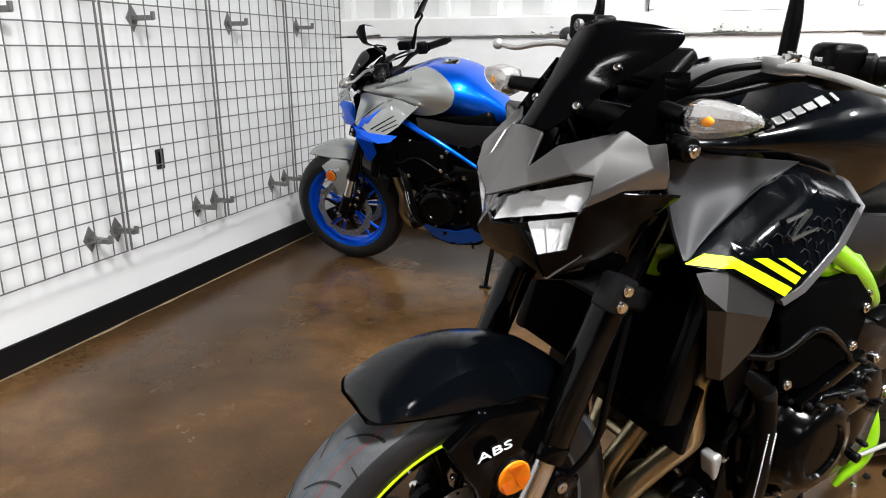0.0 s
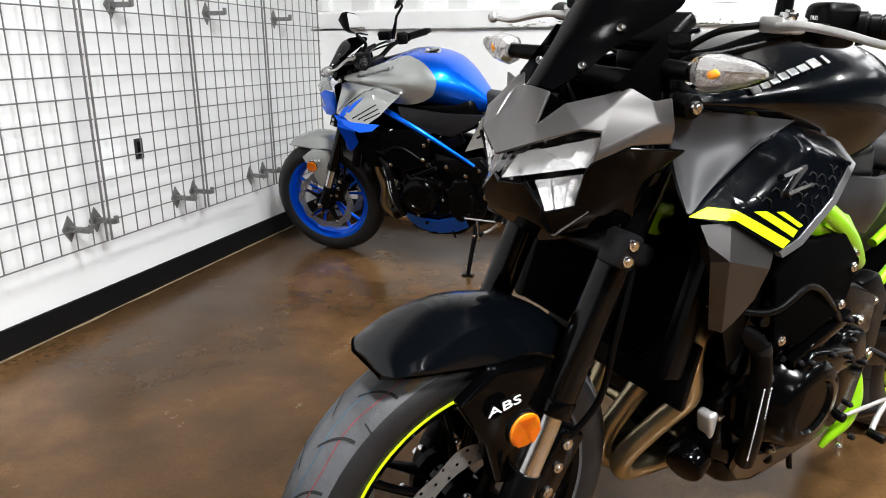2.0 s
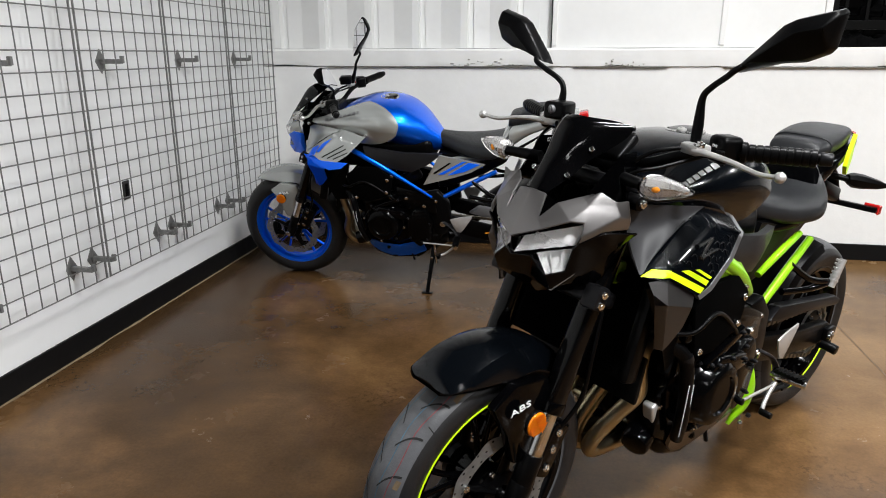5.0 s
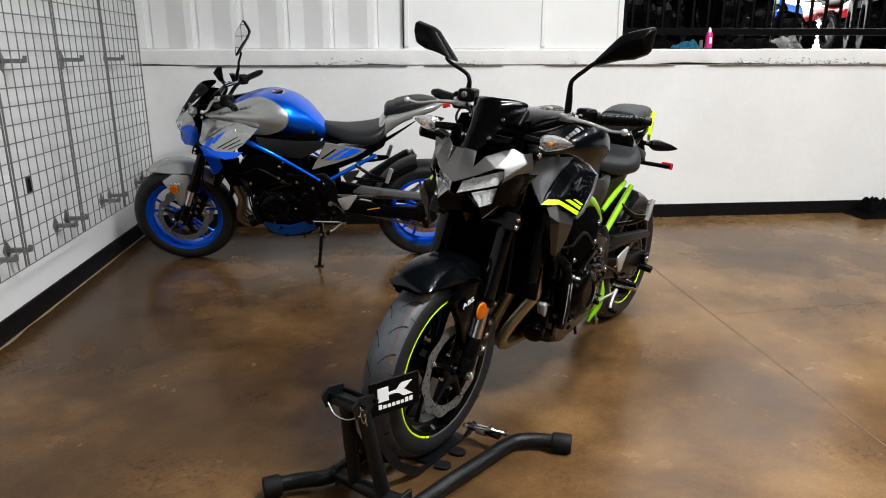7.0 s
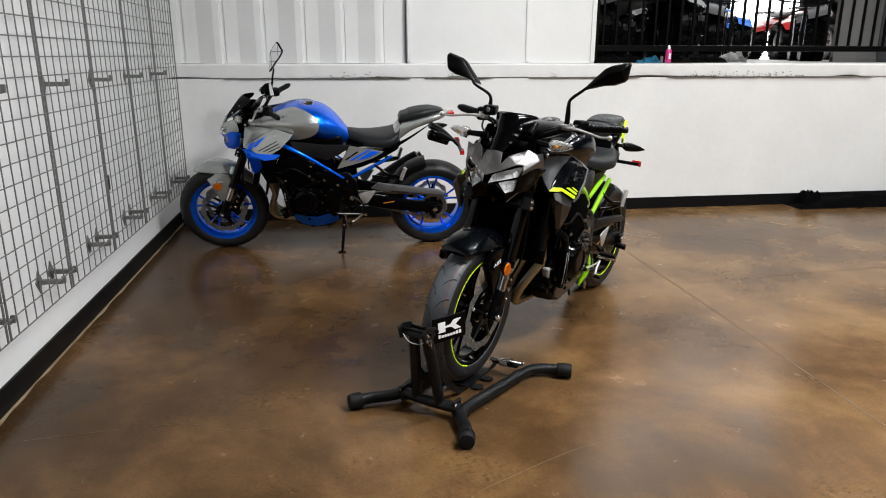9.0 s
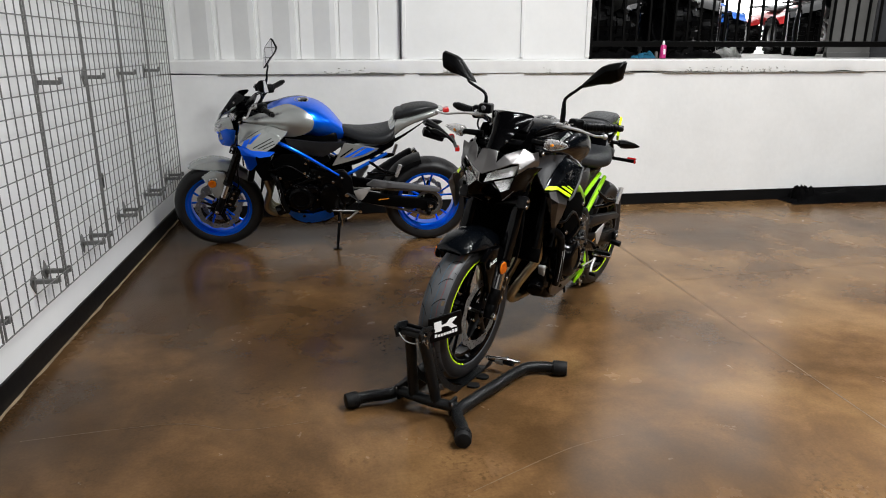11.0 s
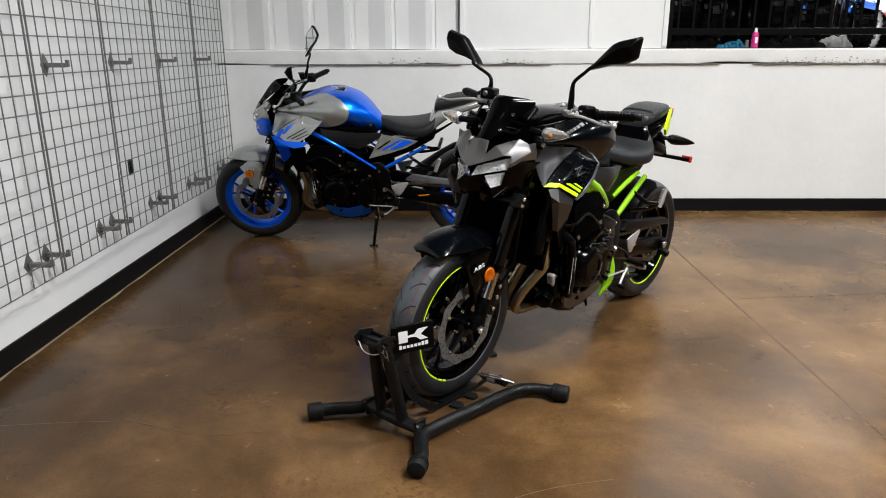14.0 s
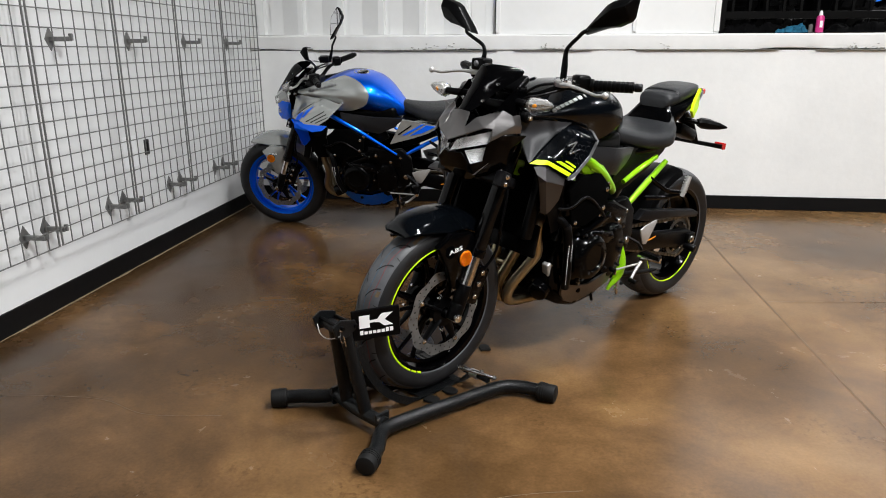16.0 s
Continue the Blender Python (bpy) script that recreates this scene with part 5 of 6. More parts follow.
def chassis(bike, c):
    w = wheel(bike, c, "rear_wheel", -WB, RR, 0.09, 0.070, 0.088, True)
    fr = c["frame"]
    for s in (-1, 1):
        main = tube([(-0.380, 0.130 * s, 0.832), (-0.430, 0.168 * s, 0.812), (-0.500, 0.196 * s, 0.786), (-0.600, 0.200 * s, 0.730), (-0.700, 0.186 * s, 0.660), (-0.730 if c["mark"] else -0.830, 0.168 * s, 0.636 if c["mark"] else 0.566)], [q * c["spar"] for q in (0.018, 0.019, 0.020, 0.019, 0.014, 0.010)], 12, 6)
        main = part("frame_spar", main, fr, bike, smooth=50)
        if c["mark"]:
            gus = slab([(-0.460, 0.762), (-0.500, 0.790), (-0.540, 0.790), (-0.600, 0.764), (-0.652, 0.720), (-0.680, 0.672), (-0.664, 0.650), (-0.634, 0.668), (-0.588, 0.706), (-0.540, 0.728), (-0.490, 0.738)], 0.172, 0.207, 0.012)
            part("frame_gusset", gus if s > 0 else mirrored(gus), fr, main, smooth=40)
            rib = slab([(-0.520, 0.772), (-0.560, 0.766), (-0.612, 0.726), (-0.600, 0.714), (-0.545, 0.742), (-0.518, 0.752)], 0.205, 0.213, 0.003)
            part("gusset_rib", rib if s > 0 else mirrored(rib), fr, main, smooth=40)
        for q in ((-0.632, 0.668), (-0.640, 0.690)):
            bolt(main, (q[0], 0.208 * s, q[1]), (0, s, 0), 0.008)
        mount = slab([(-0.245, 0.797), (-0.300, 0.787), (-0.302, 0.755), (-0.275, 0.736), (-0.236, 0.750), (-0.236, 0.785)], 0.050, 0.102, 0.007)
        part("frame_mount", mount if s > 0 else mirrored(mount), fr, bike, smooth=40)
        bolt(bike, (-0.275, 0.108 * s, 0.756), (0.3, s, 0), 0.012, M_BLACK, "frame_bolt")
        part("subframe_rail", tube([(-0.845, 0.140 * s, 0.655), (-0.95, 0.135 * s, 0.692), (-1.085, 0.125 * s, 0.728)], [0.009, 0.011, 0.010], 10, 4), fr, bike, smooth=50)
        part("subframe_rail", tube([(-0.872, 0.150 * s, 0.555), (-0.98, 0.142 * s, 0.612), (-1.155, 0.130 * s, 0.702)], [0.010, 0.0125, 0.011], 10, 4), fr, bike, smooth=50)
        if c["mark"]:
            part("frame_foot", tube([(-0.846, 0.160 * s, 0.420), (-0.856, 0.170 * s, 0.370), (-0.862, 0.174 * s, 0.320), (-0.846, 0.174 * s, 0.276), (-0.812, 0.170 * s, 0.244), (-0.800, 0.165 * s, 0.222)], [0.010, 0.017, 0.022, 0.021, 0.012, 0.008], 12, 4, flat=0.75), fr, bike, smooth=50)
        piv = slab([(-0.795, 0.590), (-0.860, 0.600), (-0.915, 0.540), (-0.925, 0.430), (-0.895, 0.360), (-0.835, 0.350), (-0.815, 0.450)], 0.128, 0.166, 0.010)
        piv = part("pivot_plate", piv if s > 0 else mirrored(piv), M_BLACK, bike, smooth=40)
        bolt(piv, (-0.880, 0.170 * s, 0.420), (0, s, 0), 0.016)
        bolt(piv, (-0.850, 0.168 * s, 0.545), (0, s, 0), 0.009)
        heel = slab([(-0.925, 0.462), (-0.960, 0.474), (-1.036, 0.487), (-1.038, 0.476), (-0.996, 0.412), (-0.978, 0.392), (-0.956, 0.396), (-0.936, 0.432)], 0.196, 0.202, 0.002)
        heel = part("heel_guard", heel if s > 0 else mirrored(heel), M_CASE, bike, "bare aluminium heel guard", smooth=40)
        part("guard_bracket", tube([(-0.885, 0.165 * s, 0.43), (-0.94, 0.185 * s, 0.40), (-0.96, 0.195 * s, 0.37)], 0.013, 8, 4, flat=0.5), M_DARKGREY, heel, smooth=50)
        peg = tube([(-0.955, 0.190 * s, 0.345), (-0.965, 0.285 * s, 0.346)], [0.012, 0.011], 10, 1)
        peg = part("footpeg", peg, M_CHROME, bike, smooth=50)
        pad = box((0.030, 0.085, 0.012), (-0.962, 0.240 * s, 0.358), 0.003)
        for k in range(7):
            add_box(pad, (0.030, 0.005, 0.004), pose(-0.962, (0.208 + 0.011 * k) * s, 0.365))
        part("peg_rubber", pad, M_BLACK, peg)
        arm = tube([(-1.035, 0.140 * s, 0.648), (-1.13, 0.168 * s, 0.590), (-1.215, 0.188 * s, 0.572), (-1.13, 0.166 * s, 0.560), (-1.020, 0.140 * s, 0.566)], 0.010, 8, 5)
        arm = part("pillion_bracket", arm, M_GLOSSBLACK, bike, smooth=50)
        pp = tube([(-1.212, 0.196 * s, 0.560), (-1.240, 0.204 * s, 0.645)], [0.012, 0.010], 10, 1)
        for k in range(6):
            add_rod(pp, (-1.218 - 0.004 * k, 0.198 * s, 0.578 + 0.0115 * k), (-1.219 - 0.004 * k, 0.1985 * s, 0.583 + 0.0115 * k), 0.0135, 10)
        part("pillion_peg", pp, M_CASE, arm, "folded aluminium pillion peg", smooth=45)
        sw = slab([(-0.875, 0.435), (-0.900, 0.448), (-1.20, 0.385), (-1.47, 0.352), (-1.505, 0.330), (-1.500, 0.285), (-1.40, 0.280), (-1.10, 0.318), (-0.90, 0.362), (-0.870, 0.385)], 0.098, 0.134, 0.010)
        sw = part("swingarm", sw if s > 0 else mirrored(sw), c["swing"], bike, smooth=40)
        part("axle_block", box((0.060, 0.020, 0.050), (-1.462, 0.142 * s, 0.315), 0.006), M_BLACK, sw, smooth=40)
        bolt(sw, (-1.455, 0.156 * s, 0.315), (0, s, 0), 0.015)
        part("stand_spool", rod((-1.440, 0.134 * s, 0.282), (-1.440, 0.188 * s, 0.275), 0.017, 16, 1, 0.004), M_BLACK, sw, smooth=40)
        part("warning_label", box((0.075, 0.001, 0.006), (-1.13, 0.1348 * s, 0.368), 0, (0, 8, 0)), M_AMBERBULB, sw)
    part("chain_guard", slab([(-1.010, 0.470), (-1.060, 0.505), (-1.250, 0.478), (-1.480, 0.445), (-1.525, 0.425), (-1.515, 0.405), (-1.250, 0.440), (-1.080, 0.452)], 0.096, 0.132, 0.006), c["guard_rail"], bike, smooth=40)
    hug = []
    for k in range(9):
        a = radians(100 + 78 * k / 8)
        r = 0.335
        hug.append([(-WB + rr * math.cos(math.pi - a) * -1 * -1, 0.095 * t, RR + rr * math.sin(a)) for t, rr in ((-1, r - 0.035), (-0.9, r - 0.01), (-0.5, r), (0, r + 0.004), (0.5, r), (0.9, r - 0.01), (1, r - 0.035))])
    bm = loft(hug, 2, False, False)
    bmesh.ops.solidify(bm, geom=bm.faces[:], thickness=0.003)
    part("rear_hugger", flip_out(bm), M_BLACK, bike, smooth=40)
    # chain
    links = bmesh.new()
    cx0, cz0, r0, cx1, cz1, r1 = -WB, RR, 0.094, -0.865, 0.405, 0.036
    pts = []
    for k in range(20):
        a = math.pi / 2 + math.pi * k / 19 - 0.05
        pts.append(Vector((cx0 + r0 * math.cos(a), 0.091, cz0 + r0 * math.sin(a))))
    for k in range(9):
        a = -math.pi / 2 + math.pi * k / 8
        pts.append(Vector((cx1 + r1 * math.cos(a), 0.091, cz1 + r1 * math.sin(a))))
    pts.append(pts[0])
    total = sum((b - a).length for a, b in zip(pts, pts[1:]))
    count = int(total / 0.0159)
    pos, seg, i = 0.0, 0.0, 0
    for k in range(count):
        target = total * k / count
        while i < len(pts) - 2 and seg + (pts[i + 1] - pts[i]).length < target:
            seg += (pts[i + 1] - pts[i]).length
            i += 1
        d = (pts[i + 1] - pts[i])
        q = pts[i] + d * ((target - seg) / d.length)
        ang = math.degrees(math.atan2(d.z, d.x))
        add_box(links, (0.0145, 0.014 if k % 2 else 0.009, 0.013), pose(*q, 0, -ang, 0))
    part("drive_chain", links, M_CHAIN, bike, "steel drive chain")
    foot = c["stand"]
    st = tube([(-0.825, 0.150, 0.275), ((-0.825 + foot[0]) / 2, (0.150 + foot[1]) / 2 + 0.008, (0.275 + foot[2]) / 2), foot], [0.014, 0.011, 0.010], 10, 4)
    st = part("side_stand", st, M_BLACK, bike, smooth=50)
    part("stand_foot", box((0.055, 0.030, 0.008), (foot[0], foot[1], foot[2]), 0.003, (12, 0, 0)), M_BLACK, st)
    part("stand_spring", tube([(-0.83, 0.170, 0.30), (-0.84, 0.185, 0.20)], 0.006, 8, 1), M_CHROME, st, smooth=50)
    lev = tube([(-0.958, 0.204, 0.322), (-0.925, 0.206, 0.296), (-0.894, 0.212, 0.272), (-0.868, 0.222, 0.266)], [0.0085, 0.0065, 0.006, 0.006], 8, 4)
    lev = part("shift_lever", lev, M_CASE, bike, smooth=60)
    part("shift_rod", tube([(-0.950, 0.204, 0.316), (-0.770, 0.200, 0.323)], 0.0042, 8, 1), M_CASE, lev, smooth=60)
    part("shift_rubber", rod((-0.868, 0.216, 0.266), (-0.866, 0.250, 0.266), 0.0095, 12, 1, 0.002), M_BLACK, lev, smooth=50)
    part("rod_joint", rod((-0.770, 0.192, 0.323), (-0.770, 0.208, 0.323), 0.010, 12, 1, 0.002), M_BLACK, lev, smooth=50)
    bolt(bike, (-0.818, 0.192, 0.232), (0, 1, 0), 0.008)
    bolt(bike, (-0.846, 0.198, 0.250), (0, 1, 0), 0.007, M_DARKGREY)


M_CHAIN = material("chain_steel", (0.28, 0.26, 0.22), 0.4, 0.9, mottle=0.4, scale=80)


def powertrain(bike, c):
    case = slab([(-0.430, 0.440), (-0.420, 0.320), (-0.500, 0.272), (-0.760, 0.262), (-0.860, 0.310), (-0.880, 0.430), (-0.800, 0.520), (-0.650, 0.545), (-0.480, 0.520)], -0.165, 0.165, 0.022)
    eng = part("engine", case, M_ENGINE, bike, "black painted four-cylinder engine", smooth=40)
    cyl = slab([(-0.400, 0.505), (-0.440, 0.600), (-0.500, 0.612), (-0.630, 0.560), (-0.640, 0.520), (-0.480, 0.470)], -0.185, 0.185, 0.012)
    part("cylinder_block", cyl, M_ENGINE, eng, smooth=40)
    part("cylinder_head", slab([(-0.360, 0.575), (-0.395, 0.670), (-0.450, 0.720), (-0.560, 0.690), (-0.590, 0.600), (-0.470, 0.560)], -0.195, 0.195, 0.014), M_ENGINE, eng, smooth=40)
    for s in (-1, 1):
        cov = slab([(-0.405, 0.600), (-0.425, 0.690), (-0.480, 0.712), (-0.548, 0.690), (-0.570, 0.620), (-0.520, 0.585)], 0.192, 0.212, 0.010)
        part("head_cover", cov if s > 0 else mirrored(cov), M_GLOSSBLACK, eng, smooth=40)
        for q in ((-0.585, 0.640), (-0.625, 0.575), (-0.46, 0.58)):
            bolt(eng, (q[0], 0.200 * s, q[1]), (0, s, 0), 0.011)
        # round side cover with a rim and a stepped crown
        cx, cz = -0.575, 0.425
        prof = [(0.160, 0.02), (0.160, 0.104), (0.185, 0.104), (0.190, 0.098), (0.205, 0.090), (0.228, 0.082), (0.238, 0.070), (0.240, 0.052), (0.234, 0.048), (0.234, 0.002)]
        cvr = lathe(prof, 48, pose(cx, 0, cz), False)
        if s < 0:
            mirrored(cvr)
        cvr = part("engine_side_cover", cvr, M_ENGINE, eng, "gloss black round engine cover", smooth=35)
        for k in range(8):
            a = 2 * math.pi * k / 8 + 0.2
            boss = rod((cx + 0.108 * math.cos(a), 0.165 * s, cz + 0.108 * math.sin(a)), (cx + 0.108 * math.cos(a), 0.192 * s, cz + 0.108 * math.sin(a)), 0.013, 12, 1, 0.002)
            part("cover_boss", boss, M_GLOSSBLACK, cvr, smooth=40)
            bolt(cvr, (cx + 0.108 * math.cos(a), 0.195 * s, cz + 0.108 * math.sin(a)), (0, s, 0), 0.0058, M_DARKGREY if k % 2 else None)
        spr = slab([(-0.700, 0.330), (-0.690, 0.450), (-0.735, 0.510), (-0.800, 0.505), (-0.835, 0.430), (-0.820, 0.330), (-0.760, 0.290)], 0.150, 0.195, 0.014)
        spr = part("sprocket_cover", spr if s > 0 else mirrored(spr), M_ENGINE, eng, smooth=40)
        for q in ((-0.712, 0.345), (-0.705, 0.455), (-0.745, 0.495), (-0.815, 0.430), (-0.80, 0.34)):
            bolt(spr, (q[0], 0.197 * s, q[1]), (0, s, 0), 0.0058, M_DARKGREY)
        side_plate = slab([(-0.405, 0.692), (-0.470, 0.735), (-0.575, 0.738), (-0.645, 0.680), (-0.628, 0.590), (-0.520, 0.552), (-0.440, 0.560)], 0.200, 0.219, 0.006)
        side_plate = part("engine_side_plate", side_plate if s > 0 else mirrored(side_plate), M_FIN, eng, smooth=40)
        for q in ((-0.620, 0.672), (-0.610, 0.606), (-0.452, 0.575)):
            bolt(side_plate, (q[0], 0.220 * s, q[1]), (0, s, 0), 0.009)
        ridge = box((0.170, 0.030, 0.022), (-0.600, 0.200 * s, 0.538), 0.005, (0, 22, 0))
        ridge = part("cover_ridge", ridge, M_GLOSSBLACK, eng, smooth=40)
        for q in (-0.065, 0.065):
            bolt(ridge, (-0.600 + q, 0.217 * s, 0.538 - 0.40 * q), (0, s, 0), 0.0058, M_DARKGREY)
        part("casing_rib", box((0.19, 0.02, 0.018), (-0.56, 0.176 * s, 0.548), 0.004, (0, 18, 0)), M_ENGINE, eng, smooth=40)
        part("injector_rail", box((0.20, 0.035, 0.055), (-0.68, 0.120 * s, 0.640), 0.012, (0, 25, 0)), M_BLACK, eng, smooth=40)
    hose = part("coolant_hose", tube([(-0.385, 0.175, 0.600), (-0.425, 0.205, 0.560), (-0.440, 0.212, 0.480), (-0.455, 0.208, 0.390), (-0.480, 0.190, 0.318)], 0.0165, 14, 6), M_BLACK, eng, "thick black coolant hose", smooth=60)
    part("hose_clip", tube([(-0.424, 0.204, 0.566), (-0.430, 0.206, 0.552)], 0.0180, 14, 1), M_DARKGREY, hose, smooth=50)
    stitch = bmesh.new()
    for k in range(26):
        t = k / 25
        add_box(stitch, (0.0022, 0.0015, 0.0035), pose(-0.437 - 0.030 * t * t - 0.004, 0.2295 - 0.018 * t * t, 0.495 - 0.155 * t))
        add_box(stitch, (0.0022, 0.0015, 0.0035), pose(-0.428 - 0.030 * t * t, 0.2260 - 0.018 * t * t, 0.495 - 0.155 * t))
    part("hose_stitching", stitch, M_WHITEINK, hose)
    part("cable_loom", tube([(-0.33, 0.16, 0.64), (-0.41, 0.215, 0.63), (-0.50, 0.222, 0.66), (-0.60, 0.215, 0.60), (-0.66, 0.205, 0.55)], 0.006, 8, 6), M_BLACK, eng, smooth=60)
    part("water_pump", box((0.050, 0.034, 0.070), (-0.446, 0.138, 0.378), 0.008, (0, 15, 0), 3), M_CASE, eng, "bare aluminium casting", smooth=40)
    bolt(eng, (-0.436, 0.157, 0.402), (0.2, 1, 0), 0.007)
    bolt(eng, (-0.452, 0.157, 0.354), (0.2, 1, 0), 0.007)
    part("oil_filter", rod((-0.470, 0.110, 0.318), (-0.398, 0.128, 0.292), 0.036, 24, 1, 0.008), M_GLOSSBLACK, eng, smooth=40)
    part("oil_pan", slab([(-0.470, 0.300), (-0.500, 0.225), (-0.600, 0.195), (-0.740, 0.205), (-0.820, 0.270), (-0.700, 0.300)], -0.135, 0.150, 0.020), M_ENGINE, eng, smooth=40)
    for s in (-1, 1):
        top_case = slab([(-0.610, 0.560), (-0.640, 0.625), (-0.760, 0.600), (-0.850, 0.560), (-0.860, 0.470), (-0.720, 0.490), (-0.640, 0.520)], 0.120, 0.176, 0.014)
        top_case = part("upper_case", top_case if s > 0 else mirrored(top_case), M_ENGINE, eng, smooth=40)
        bolt(top_case, (-0.700, 0.178 * s, 0.560), (0, s, 0), 0.010)
        bolt(top_case, (-0.790, 0.178 * s, 0.520), (0, s, 0), 0.010)
        cap = slab([(-0.530, 0.500), (-0.560, 0.528), (-0.690, 0.505), (-0.705, 0.470), (-0.640, 0.462), (-0.560, 0.478)], 0.196, 0.226, 0.006)
        cap = part("clutch_actuator_cover", cap if s > 0 else mirrored(cap), M_GLOSSBLACK, eng, smooth=40)
        for q in ((-0.552, 0.512), (-0.615, 0.512), (-0.680, 0.492)):
            bolt(cap, (q[0], 0.228 * s, q[1]), (0, s, 0), 0.0058, M_DARKGREY)
    # radiator
    rad = box((0.030, 0.330, 0.232), (-0.278, 0, 0.654), 0.004, (0, -14, 0))
    rad = part("radiator", rad, M_FIN, bike, "black finned radiator", smooth=40)
    fin = None
    for k in range(27):
        if fin is None:
            fin = part("radiator_fin", box((0.004, 0.290, 0.0022)), M_FIN, rad)
            piece = fin
        else:
            piece = new("radiator_fin", fin.data)
            piece.parent = rad
        piece.matrix_basis = pose(-0.278, 0, 0.654, 0, -14, 0) @ pose(0.0165, 0, -0.102 + 0.0078 * k)
    for s in (-1, 1):
        part("radiator_tank", box((0.042, 0.030, 0.240), (-0.280, 0.172 * s, 0.654), 0.010, (0, -14, 0)), M_BLACK, rad, smooth=40)
        ing = sheet([(-0.235, 0.195 * s, 0.770), (-0.300, 0.214 * s, 0.630), (-0.335, 0.212 * s, 0.555), (-0.400, 0.190 * s, 0.550), (-0.400, 0.200 * s, 0.720)], [(0, 1, 4), (1, 2, 3, 4)], 0.010, 0.003)
        part("radiator_side", ing, M_BLACK, rad, smooth=30)
    part("radiator_shield", box((0.014, 0.335, 0.115), (-0.322, 0, 0.512), 0.005, (0, -10, 0)), M_BLACK, rad, smooth=40)
    # exhaust
    ex = None
    for y in (-0.140, -0.048, 0.048, 0.140):
        p = tube([(-0.385, y, 0.600), (-0.352, y, 0.574), (-0.350, y, 0.520), (-0.366, y * 0.97, 0.455), (-0.352, y * 0.82 - 0.012, 0.392), (-0.326, y * 0.66 - 0.022, 0.325), (-0.332, y * 0.54 - 0.030, 0.268), (-0.392, y * 0.46 - 0.030, 0.232), (-0.600, y * 0.42 - 0.020, 0.222)], 0.0195, 16, 6)
        p = part("exhaust_header", p, M_HEADER, bike, "heat-tinted bare steel exhaust header", smooth=60)
        part("header_collar", tube([(-0.392, y, 0.602), (-0.366, y, 0.594)], 0.027, 14, 1), M_BLACK, p, smooth=50)
        ex = p
    for a, b, z in ((-0.140, -0.048, 0.455), (0.048, 0.136, 0.455), (-0.060, 0.024, 0.385)):
        x = -0.366 if z > 0.4 else -0.352
        part("balance_pipe", tube([(x, a, z), (x - 0.006, (a + b) / 2, z - 0.004), (x, b, z)], 0.0125, 12, 3), M_HEADER, ex, smooth=60)
    part("collector", loft([oval(-0.56, 0.224, 0.085, 0.026, 0.024, 2.6, 20), oval(-0.66, 0.225, 0.075, 0.032, 0.030, 2.6, 20), oval(-0.78, 0.228, 0.070, 0.036, 0.034, 2.6, 20, -0.01), oval(-0.86, 0.240, 0.040, 0.030, 0.030, 2.4, 20, -0.05)], 4), M_DARKGREY, bike, smooth=50)
    muf = tube([(-0.86, -0.06, 0.245), (-0.93, -0.115, 0.275), (-1.00, -0.160, 0.330), (-1.08, -0.178, 0.395), (-1.22, -0.190, 0.485), (-1.34, -0.200, 0.565), (-1.36, -0.201, 0.578)], [0.028, 0.030, 0.040, 0.058, 0.062, 0.052, 0.040], 20, 5)
    muf = part("muffler", muf, M_DARKGREY, bike, "short dark grey muffler", smooth=50)
    part("muffler_tip", rod((-1.33, -0.200, 0.560), (-1.385, -0.203, 0.597), 0.030, 20, 1, 0.004), M_CHROME, muf, smooth=40)
    for s in (-1, 1):
        pan = skin([(-0.470, 0.330), (-0.490, 0.280), (-0.530, 0.238), (-0.610, 0.205), (-0.720, 0.225), (-0.785, 0.262), (-0.775, 0.315), (-0.735, 0.322), (-0.640, 0.288), (-0.560, 0.302)], lambda x, z: 0.185 + 0.42 * (z - 0.30) - 0.12 * max(0, x + 0.55), 0.010, s, 2)
        pan = part("belly_pan", pan, c["belly"], bike, smooth=40)
        bolt(pan, (-0.585, 0.176 * s, 0.275), (0, s, 0), 0.010, M_BLACK)
    part("drain_tube", tube([(-0.70, 0.15, 0.250), (-0.715, 0.155, 0.195)], 0.006, 8, 1), M_BLACK, bike)


def motorcycle(c):
    bike = thing("motorcycle", c["label"], "motorcycle", "parked motorcycles")
    chassis(bike, c)
    powertrain(bike, c)
    front_end(bike, c)
    bodywork(bike, c)
    headlight(bike, c)
    controls(bike, c)
    return bike


LIME_STRIPES = [(M_LIMEDECAL, [(-0.202, 0.805), (-0.215, 0.811), (-0.229, 0.817), (-0.256, 0.816), (-0.342, 0.771), (-0.328, 0.762), (-0.253, 0.803)]),
                (M_LIMEDECAL, [(-0.285, 0.812), (-0.307, 0.811), (-0.358, 0.783), (-0.348, 0.775)]),
                (M_LIMEDECAL, [(-0.324, 0.809), (-0.336, 0.809), (-0.369, 0.789), (-0.362, 0.786)])]
BLUE_STRIPES = [(M_BLUEDECAL, [(-0.197, 0.797), (-0.262, 0.762), (-0.340, 0.737), (-0.405, 0.748), (-0.440, 0.775), (-0.300, 0.778)]),
                (M_BLUEDECAL, [(-0.245, 0.828), (-0.285, 0.846), (-0.262, 0.802), (-0.225, 0.795)]),
                (M_BLUEDECAL, [(-0.300, 0.853), (-0.355, 0.882), (-0.285, 0.815), (-0.272, 0.818)]),
                (M_BLACK, [(-0.300, 0.795), (-0.420, 0.858), (-0.422, 0.854), (-0.304, 0.791)]),
                (M_BLACK, [(-0.330, 0.793), (-0.432, 0.842), (-0.434, 0.838), (-0.334, 0.789)]),
                (M_BLACK, [(-0.360, 0.790), (-0.442, 0.826), (-0.443, 0.822), (-0.365, 0.787)])]
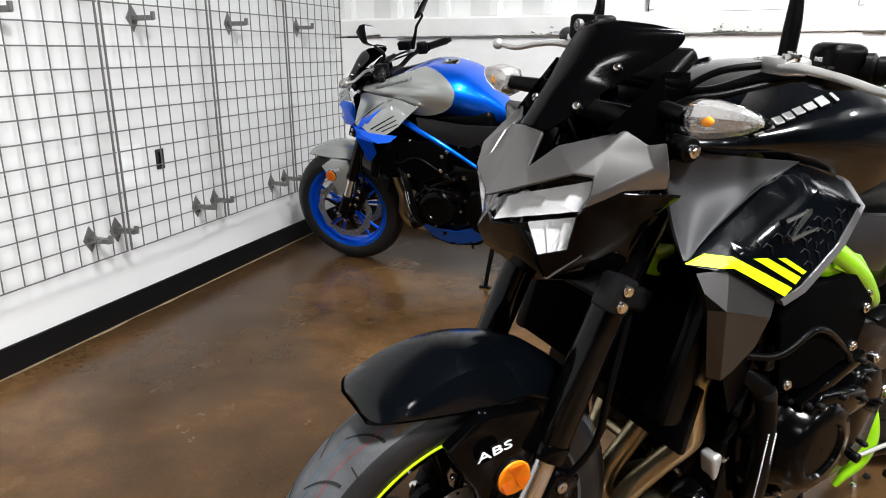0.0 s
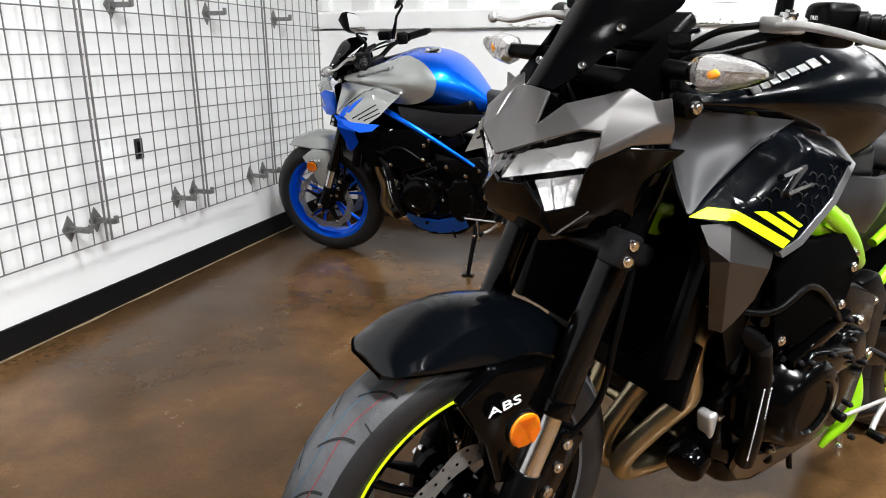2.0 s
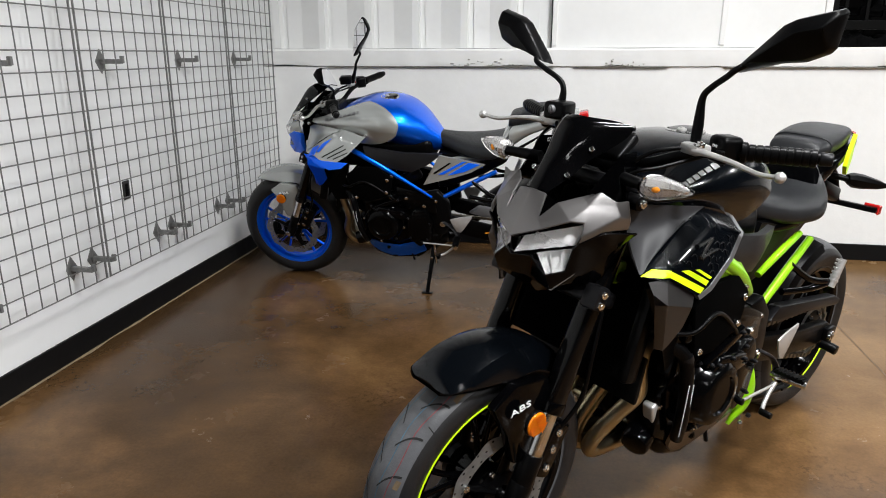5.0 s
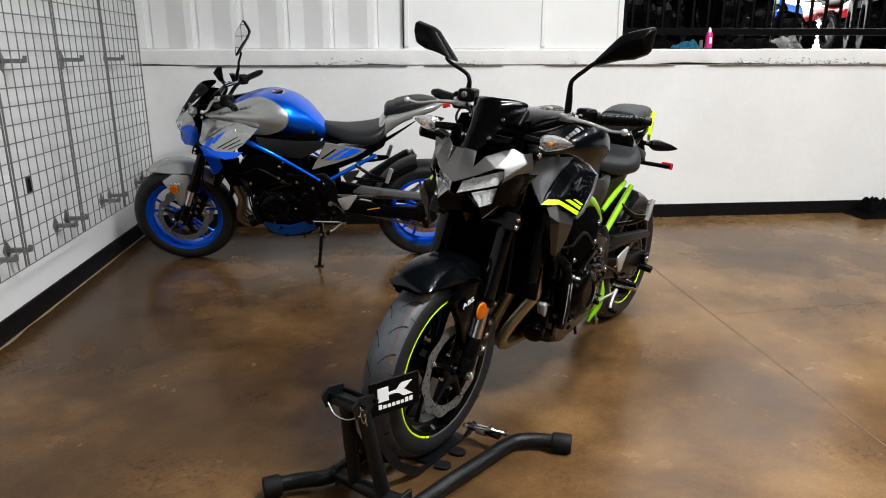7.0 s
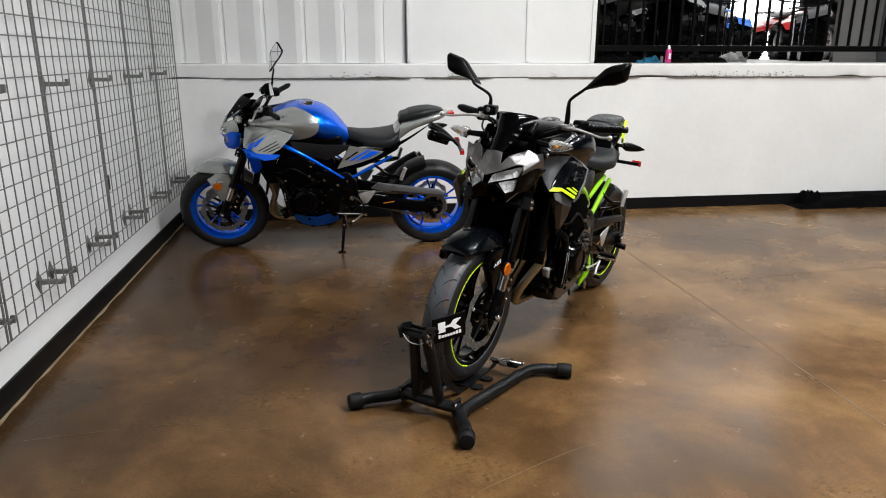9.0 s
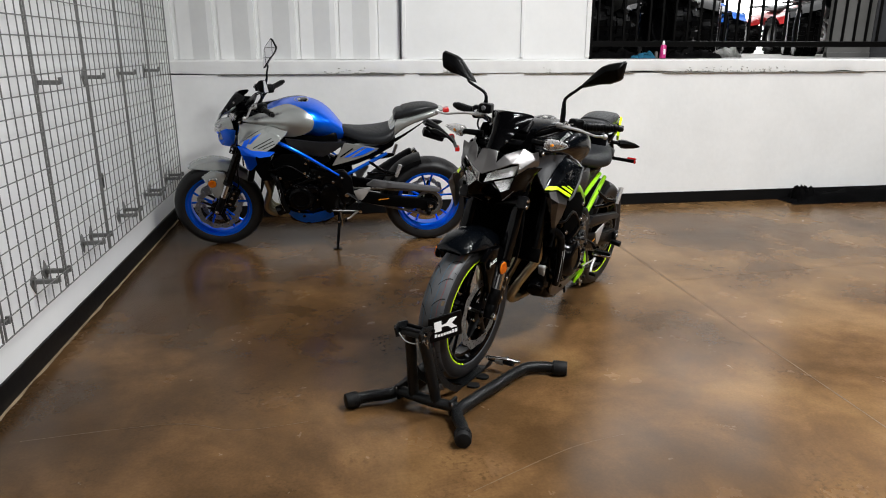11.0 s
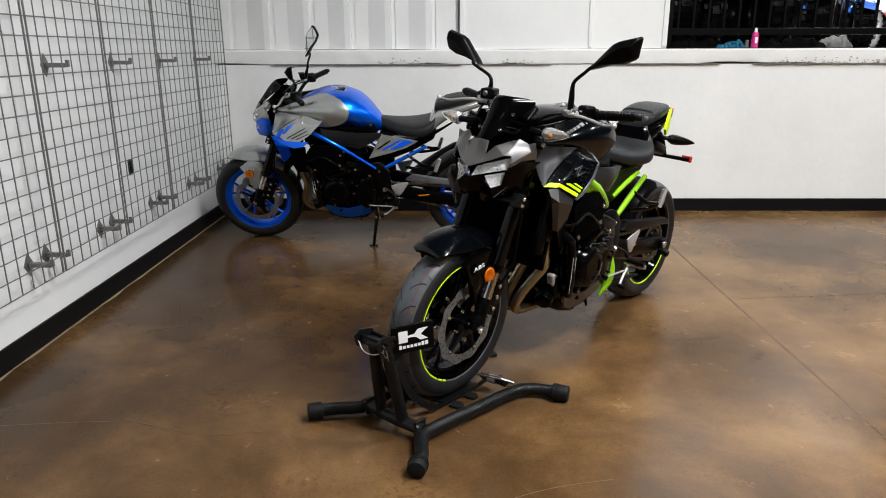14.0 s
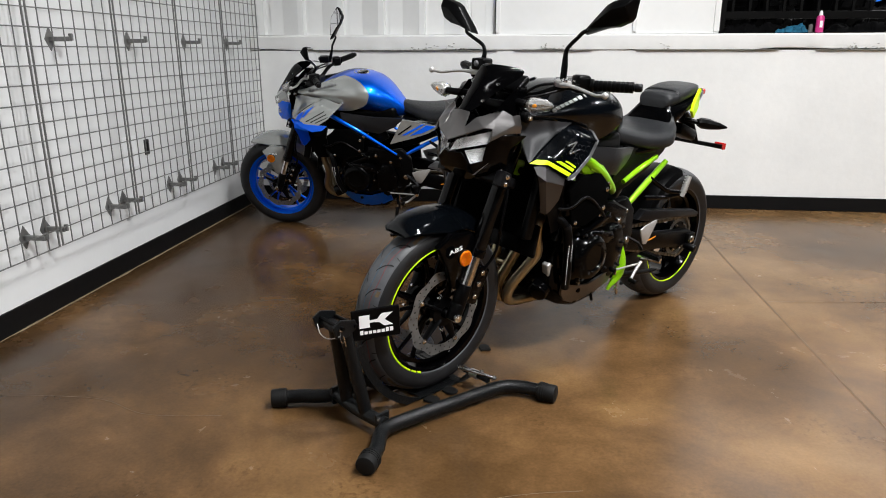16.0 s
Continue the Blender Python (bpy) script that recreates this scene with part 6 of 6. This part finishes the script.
SIDE_BLUE = [(M_BLUEDECAL, [(-0.868, 0.690), (-0.990, 0.757), (-1.010, 0.757), (-0.895, 0.690)]),
             (M_BLUEDECAL, [(-0.915, 0.685), (-1.020, 0.752), (-1.075, 0.742), (-1.000, 0.705)]),
             (M_BLACK, [(-0.842, 0.696), (-0.925, 0.752), (-0.933, 0.748), (-0.852, 0.692)])]
BLACK = dict(label="black naked motorcycle with lime green frame held in a wheel stand", tank=M_SPARK, cover=M_SPARK, cowl=M_GRAPHITE, chin=M_GLOSSBLACK, shroud=M_SPARK, winglet=M_GRAPHITE, duct=M_DUCT, edge=M_EDGE,
             wheel=M_GLOSSBLACK, rubber=M_RUBBERLIT, frame=M_LIME, spar=1.0, guard=M_SPARK, stay=M_GLOSSBLACK, belly=M_GRAPHITE, mirror_shift=((0, -0.026, 0.026), (0, 0, 0)), tail=M_GLOSSBLACK, side=M_BLACK, swing=M_BLACK, guard_rail=M_DARKGREY, emblem=M_EMBLEM, mark=True, stripe=True, marks=True,
             stripes=LIME_STRIPES, side_stripes=[], tail_patch=[(M_LIMEDECAL, [(-1.331, 0.897), (-1.344, 0.927), (-1.412, 0.986), (-1.424, 0.976), (-1.394, 0.934), (-1.420, 0.904), (-1.372, 0.865)])], kill=None, stand=(-1.12, 0.165, 0.235))
BLUEB = dict(label="blue and grey naked motorcycle leaning on its side stand", tank=M_BLUE, cover=M_SILVER, cowl=M_SILVER, chin=M_BLUE, shroud=M_SILVER, winglet=M_BLUE, duct=M_SILVER, edge=M_SILVER,
             wheel=M_BLUE, rubber=M_RUBBER, frame=M_BLUE, spar=0.68, guard=M_SILVER, stay=M_SILVER, belly=M_BLUE, mirror_shift=((-0.040, 0, -0.020), (-0.035, 0, 0.012)), tail=M_SILVER, side=M_SILVER, swing=M_BLACK, guard_rail=M_SATIN, emblem=M_SATIN, mark=False, stripe=False, marks=False,
             stripes=BLUE_STRIPES, side_stripes=SIDE_BLUE, tail_patch=[(M_BLACK, [(-1.03, 0.735), (-1.15, 0.775), (-1.30, 0.850), (-1.42, 0.915), (-1.32, 0.850), (-1.18, 0.765)])], fold_far=Matrix.Translation((-0.345, -0.268, 1.178)) @ Matrix.Rotation(radians(-112), 4, "Z") @ Matrix.Rotation(radians(9), 4, "Y") @ Matrix.Rotation(radians(-40), 4, "X") @ Matrix.Translation((0.345, 0.268, -1.178)), kill=True, stand=(-0.800, 0.262, 0.060))
black_bike = motorcycle(BLACK)
black_bike.matrix_basis = pose(-0.322, 0.894, 0.006, 0, 0, -130.9) @ pose(0, 0, 0, -4.5, -0.25, 0)
blue_bike = motorcycle(BLUEB)
blue_bike.matrix_basis = pose(-1.615, 3.175, 0.0, 0, 0, 178.5) @ pose(0, 0, 0, -12, 0, 0)


# ---- front wheel stand (x ahead, y left, z up from the floor) ----
def wheel_stand():
    e = thing("wheel_stand", "black powder-coated motorcycle wheel chock with a small sign", "wheel stand")
    for s in (-1, 1):
        leg = tube([(0.455, 0.243 * s, 0.031), (0.405, 0.212 * s, 0.031), (0.358, 0.165 * s, 0.032), (0.310, 0.142 * s, 0.033), (0.200, 0.150 * s, 0.033), (0.060, 0.168 * s, 0.033), (-0.095, 0.188 * s, 0.033), (-0.150, 0.206 * s, 0.033), (-0.190, 0.250 * s, 0.032), (-0.218, 0.315 * s, 0.031)], 0.0225, 16, 6)
        leg = part("leg", leg, M_HAMMER, e, smooth=60)
        for a, b in (((0.440, 0.234 * s, 0.031), (0.484, 0.262 * s, 0.031)), ((-0.210, 0.295 * s, 0.031), (-0.233, 0.352 * s, 0.031))):
            cap = rod(a, b, 0.0305, 20, 0.97, 0.005)
            d = (Vector(b) - Vector(a)).normalized()
            for k in range(3):
                q = Vector(a) + d * (0.006 + 0.008 * k)
                add_rod(cap, q, q + d * 0.004, 0.0318, 20)
            part("rubber_foot", cap, M_STANDRUBBER, leg, smooth=40)
        part("cross_plate", box((0.05, 0.012, 0.06), (0.315, 0.118 * s, 0.045), 0.003), M_HAMMER, leg)
        bolt(leg, (0.330, 0.126 * s, 0.058), (0.2, s, 0.3), 0.008)
    part("cross_bar", tube([(0.318, -0.140, 0.045), (0.330, 0, 0.046), (0.318, 0.140, 0.045)], 0.021, 14, 4), M_HAMMER, e, smooth=60)
    for y0, y1 in ((-0.052, -0.034), (0.052, 0.024)):
        part("upright", tube([(0.326, y0, 0.045), (0.372, y1, 0.335)], 0.0205, 14, 1), M_HAMMER, e, smooth=60)
    head = part("clamp_head", box((0.050, 0.095, 0.024), (0.388, -0.002, 0.340), 0.005, (0, -12, 0)), M_HAMMER, e, smooth=40)
    for y in (-0.060, 0.048):
        part("clamp_plate", slab([(0.420, 0.322), (0.432, 0.362), (0.405, 0.378), (0.352, 0.366), (0.345, 0.340), (0.380, 0.320)], y - 0.004, y + 0.004, 0.0015), M_HAMMER, head)
        bolt(head, (0.405, y + math.copysign(0.006, y), 0.352), (0, math.copysign(1, y), 0), 0.008)
    part("clamp_pin", rod((0.405, -0.078, 0.356), (0.405, 0.066, 0.356), 0.006, 12), M_BLACK, head, smooth=50)
    part("clamp_pin", rod((0.352, -0.072, 0.348), (0.352, 0.060, 0.348), 0.007, 12), M_BLACK, head, smooth=50)
    pin = tube([(0.408, 0.052, 0.340), (0.412, 0.058, 0.326), (0.408, 0.064, 0.312), (0.402, 0.066, 0.322), (0.405, 0.063, 0.335), (0.398, 0.060, 0.318), (0.396, 0.062, 0.298)], 0.0016, 6, 5)
    part("hairpin_clip", pin, M_CHROME, e, "bent wire hairpin clip", smooth=60)
    part("retaining_cord", tube([(0.424, -0.045, 0.345), (0.436, -0.010, 0.326), (0.432, 0.030, 0.322), (0.410, 0.056, 0.332)], 0.0016, 6, 5), M_CASE, e, smooth=60)
    # the sign plate: white block mark and a bar of small lettering on black
    sign = part("sign_plate", box((0.150, 0.008, 0.098), (0, 0, 0), 0.004), M_BLACK, e, "black sign plate with a white block mark")
    sm = pose(0.290, 0.068, 0.346, 0, 0, -22.5) @ pose(0, 0, 0, 0, 1.5, 0)
    sign.matrix_basis = sm
    mark = slab([(0.052, 0.030), (0.020, 0.030), (0.020, 0.012), (-0.004, 0.014), (-0.014, 0.026), (-0.020, 0.030), (-0.052, 0.030), (-0.026, 0.010), (-0.052, -0.010), (-0.024, -0.010), (-0.010, 0.002), (0.004, 0.005), (0.020, 0.005), (0.020, -0.010), (0.052, -0.010)], 0.004, 0.0052, 0.0)
    part("white_mark", mark, M_WHITEINK, sign)
    bars = bmesh.new()
    for k in range(8):
        add_box(bars, (0.0098, 0.0012, 0.013 if k in (0, 6, 7) else 0.0095), pose(0.046 - 0.0132 * k, 0.0046, -0.026 + (0.0018 if k in (0, 6, 7) else 0)))
    part("white_bar", bars, M_WHITEINK, sign)
    # cradle under the tyre
    for s in (-1, 1):
        rows = []
        for k in range(15):
            a = radians(-172 + 112 * k / 14)
            rows.append([((0.318 + d) * math.cos(a) * -1 + 0.0, y, 0.315 + (0.318 + d) * math.sin(a)) for d, y in ((0, 0.052 * s), (0.026, 0.052 * s), (0.026, 0.060 * s), (0, 0.060 * s))])
        rows = [r for r in rows if min(q[2] for q in r) > -0.06]
        for r in rows:
            for i, q in enumerate(r):
                r[i] = (q[0], q[1] - 0.022, max(q[2], 0.004 + 0.001 * i))
        part("cradle_side", loft(rows, 1), M_HAMMER, e, smooth=40)
    part("cradle_base", box((0.20, 0.115, 0.008), (-0.01, -0.022, 0.0065), 0.002), M_HAMMER, e)
    for f, l, tn in ((0.066, 0.062, 20), (-0.022, 0.058, 10), (-0.360, -0.105, -30), (0.066, -0.102, -20), (-0.022, -0.100, -10)):
        tab = slab([(-0.020, -0.020), (0.020, -0.020), (0.022, 0.012), (0.014, 0.026), (0, 0.030), (-0.014, 0.026), (-0.022, 0.012)], 0, 0.010, 0.003, "xy")
        tab.transform(pose(f, l, 0.001, 0, 0, tn if l > 0 else 180 + tn))
        part("floor_tab", tab, M_STANDRUBBER, e)
    link = part("pivot_link", tube([(-0.105, 0.045, 0.055), (-0.100, 0.165, 0.058)], 0.011, 12, 1), M_HAMMER, e, smooth=50)
    part("link_collar", rod((-0.103, 0.082, 0.056), (-0.102, 0.118, 0.057), 0.016, 14, 1, 0.002), M_CASE, link, smooth=50)
    part("link_rod", tube([(-0.070, 0.060, 0.075), (-0.085, 0.125, 0.078), (-0.120, 0.180, 0.062)], 0.0065, 10, 3), M_CHROME, link, smooth=50)
    for q in ((-0.068, 0.058, 0.078), (-0.10, 0.135, 0.078), (-0.118, 0.178, 0.066)):
        bolt(link, q, (0, 0.5, 1), 0.008)
    return e


M_STANDRUBBER = material("black_rubber_foot", (0.006, 0.006, 0.006), 0.6, mottle=0.3, scale=30, spec=0.2)
stand = wheel_stand()
stand.matrix_basis = pose(-0.294, 0.870, 0.0, 0, 0, -130.9)


# ---- floor joints ----
def joint(points, width, seed):
    rnd = random.Random(seed)
    bm = bmesh.new()
    path = smooth_path([(x, y, 0.0008) for x, y in points], 30)
    rows = []
    for i, q in enumerate(path):
        d = (path[min(i + 1, len(path) - 1)] - path[max(i - 1, 0)]).normalized()
        n = Vector((-d.y, d.x, 0))
        w = width * rnd.uniform(0.55, 1.1)
        rows.append((bm.verts.new(q + n * w), bm.verts.new(q - n * w)))
    for a, b in zip(rows, rows[1:]):
        bm.faces.new((a[0], b[0], b[1], a[1]))
    return flip_out(bm)


part("joint_line", joint([(1.15, 3.6), (1.135, 2.4), (1.145, 0.3), (1.15, -3.0)], 0.0045, 1), M_SEAM, floor)
part("crack_line", joint([(-1.95, 0.62), (-1.45, 0.66), (-1.2, 0.58), (-0.95, 0.60)], 0.0016, 2), M_SEAM, floor)
part("crack_line", joint([(-0.42, 0.10), (-0.05, 0.28), (0.18, 0.34)], 0.0012, 3), M_SEAM, floor)
part("crack_line", joint([(1.15, 1.9), (2.4, 2.02), (4.2, 2.1)], 0.003, 4), M_SEAM, floor)

# ---- the raised showroom behind the railing ----
M_DECK = material("grey_deck_floor", (0.34, 0.33, 0.31), 0.5, mottle=0.3, scale=4, bump=0.2)
# the showroom's deep shade is put into this near-black wall colour
M_SHADEWALL = material("shade_black_showroom_wall", (0.010, 0.010, 0.011), 0.8, spec=0.1, mottle=0.3, scale=2)
M_BOARD = material("grey_board", (0.13, 0.128, 0.122), 0.6, mottle=0.12, scale=6)
M_REDPAINT = material("red_body_plastic", (0.42, 0.012, 0.012), 0.3, 0, 0.4)
M_BLUEPLASTIC = material("blue_body_plastic", (0.01, 0.12, 0.55), 0.3, 0, 0.4)
tagged(part("deck", box((12, 7.6, 0.2), (6.2, NORTH + 0.25 + 3.8, SILL - 0.1)), M_DECK), "grey raised showroom floor", "floor", kind="structure")
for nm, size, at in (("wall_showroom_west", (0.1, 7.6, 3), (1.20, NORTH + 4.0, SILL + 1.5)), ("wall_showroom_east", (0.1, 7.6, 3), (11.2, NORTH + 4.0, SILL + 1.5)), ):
    tagged(part(nm, box(size, at), M_SHADEWALL), "showroom wall coloured near black for deep shade", "wall", kind="structure")
tagged(part("ceiling_showroom", box((10.2, 7.7, 0.1), (6.2, NORTH + 4.0, 4.25)), M_SHOWCEIL), "pale showroom ceiling", "ceiling", kind="structure")
# far wall with a wide glazed door of daylight
WX0, WX1 = 6.65, 8.15
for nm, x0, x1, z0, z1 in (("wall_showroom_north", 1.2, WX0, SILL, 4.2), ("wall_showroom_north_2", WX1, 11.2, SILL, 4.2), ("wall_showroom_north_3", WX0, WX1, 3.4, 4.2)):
    tagged(part(nm, box((x1 - x0, 0.1, z1 - z0), ((x0 + x1) / 2, 11.2, (z0 + z1) / 2)), M_SHADEWALL), "showroom wall coloured near black for deep shade", "wall", kind="structure")
M_SKY = bpy.data.materials.new("overexposed_daylight")
M_SKY.use_nodes = True
M_SKY.node_tree.nodes["Principled BSDF"].inputs["Emission Color"].default_value = (1, 1, 1, 1)
M_SKY.node_tree.nodes["Principled BSDF"].inputs["Emission Strength"].default_value = 3.5
tagged(part("backdrop_daylight", box((WX1 - WX0 + 1.6, 0.05, 2.6), ((WX0 + WX1) / 2, 11.8, SILL + 1.1)), M_SKY), "bright daylight outside the showroom door", "daylight", kind="structure")
board = thing("partition_board", "tall grey partition board standing behind the railing", "partition")
part("board", box((0.46, 0.04, 1.9), (4.13, 4.50, SILL + 0.965), 0.004), M_BOARD, board)
part("bottom_rail", box((0.46, 0.06, 0.05), (4.13, 4.50, SILL + 0.03), 0.004), M_BOARD, board)
M_DARKBOARD = material("charcoal_board", (0.035, 0.036, 0.040), 0.6, mottle=0.12, scale=6)
board = thing("partition_board", "tall charcoal partition board standing behind the railing", "partition")
part("board", box((1.50, 0.04, 1.9), (5.13, 4.52, SILL + 0.965), 0.004), M_DARKBOARD, board)
part("bottom_rail", box((1.50, 0.06, 0.05), (5.13, 4.52, SILL + 0.03), 0.004), M_DARKBOARD, board)


railing = thing("railing", "black steel railing with square balusters above the ledge", "railing")
RAIL_Y = 4.05
part("bottom_rail", box((6.4, 0.040, 0.050), (OPEN_X + 3.2, RAIL_Y, 1.372), 0.004), M_RAIL, railing)
part("top_rail", box((6.4, 0.050, 0.050), (OPEN_X + 3.2, RAIL_Y, 2.330), 0.006), M_RAIL, railing)
for k in range(3):
    part("post", box((0.050, 0.050, 1.06), (OPEN_X + 0.035 + 3.1 * k, RAIL_Y + 0.002, SILL + 0.53), 0.004), M_RAIL, railing)
baluster = None
for k in range(52):
    x = 1.415 + 0.1145 * k
    if baluster is None:
        baluster = part("baluster", box((0.019, 0.019, 0.91), (0, 0, 0), 0.002), M_RAIL, railing)
        baluster.location = (x, RAIL_Y, 1.850)
    else:
        o = new("baluster", baluster.data)
        o.parent, o.location = railing, (x, RAIL_Y, 1.850)


def quad_bike(label, body, m, lamp=False):
    """A utility quad: four knobbly tyres, moulded body, racks, bars and seat."""
    e = thing("quad_bike", label, "quad bike", "quad bikes in the showroom")
    for x in (-0.62, 0.62):
        for s in (-1, 1):
            w = lathe([(-0.11, 0.16), (-0.125, 0.20), (-0.12, 0.285), (-0.09, 0.305), (0.09, 0.305), (0.12, 0.285), (0.125, 0.20), (0.11, 0.16)], 40, pose(x, 0.43 * s, 0.305))
            w = part("tyre", w, M_BLACK, e, smooth=45)
            knob = bmesh.new()
            for k in range(22):
                a = 2 * math.pi * k / 22
                for y, o in ((-0.085, 0.0), (0.0, 0.14), (0.085, 0.0)):
                    add_box(knob, (0.05, 0.07, 0.022), pose(x, 0.43 * s + y, 0.305) @ pose(0, 0, 0, 0, -math.degrees(a + o), 0) @ pose(0.308, 0, 0, 0, 90, 0))
            part("tread_block", knob, M_BLACK, w)
            part("wheel_rim", lathe([(-0.06, 0.04), (-0.06, 0.155), (-0.09, 0.165), (0.09, 0.165), (0.06, 0.155), (0.06, 0.04)], 32, pose(x, 0.43 * s, 0.305)), M_CASE if lamp else M_DARKGREY, w, smooth=40)
            part("mudguard", loft([[(x + q * 0.36, s * (0.34 + 0.20 * t), 0.66 - 0.13 * abs(q) ** 2.2 - 0.05 * t) for t in (0, 0.35, 0.7, 1.0)] for q in (-1, -0.6, -0.2, 0.2, 0.6, 1)], 3, False, False), body, e, smooth=50)
    part("body", loft([oval(0.95, 0.62, 0.16, 0.06, 0.10), oval(0.75, 0.66, 0.30, 0.12, 0.16), oval(0.35, 0.68, 0.22, 0.14, 0.22), oval(-0.1, 0.62, 0.18, 0.10, 0.25), oval(-0.55, 0.66, 0.24, 0.10, 0.2), oval(-0.95, 0.66, 0.26, 0.08, 0.1)], 4), body, e, smooth=50)
    part("seat", loft([oval(0.15, 0.80, 0.12, 0.05, 0.06), oval(-0.2, 0.79, 0.16, 0.06, 0.06), oval(-0.65, 0.82, 0.17, 0.06, 0.06)], 4), M_VINYL, e, smooth=50)
    for x in (0.68, -0.78):
        rack = bmesh.new()
        for k in range(5):
            add_rod(rack, (x - 0.22, -0.30 + 0.15 * k, 0.86), (x + 0.22, -0.30 + 0.15 * k, 0.86), 0.010, 8)
        for q in (-0.22, 0.22):
            add_rod(rack, (x + q, -0.32, 0.86), (x + q, 0.32, 0.86), 0.012, 8)
            add_rod(rack, (x + q, 0.0, 0.70), (x + q, 0.0, 0.86), 0.010, 8)
        part("rack", rack, M_RAIL, e)
    part("handlebar", tube([(0.10, -0.36, 1.02), (0.20, -0.15, 0.98), (0.22, 0.15, 0.98), (0.10, 0.36, 1.02)], 0.014, 8, 5), M_BLACK, e, smooth=50)
    part("bumper", tube([(0.98, -0.26, 0.42), (1.05, -0.20, 0.60), (1.05, 0.20, 0.60), (0.98, 0.26, 0.42)], 0.016, 8, 5), M_RAIL, e, smooth=50)
    for s in (-1, 1):
        part("headlight", rod((0.93, 0.17 * s, 0.66), (0.99, 0.17 * s, 0.66), 0.055, 20, 0.9, 0.006), M_LAMPBODY if lamp else M_SATINLENS, e, smooth=40)
    e.matrix_basis = m
    return e


quad_bike("black utility quad bike in the shaded showroom", M_BLACK, pose(1.88, 5.30, SILL, 0, 0, -84))
quad_bike("black utility quad bike parked behind the railing", M_BLACK, pose(3.46, 6.80, SILL, 0, 0, -121))
quad_bike("red utility quad bike facing the railing in daylight", M_REDPAINT, pose(7.35, 10.2, SILL, 0, 0, -100), True)
quad_bike("dark quad bike beside the grey partition board", M_BLACK, pose(5.62, 6.60, SILL, 0, 0, -119))
quad_bike("blue quad bike at the far end of the showroom", M_BLUEPLASTIC, pose(5.22, 9.4, SILL, 0, 0, -110), True)


# ---- clutter on the ledge ----
def crumple(length, depth, height, seed, nx=36, ny=12, droop=0.0):
    """A heap of folded cloth."""
    bm = bmesh.new()
    grid = []
    for i in range(nx + 1):
        row = []
        for j in range(ny + 1):
            u, v = i / nx, j / ny
            env = max(0.0, 1 - (2 * u - 1) ** 6) * max(0.0, 1 - (2 * v - 1) ** 4)
            f = 0.55 + 0.45 * noise.noise((u * length * 14, v * depth * 16, seed)) + 0.3 * abs(noise.noise((u * length * 34, v * depth * 30, seed + 4)))
            edge = 0.02 * noise.noise((u * 9, v * 9, seed + 8))
            row.append(bm.verts.new(((u - 0.5) * length + edge, (v - 0.5) * depth + edge, height * env * max(0.12, f) + 0.004 * (env > 0))))
        grid.append(row)
    for i in range(nx):
        for j in range(ny):
            bm.faces.new((grid[i][j], grid[i + 1][j], grid[i + 1][j + 1], grid[i][j + 1]))
    base = [v for v in bm.verts]
    bmesh.ops.solidify(bm, geom=bm.faces[:], thickness=0.003)
    return flip_out(bm)


def heap(name, label, cat, mat, at, size, seed, turn=0):
    o = tagged(part(name, crumple(*size, seed), mat, smooth=60), label, cat)
    o.matrix_basis = pose(*at, 0, 0, turn)
    return o


TOP = SILL + 0.006
heap("black_jacket", "crumpled black jacket lying on the white ledge", "jacket", M_CLOTH, (1.575, 4.085, TOP), (0.44, 0.16, 0.085), 3.1)
heap("blue_rag", "teal blue rag draped on the white ledge", "rag", M_BLUECLOTH, (1.815, 4.020, TOP), (0.20, 0.09, 0.062), 7.7, -6)
heap("black_bag", "soft black bag lying on the white ledge", "bag", M_CLOTH, (2.310, 4.095, TOP), (0.52, 0.15, 0.075), 12.4)
heap("pale_cloth", "pale grey cloth bundle on the showroom floor", "cloth", M_SHOWCEIL, (2.75, 4.30, TOP), (0.24, 0.18, 0.11), 21.0)
can = thing("spray_can", "pink spray can with a white nozzle on the ledge", "spray can")
part("can_body", lathe([(0, 0.0001), (0, 0.024), (0.003, 0.026), (0.100, 0.026), (0.110, 0.022), (0.113, 0.014), (0.113, 0.0001)], 24, pose(0, 0, 0, 90, 0, 0)), M_PINK, can, smooth=40)
part("nozzle", lathe([(0.112, 0.0001), (0.112, 0.013), (0.132, 0.011), (0.145, 0.006), (0.146, 0.0001)], 20, pose(0, 0, 0, 90, 0, 0)), M_WHITEINK, can, "white spray nozzle", smooth=40)
part("can_print", box((0.020, 0.0015, 0.045), (0, -0.0262, 0.055), 0.0005), M_WHITEINK, can, "white printed panel")
can.matrix_basis = pose(2.005, 4.03, TOP)
tube_small = thing("small_bottle", "small pale bottle beside the spray can", "bottle")
part("bottle_body", lathe([(0, 0.0001), (0, 0.014), (0.05, 0.014), (0.058, 0.006), (0.058, 0.0001)], 18, pose(0, 0, 0, 90, 0, 0)), M_BOARD, tube_small, smooth=40)
tube_small.matrix_basis = pose(1.955, 4.05, TOP)
heap("black_tarp", "folded black tarpaulin lying along the baseboard", "tarpaulin", M_CLOTH, (4.70, 3.800, 0.001), (3.0, 0.24, 0.150), 31.0)
tip = tagged(part("black_sack", crumple(0.20, 0.18, 0.20, 44.0, 20, 12), M_CLOTH, smooth=60), "bunched end of a black plastic sack against the wall", "sack")
tip.matrix_basis = pose(3.37, 3.815, 0.001)
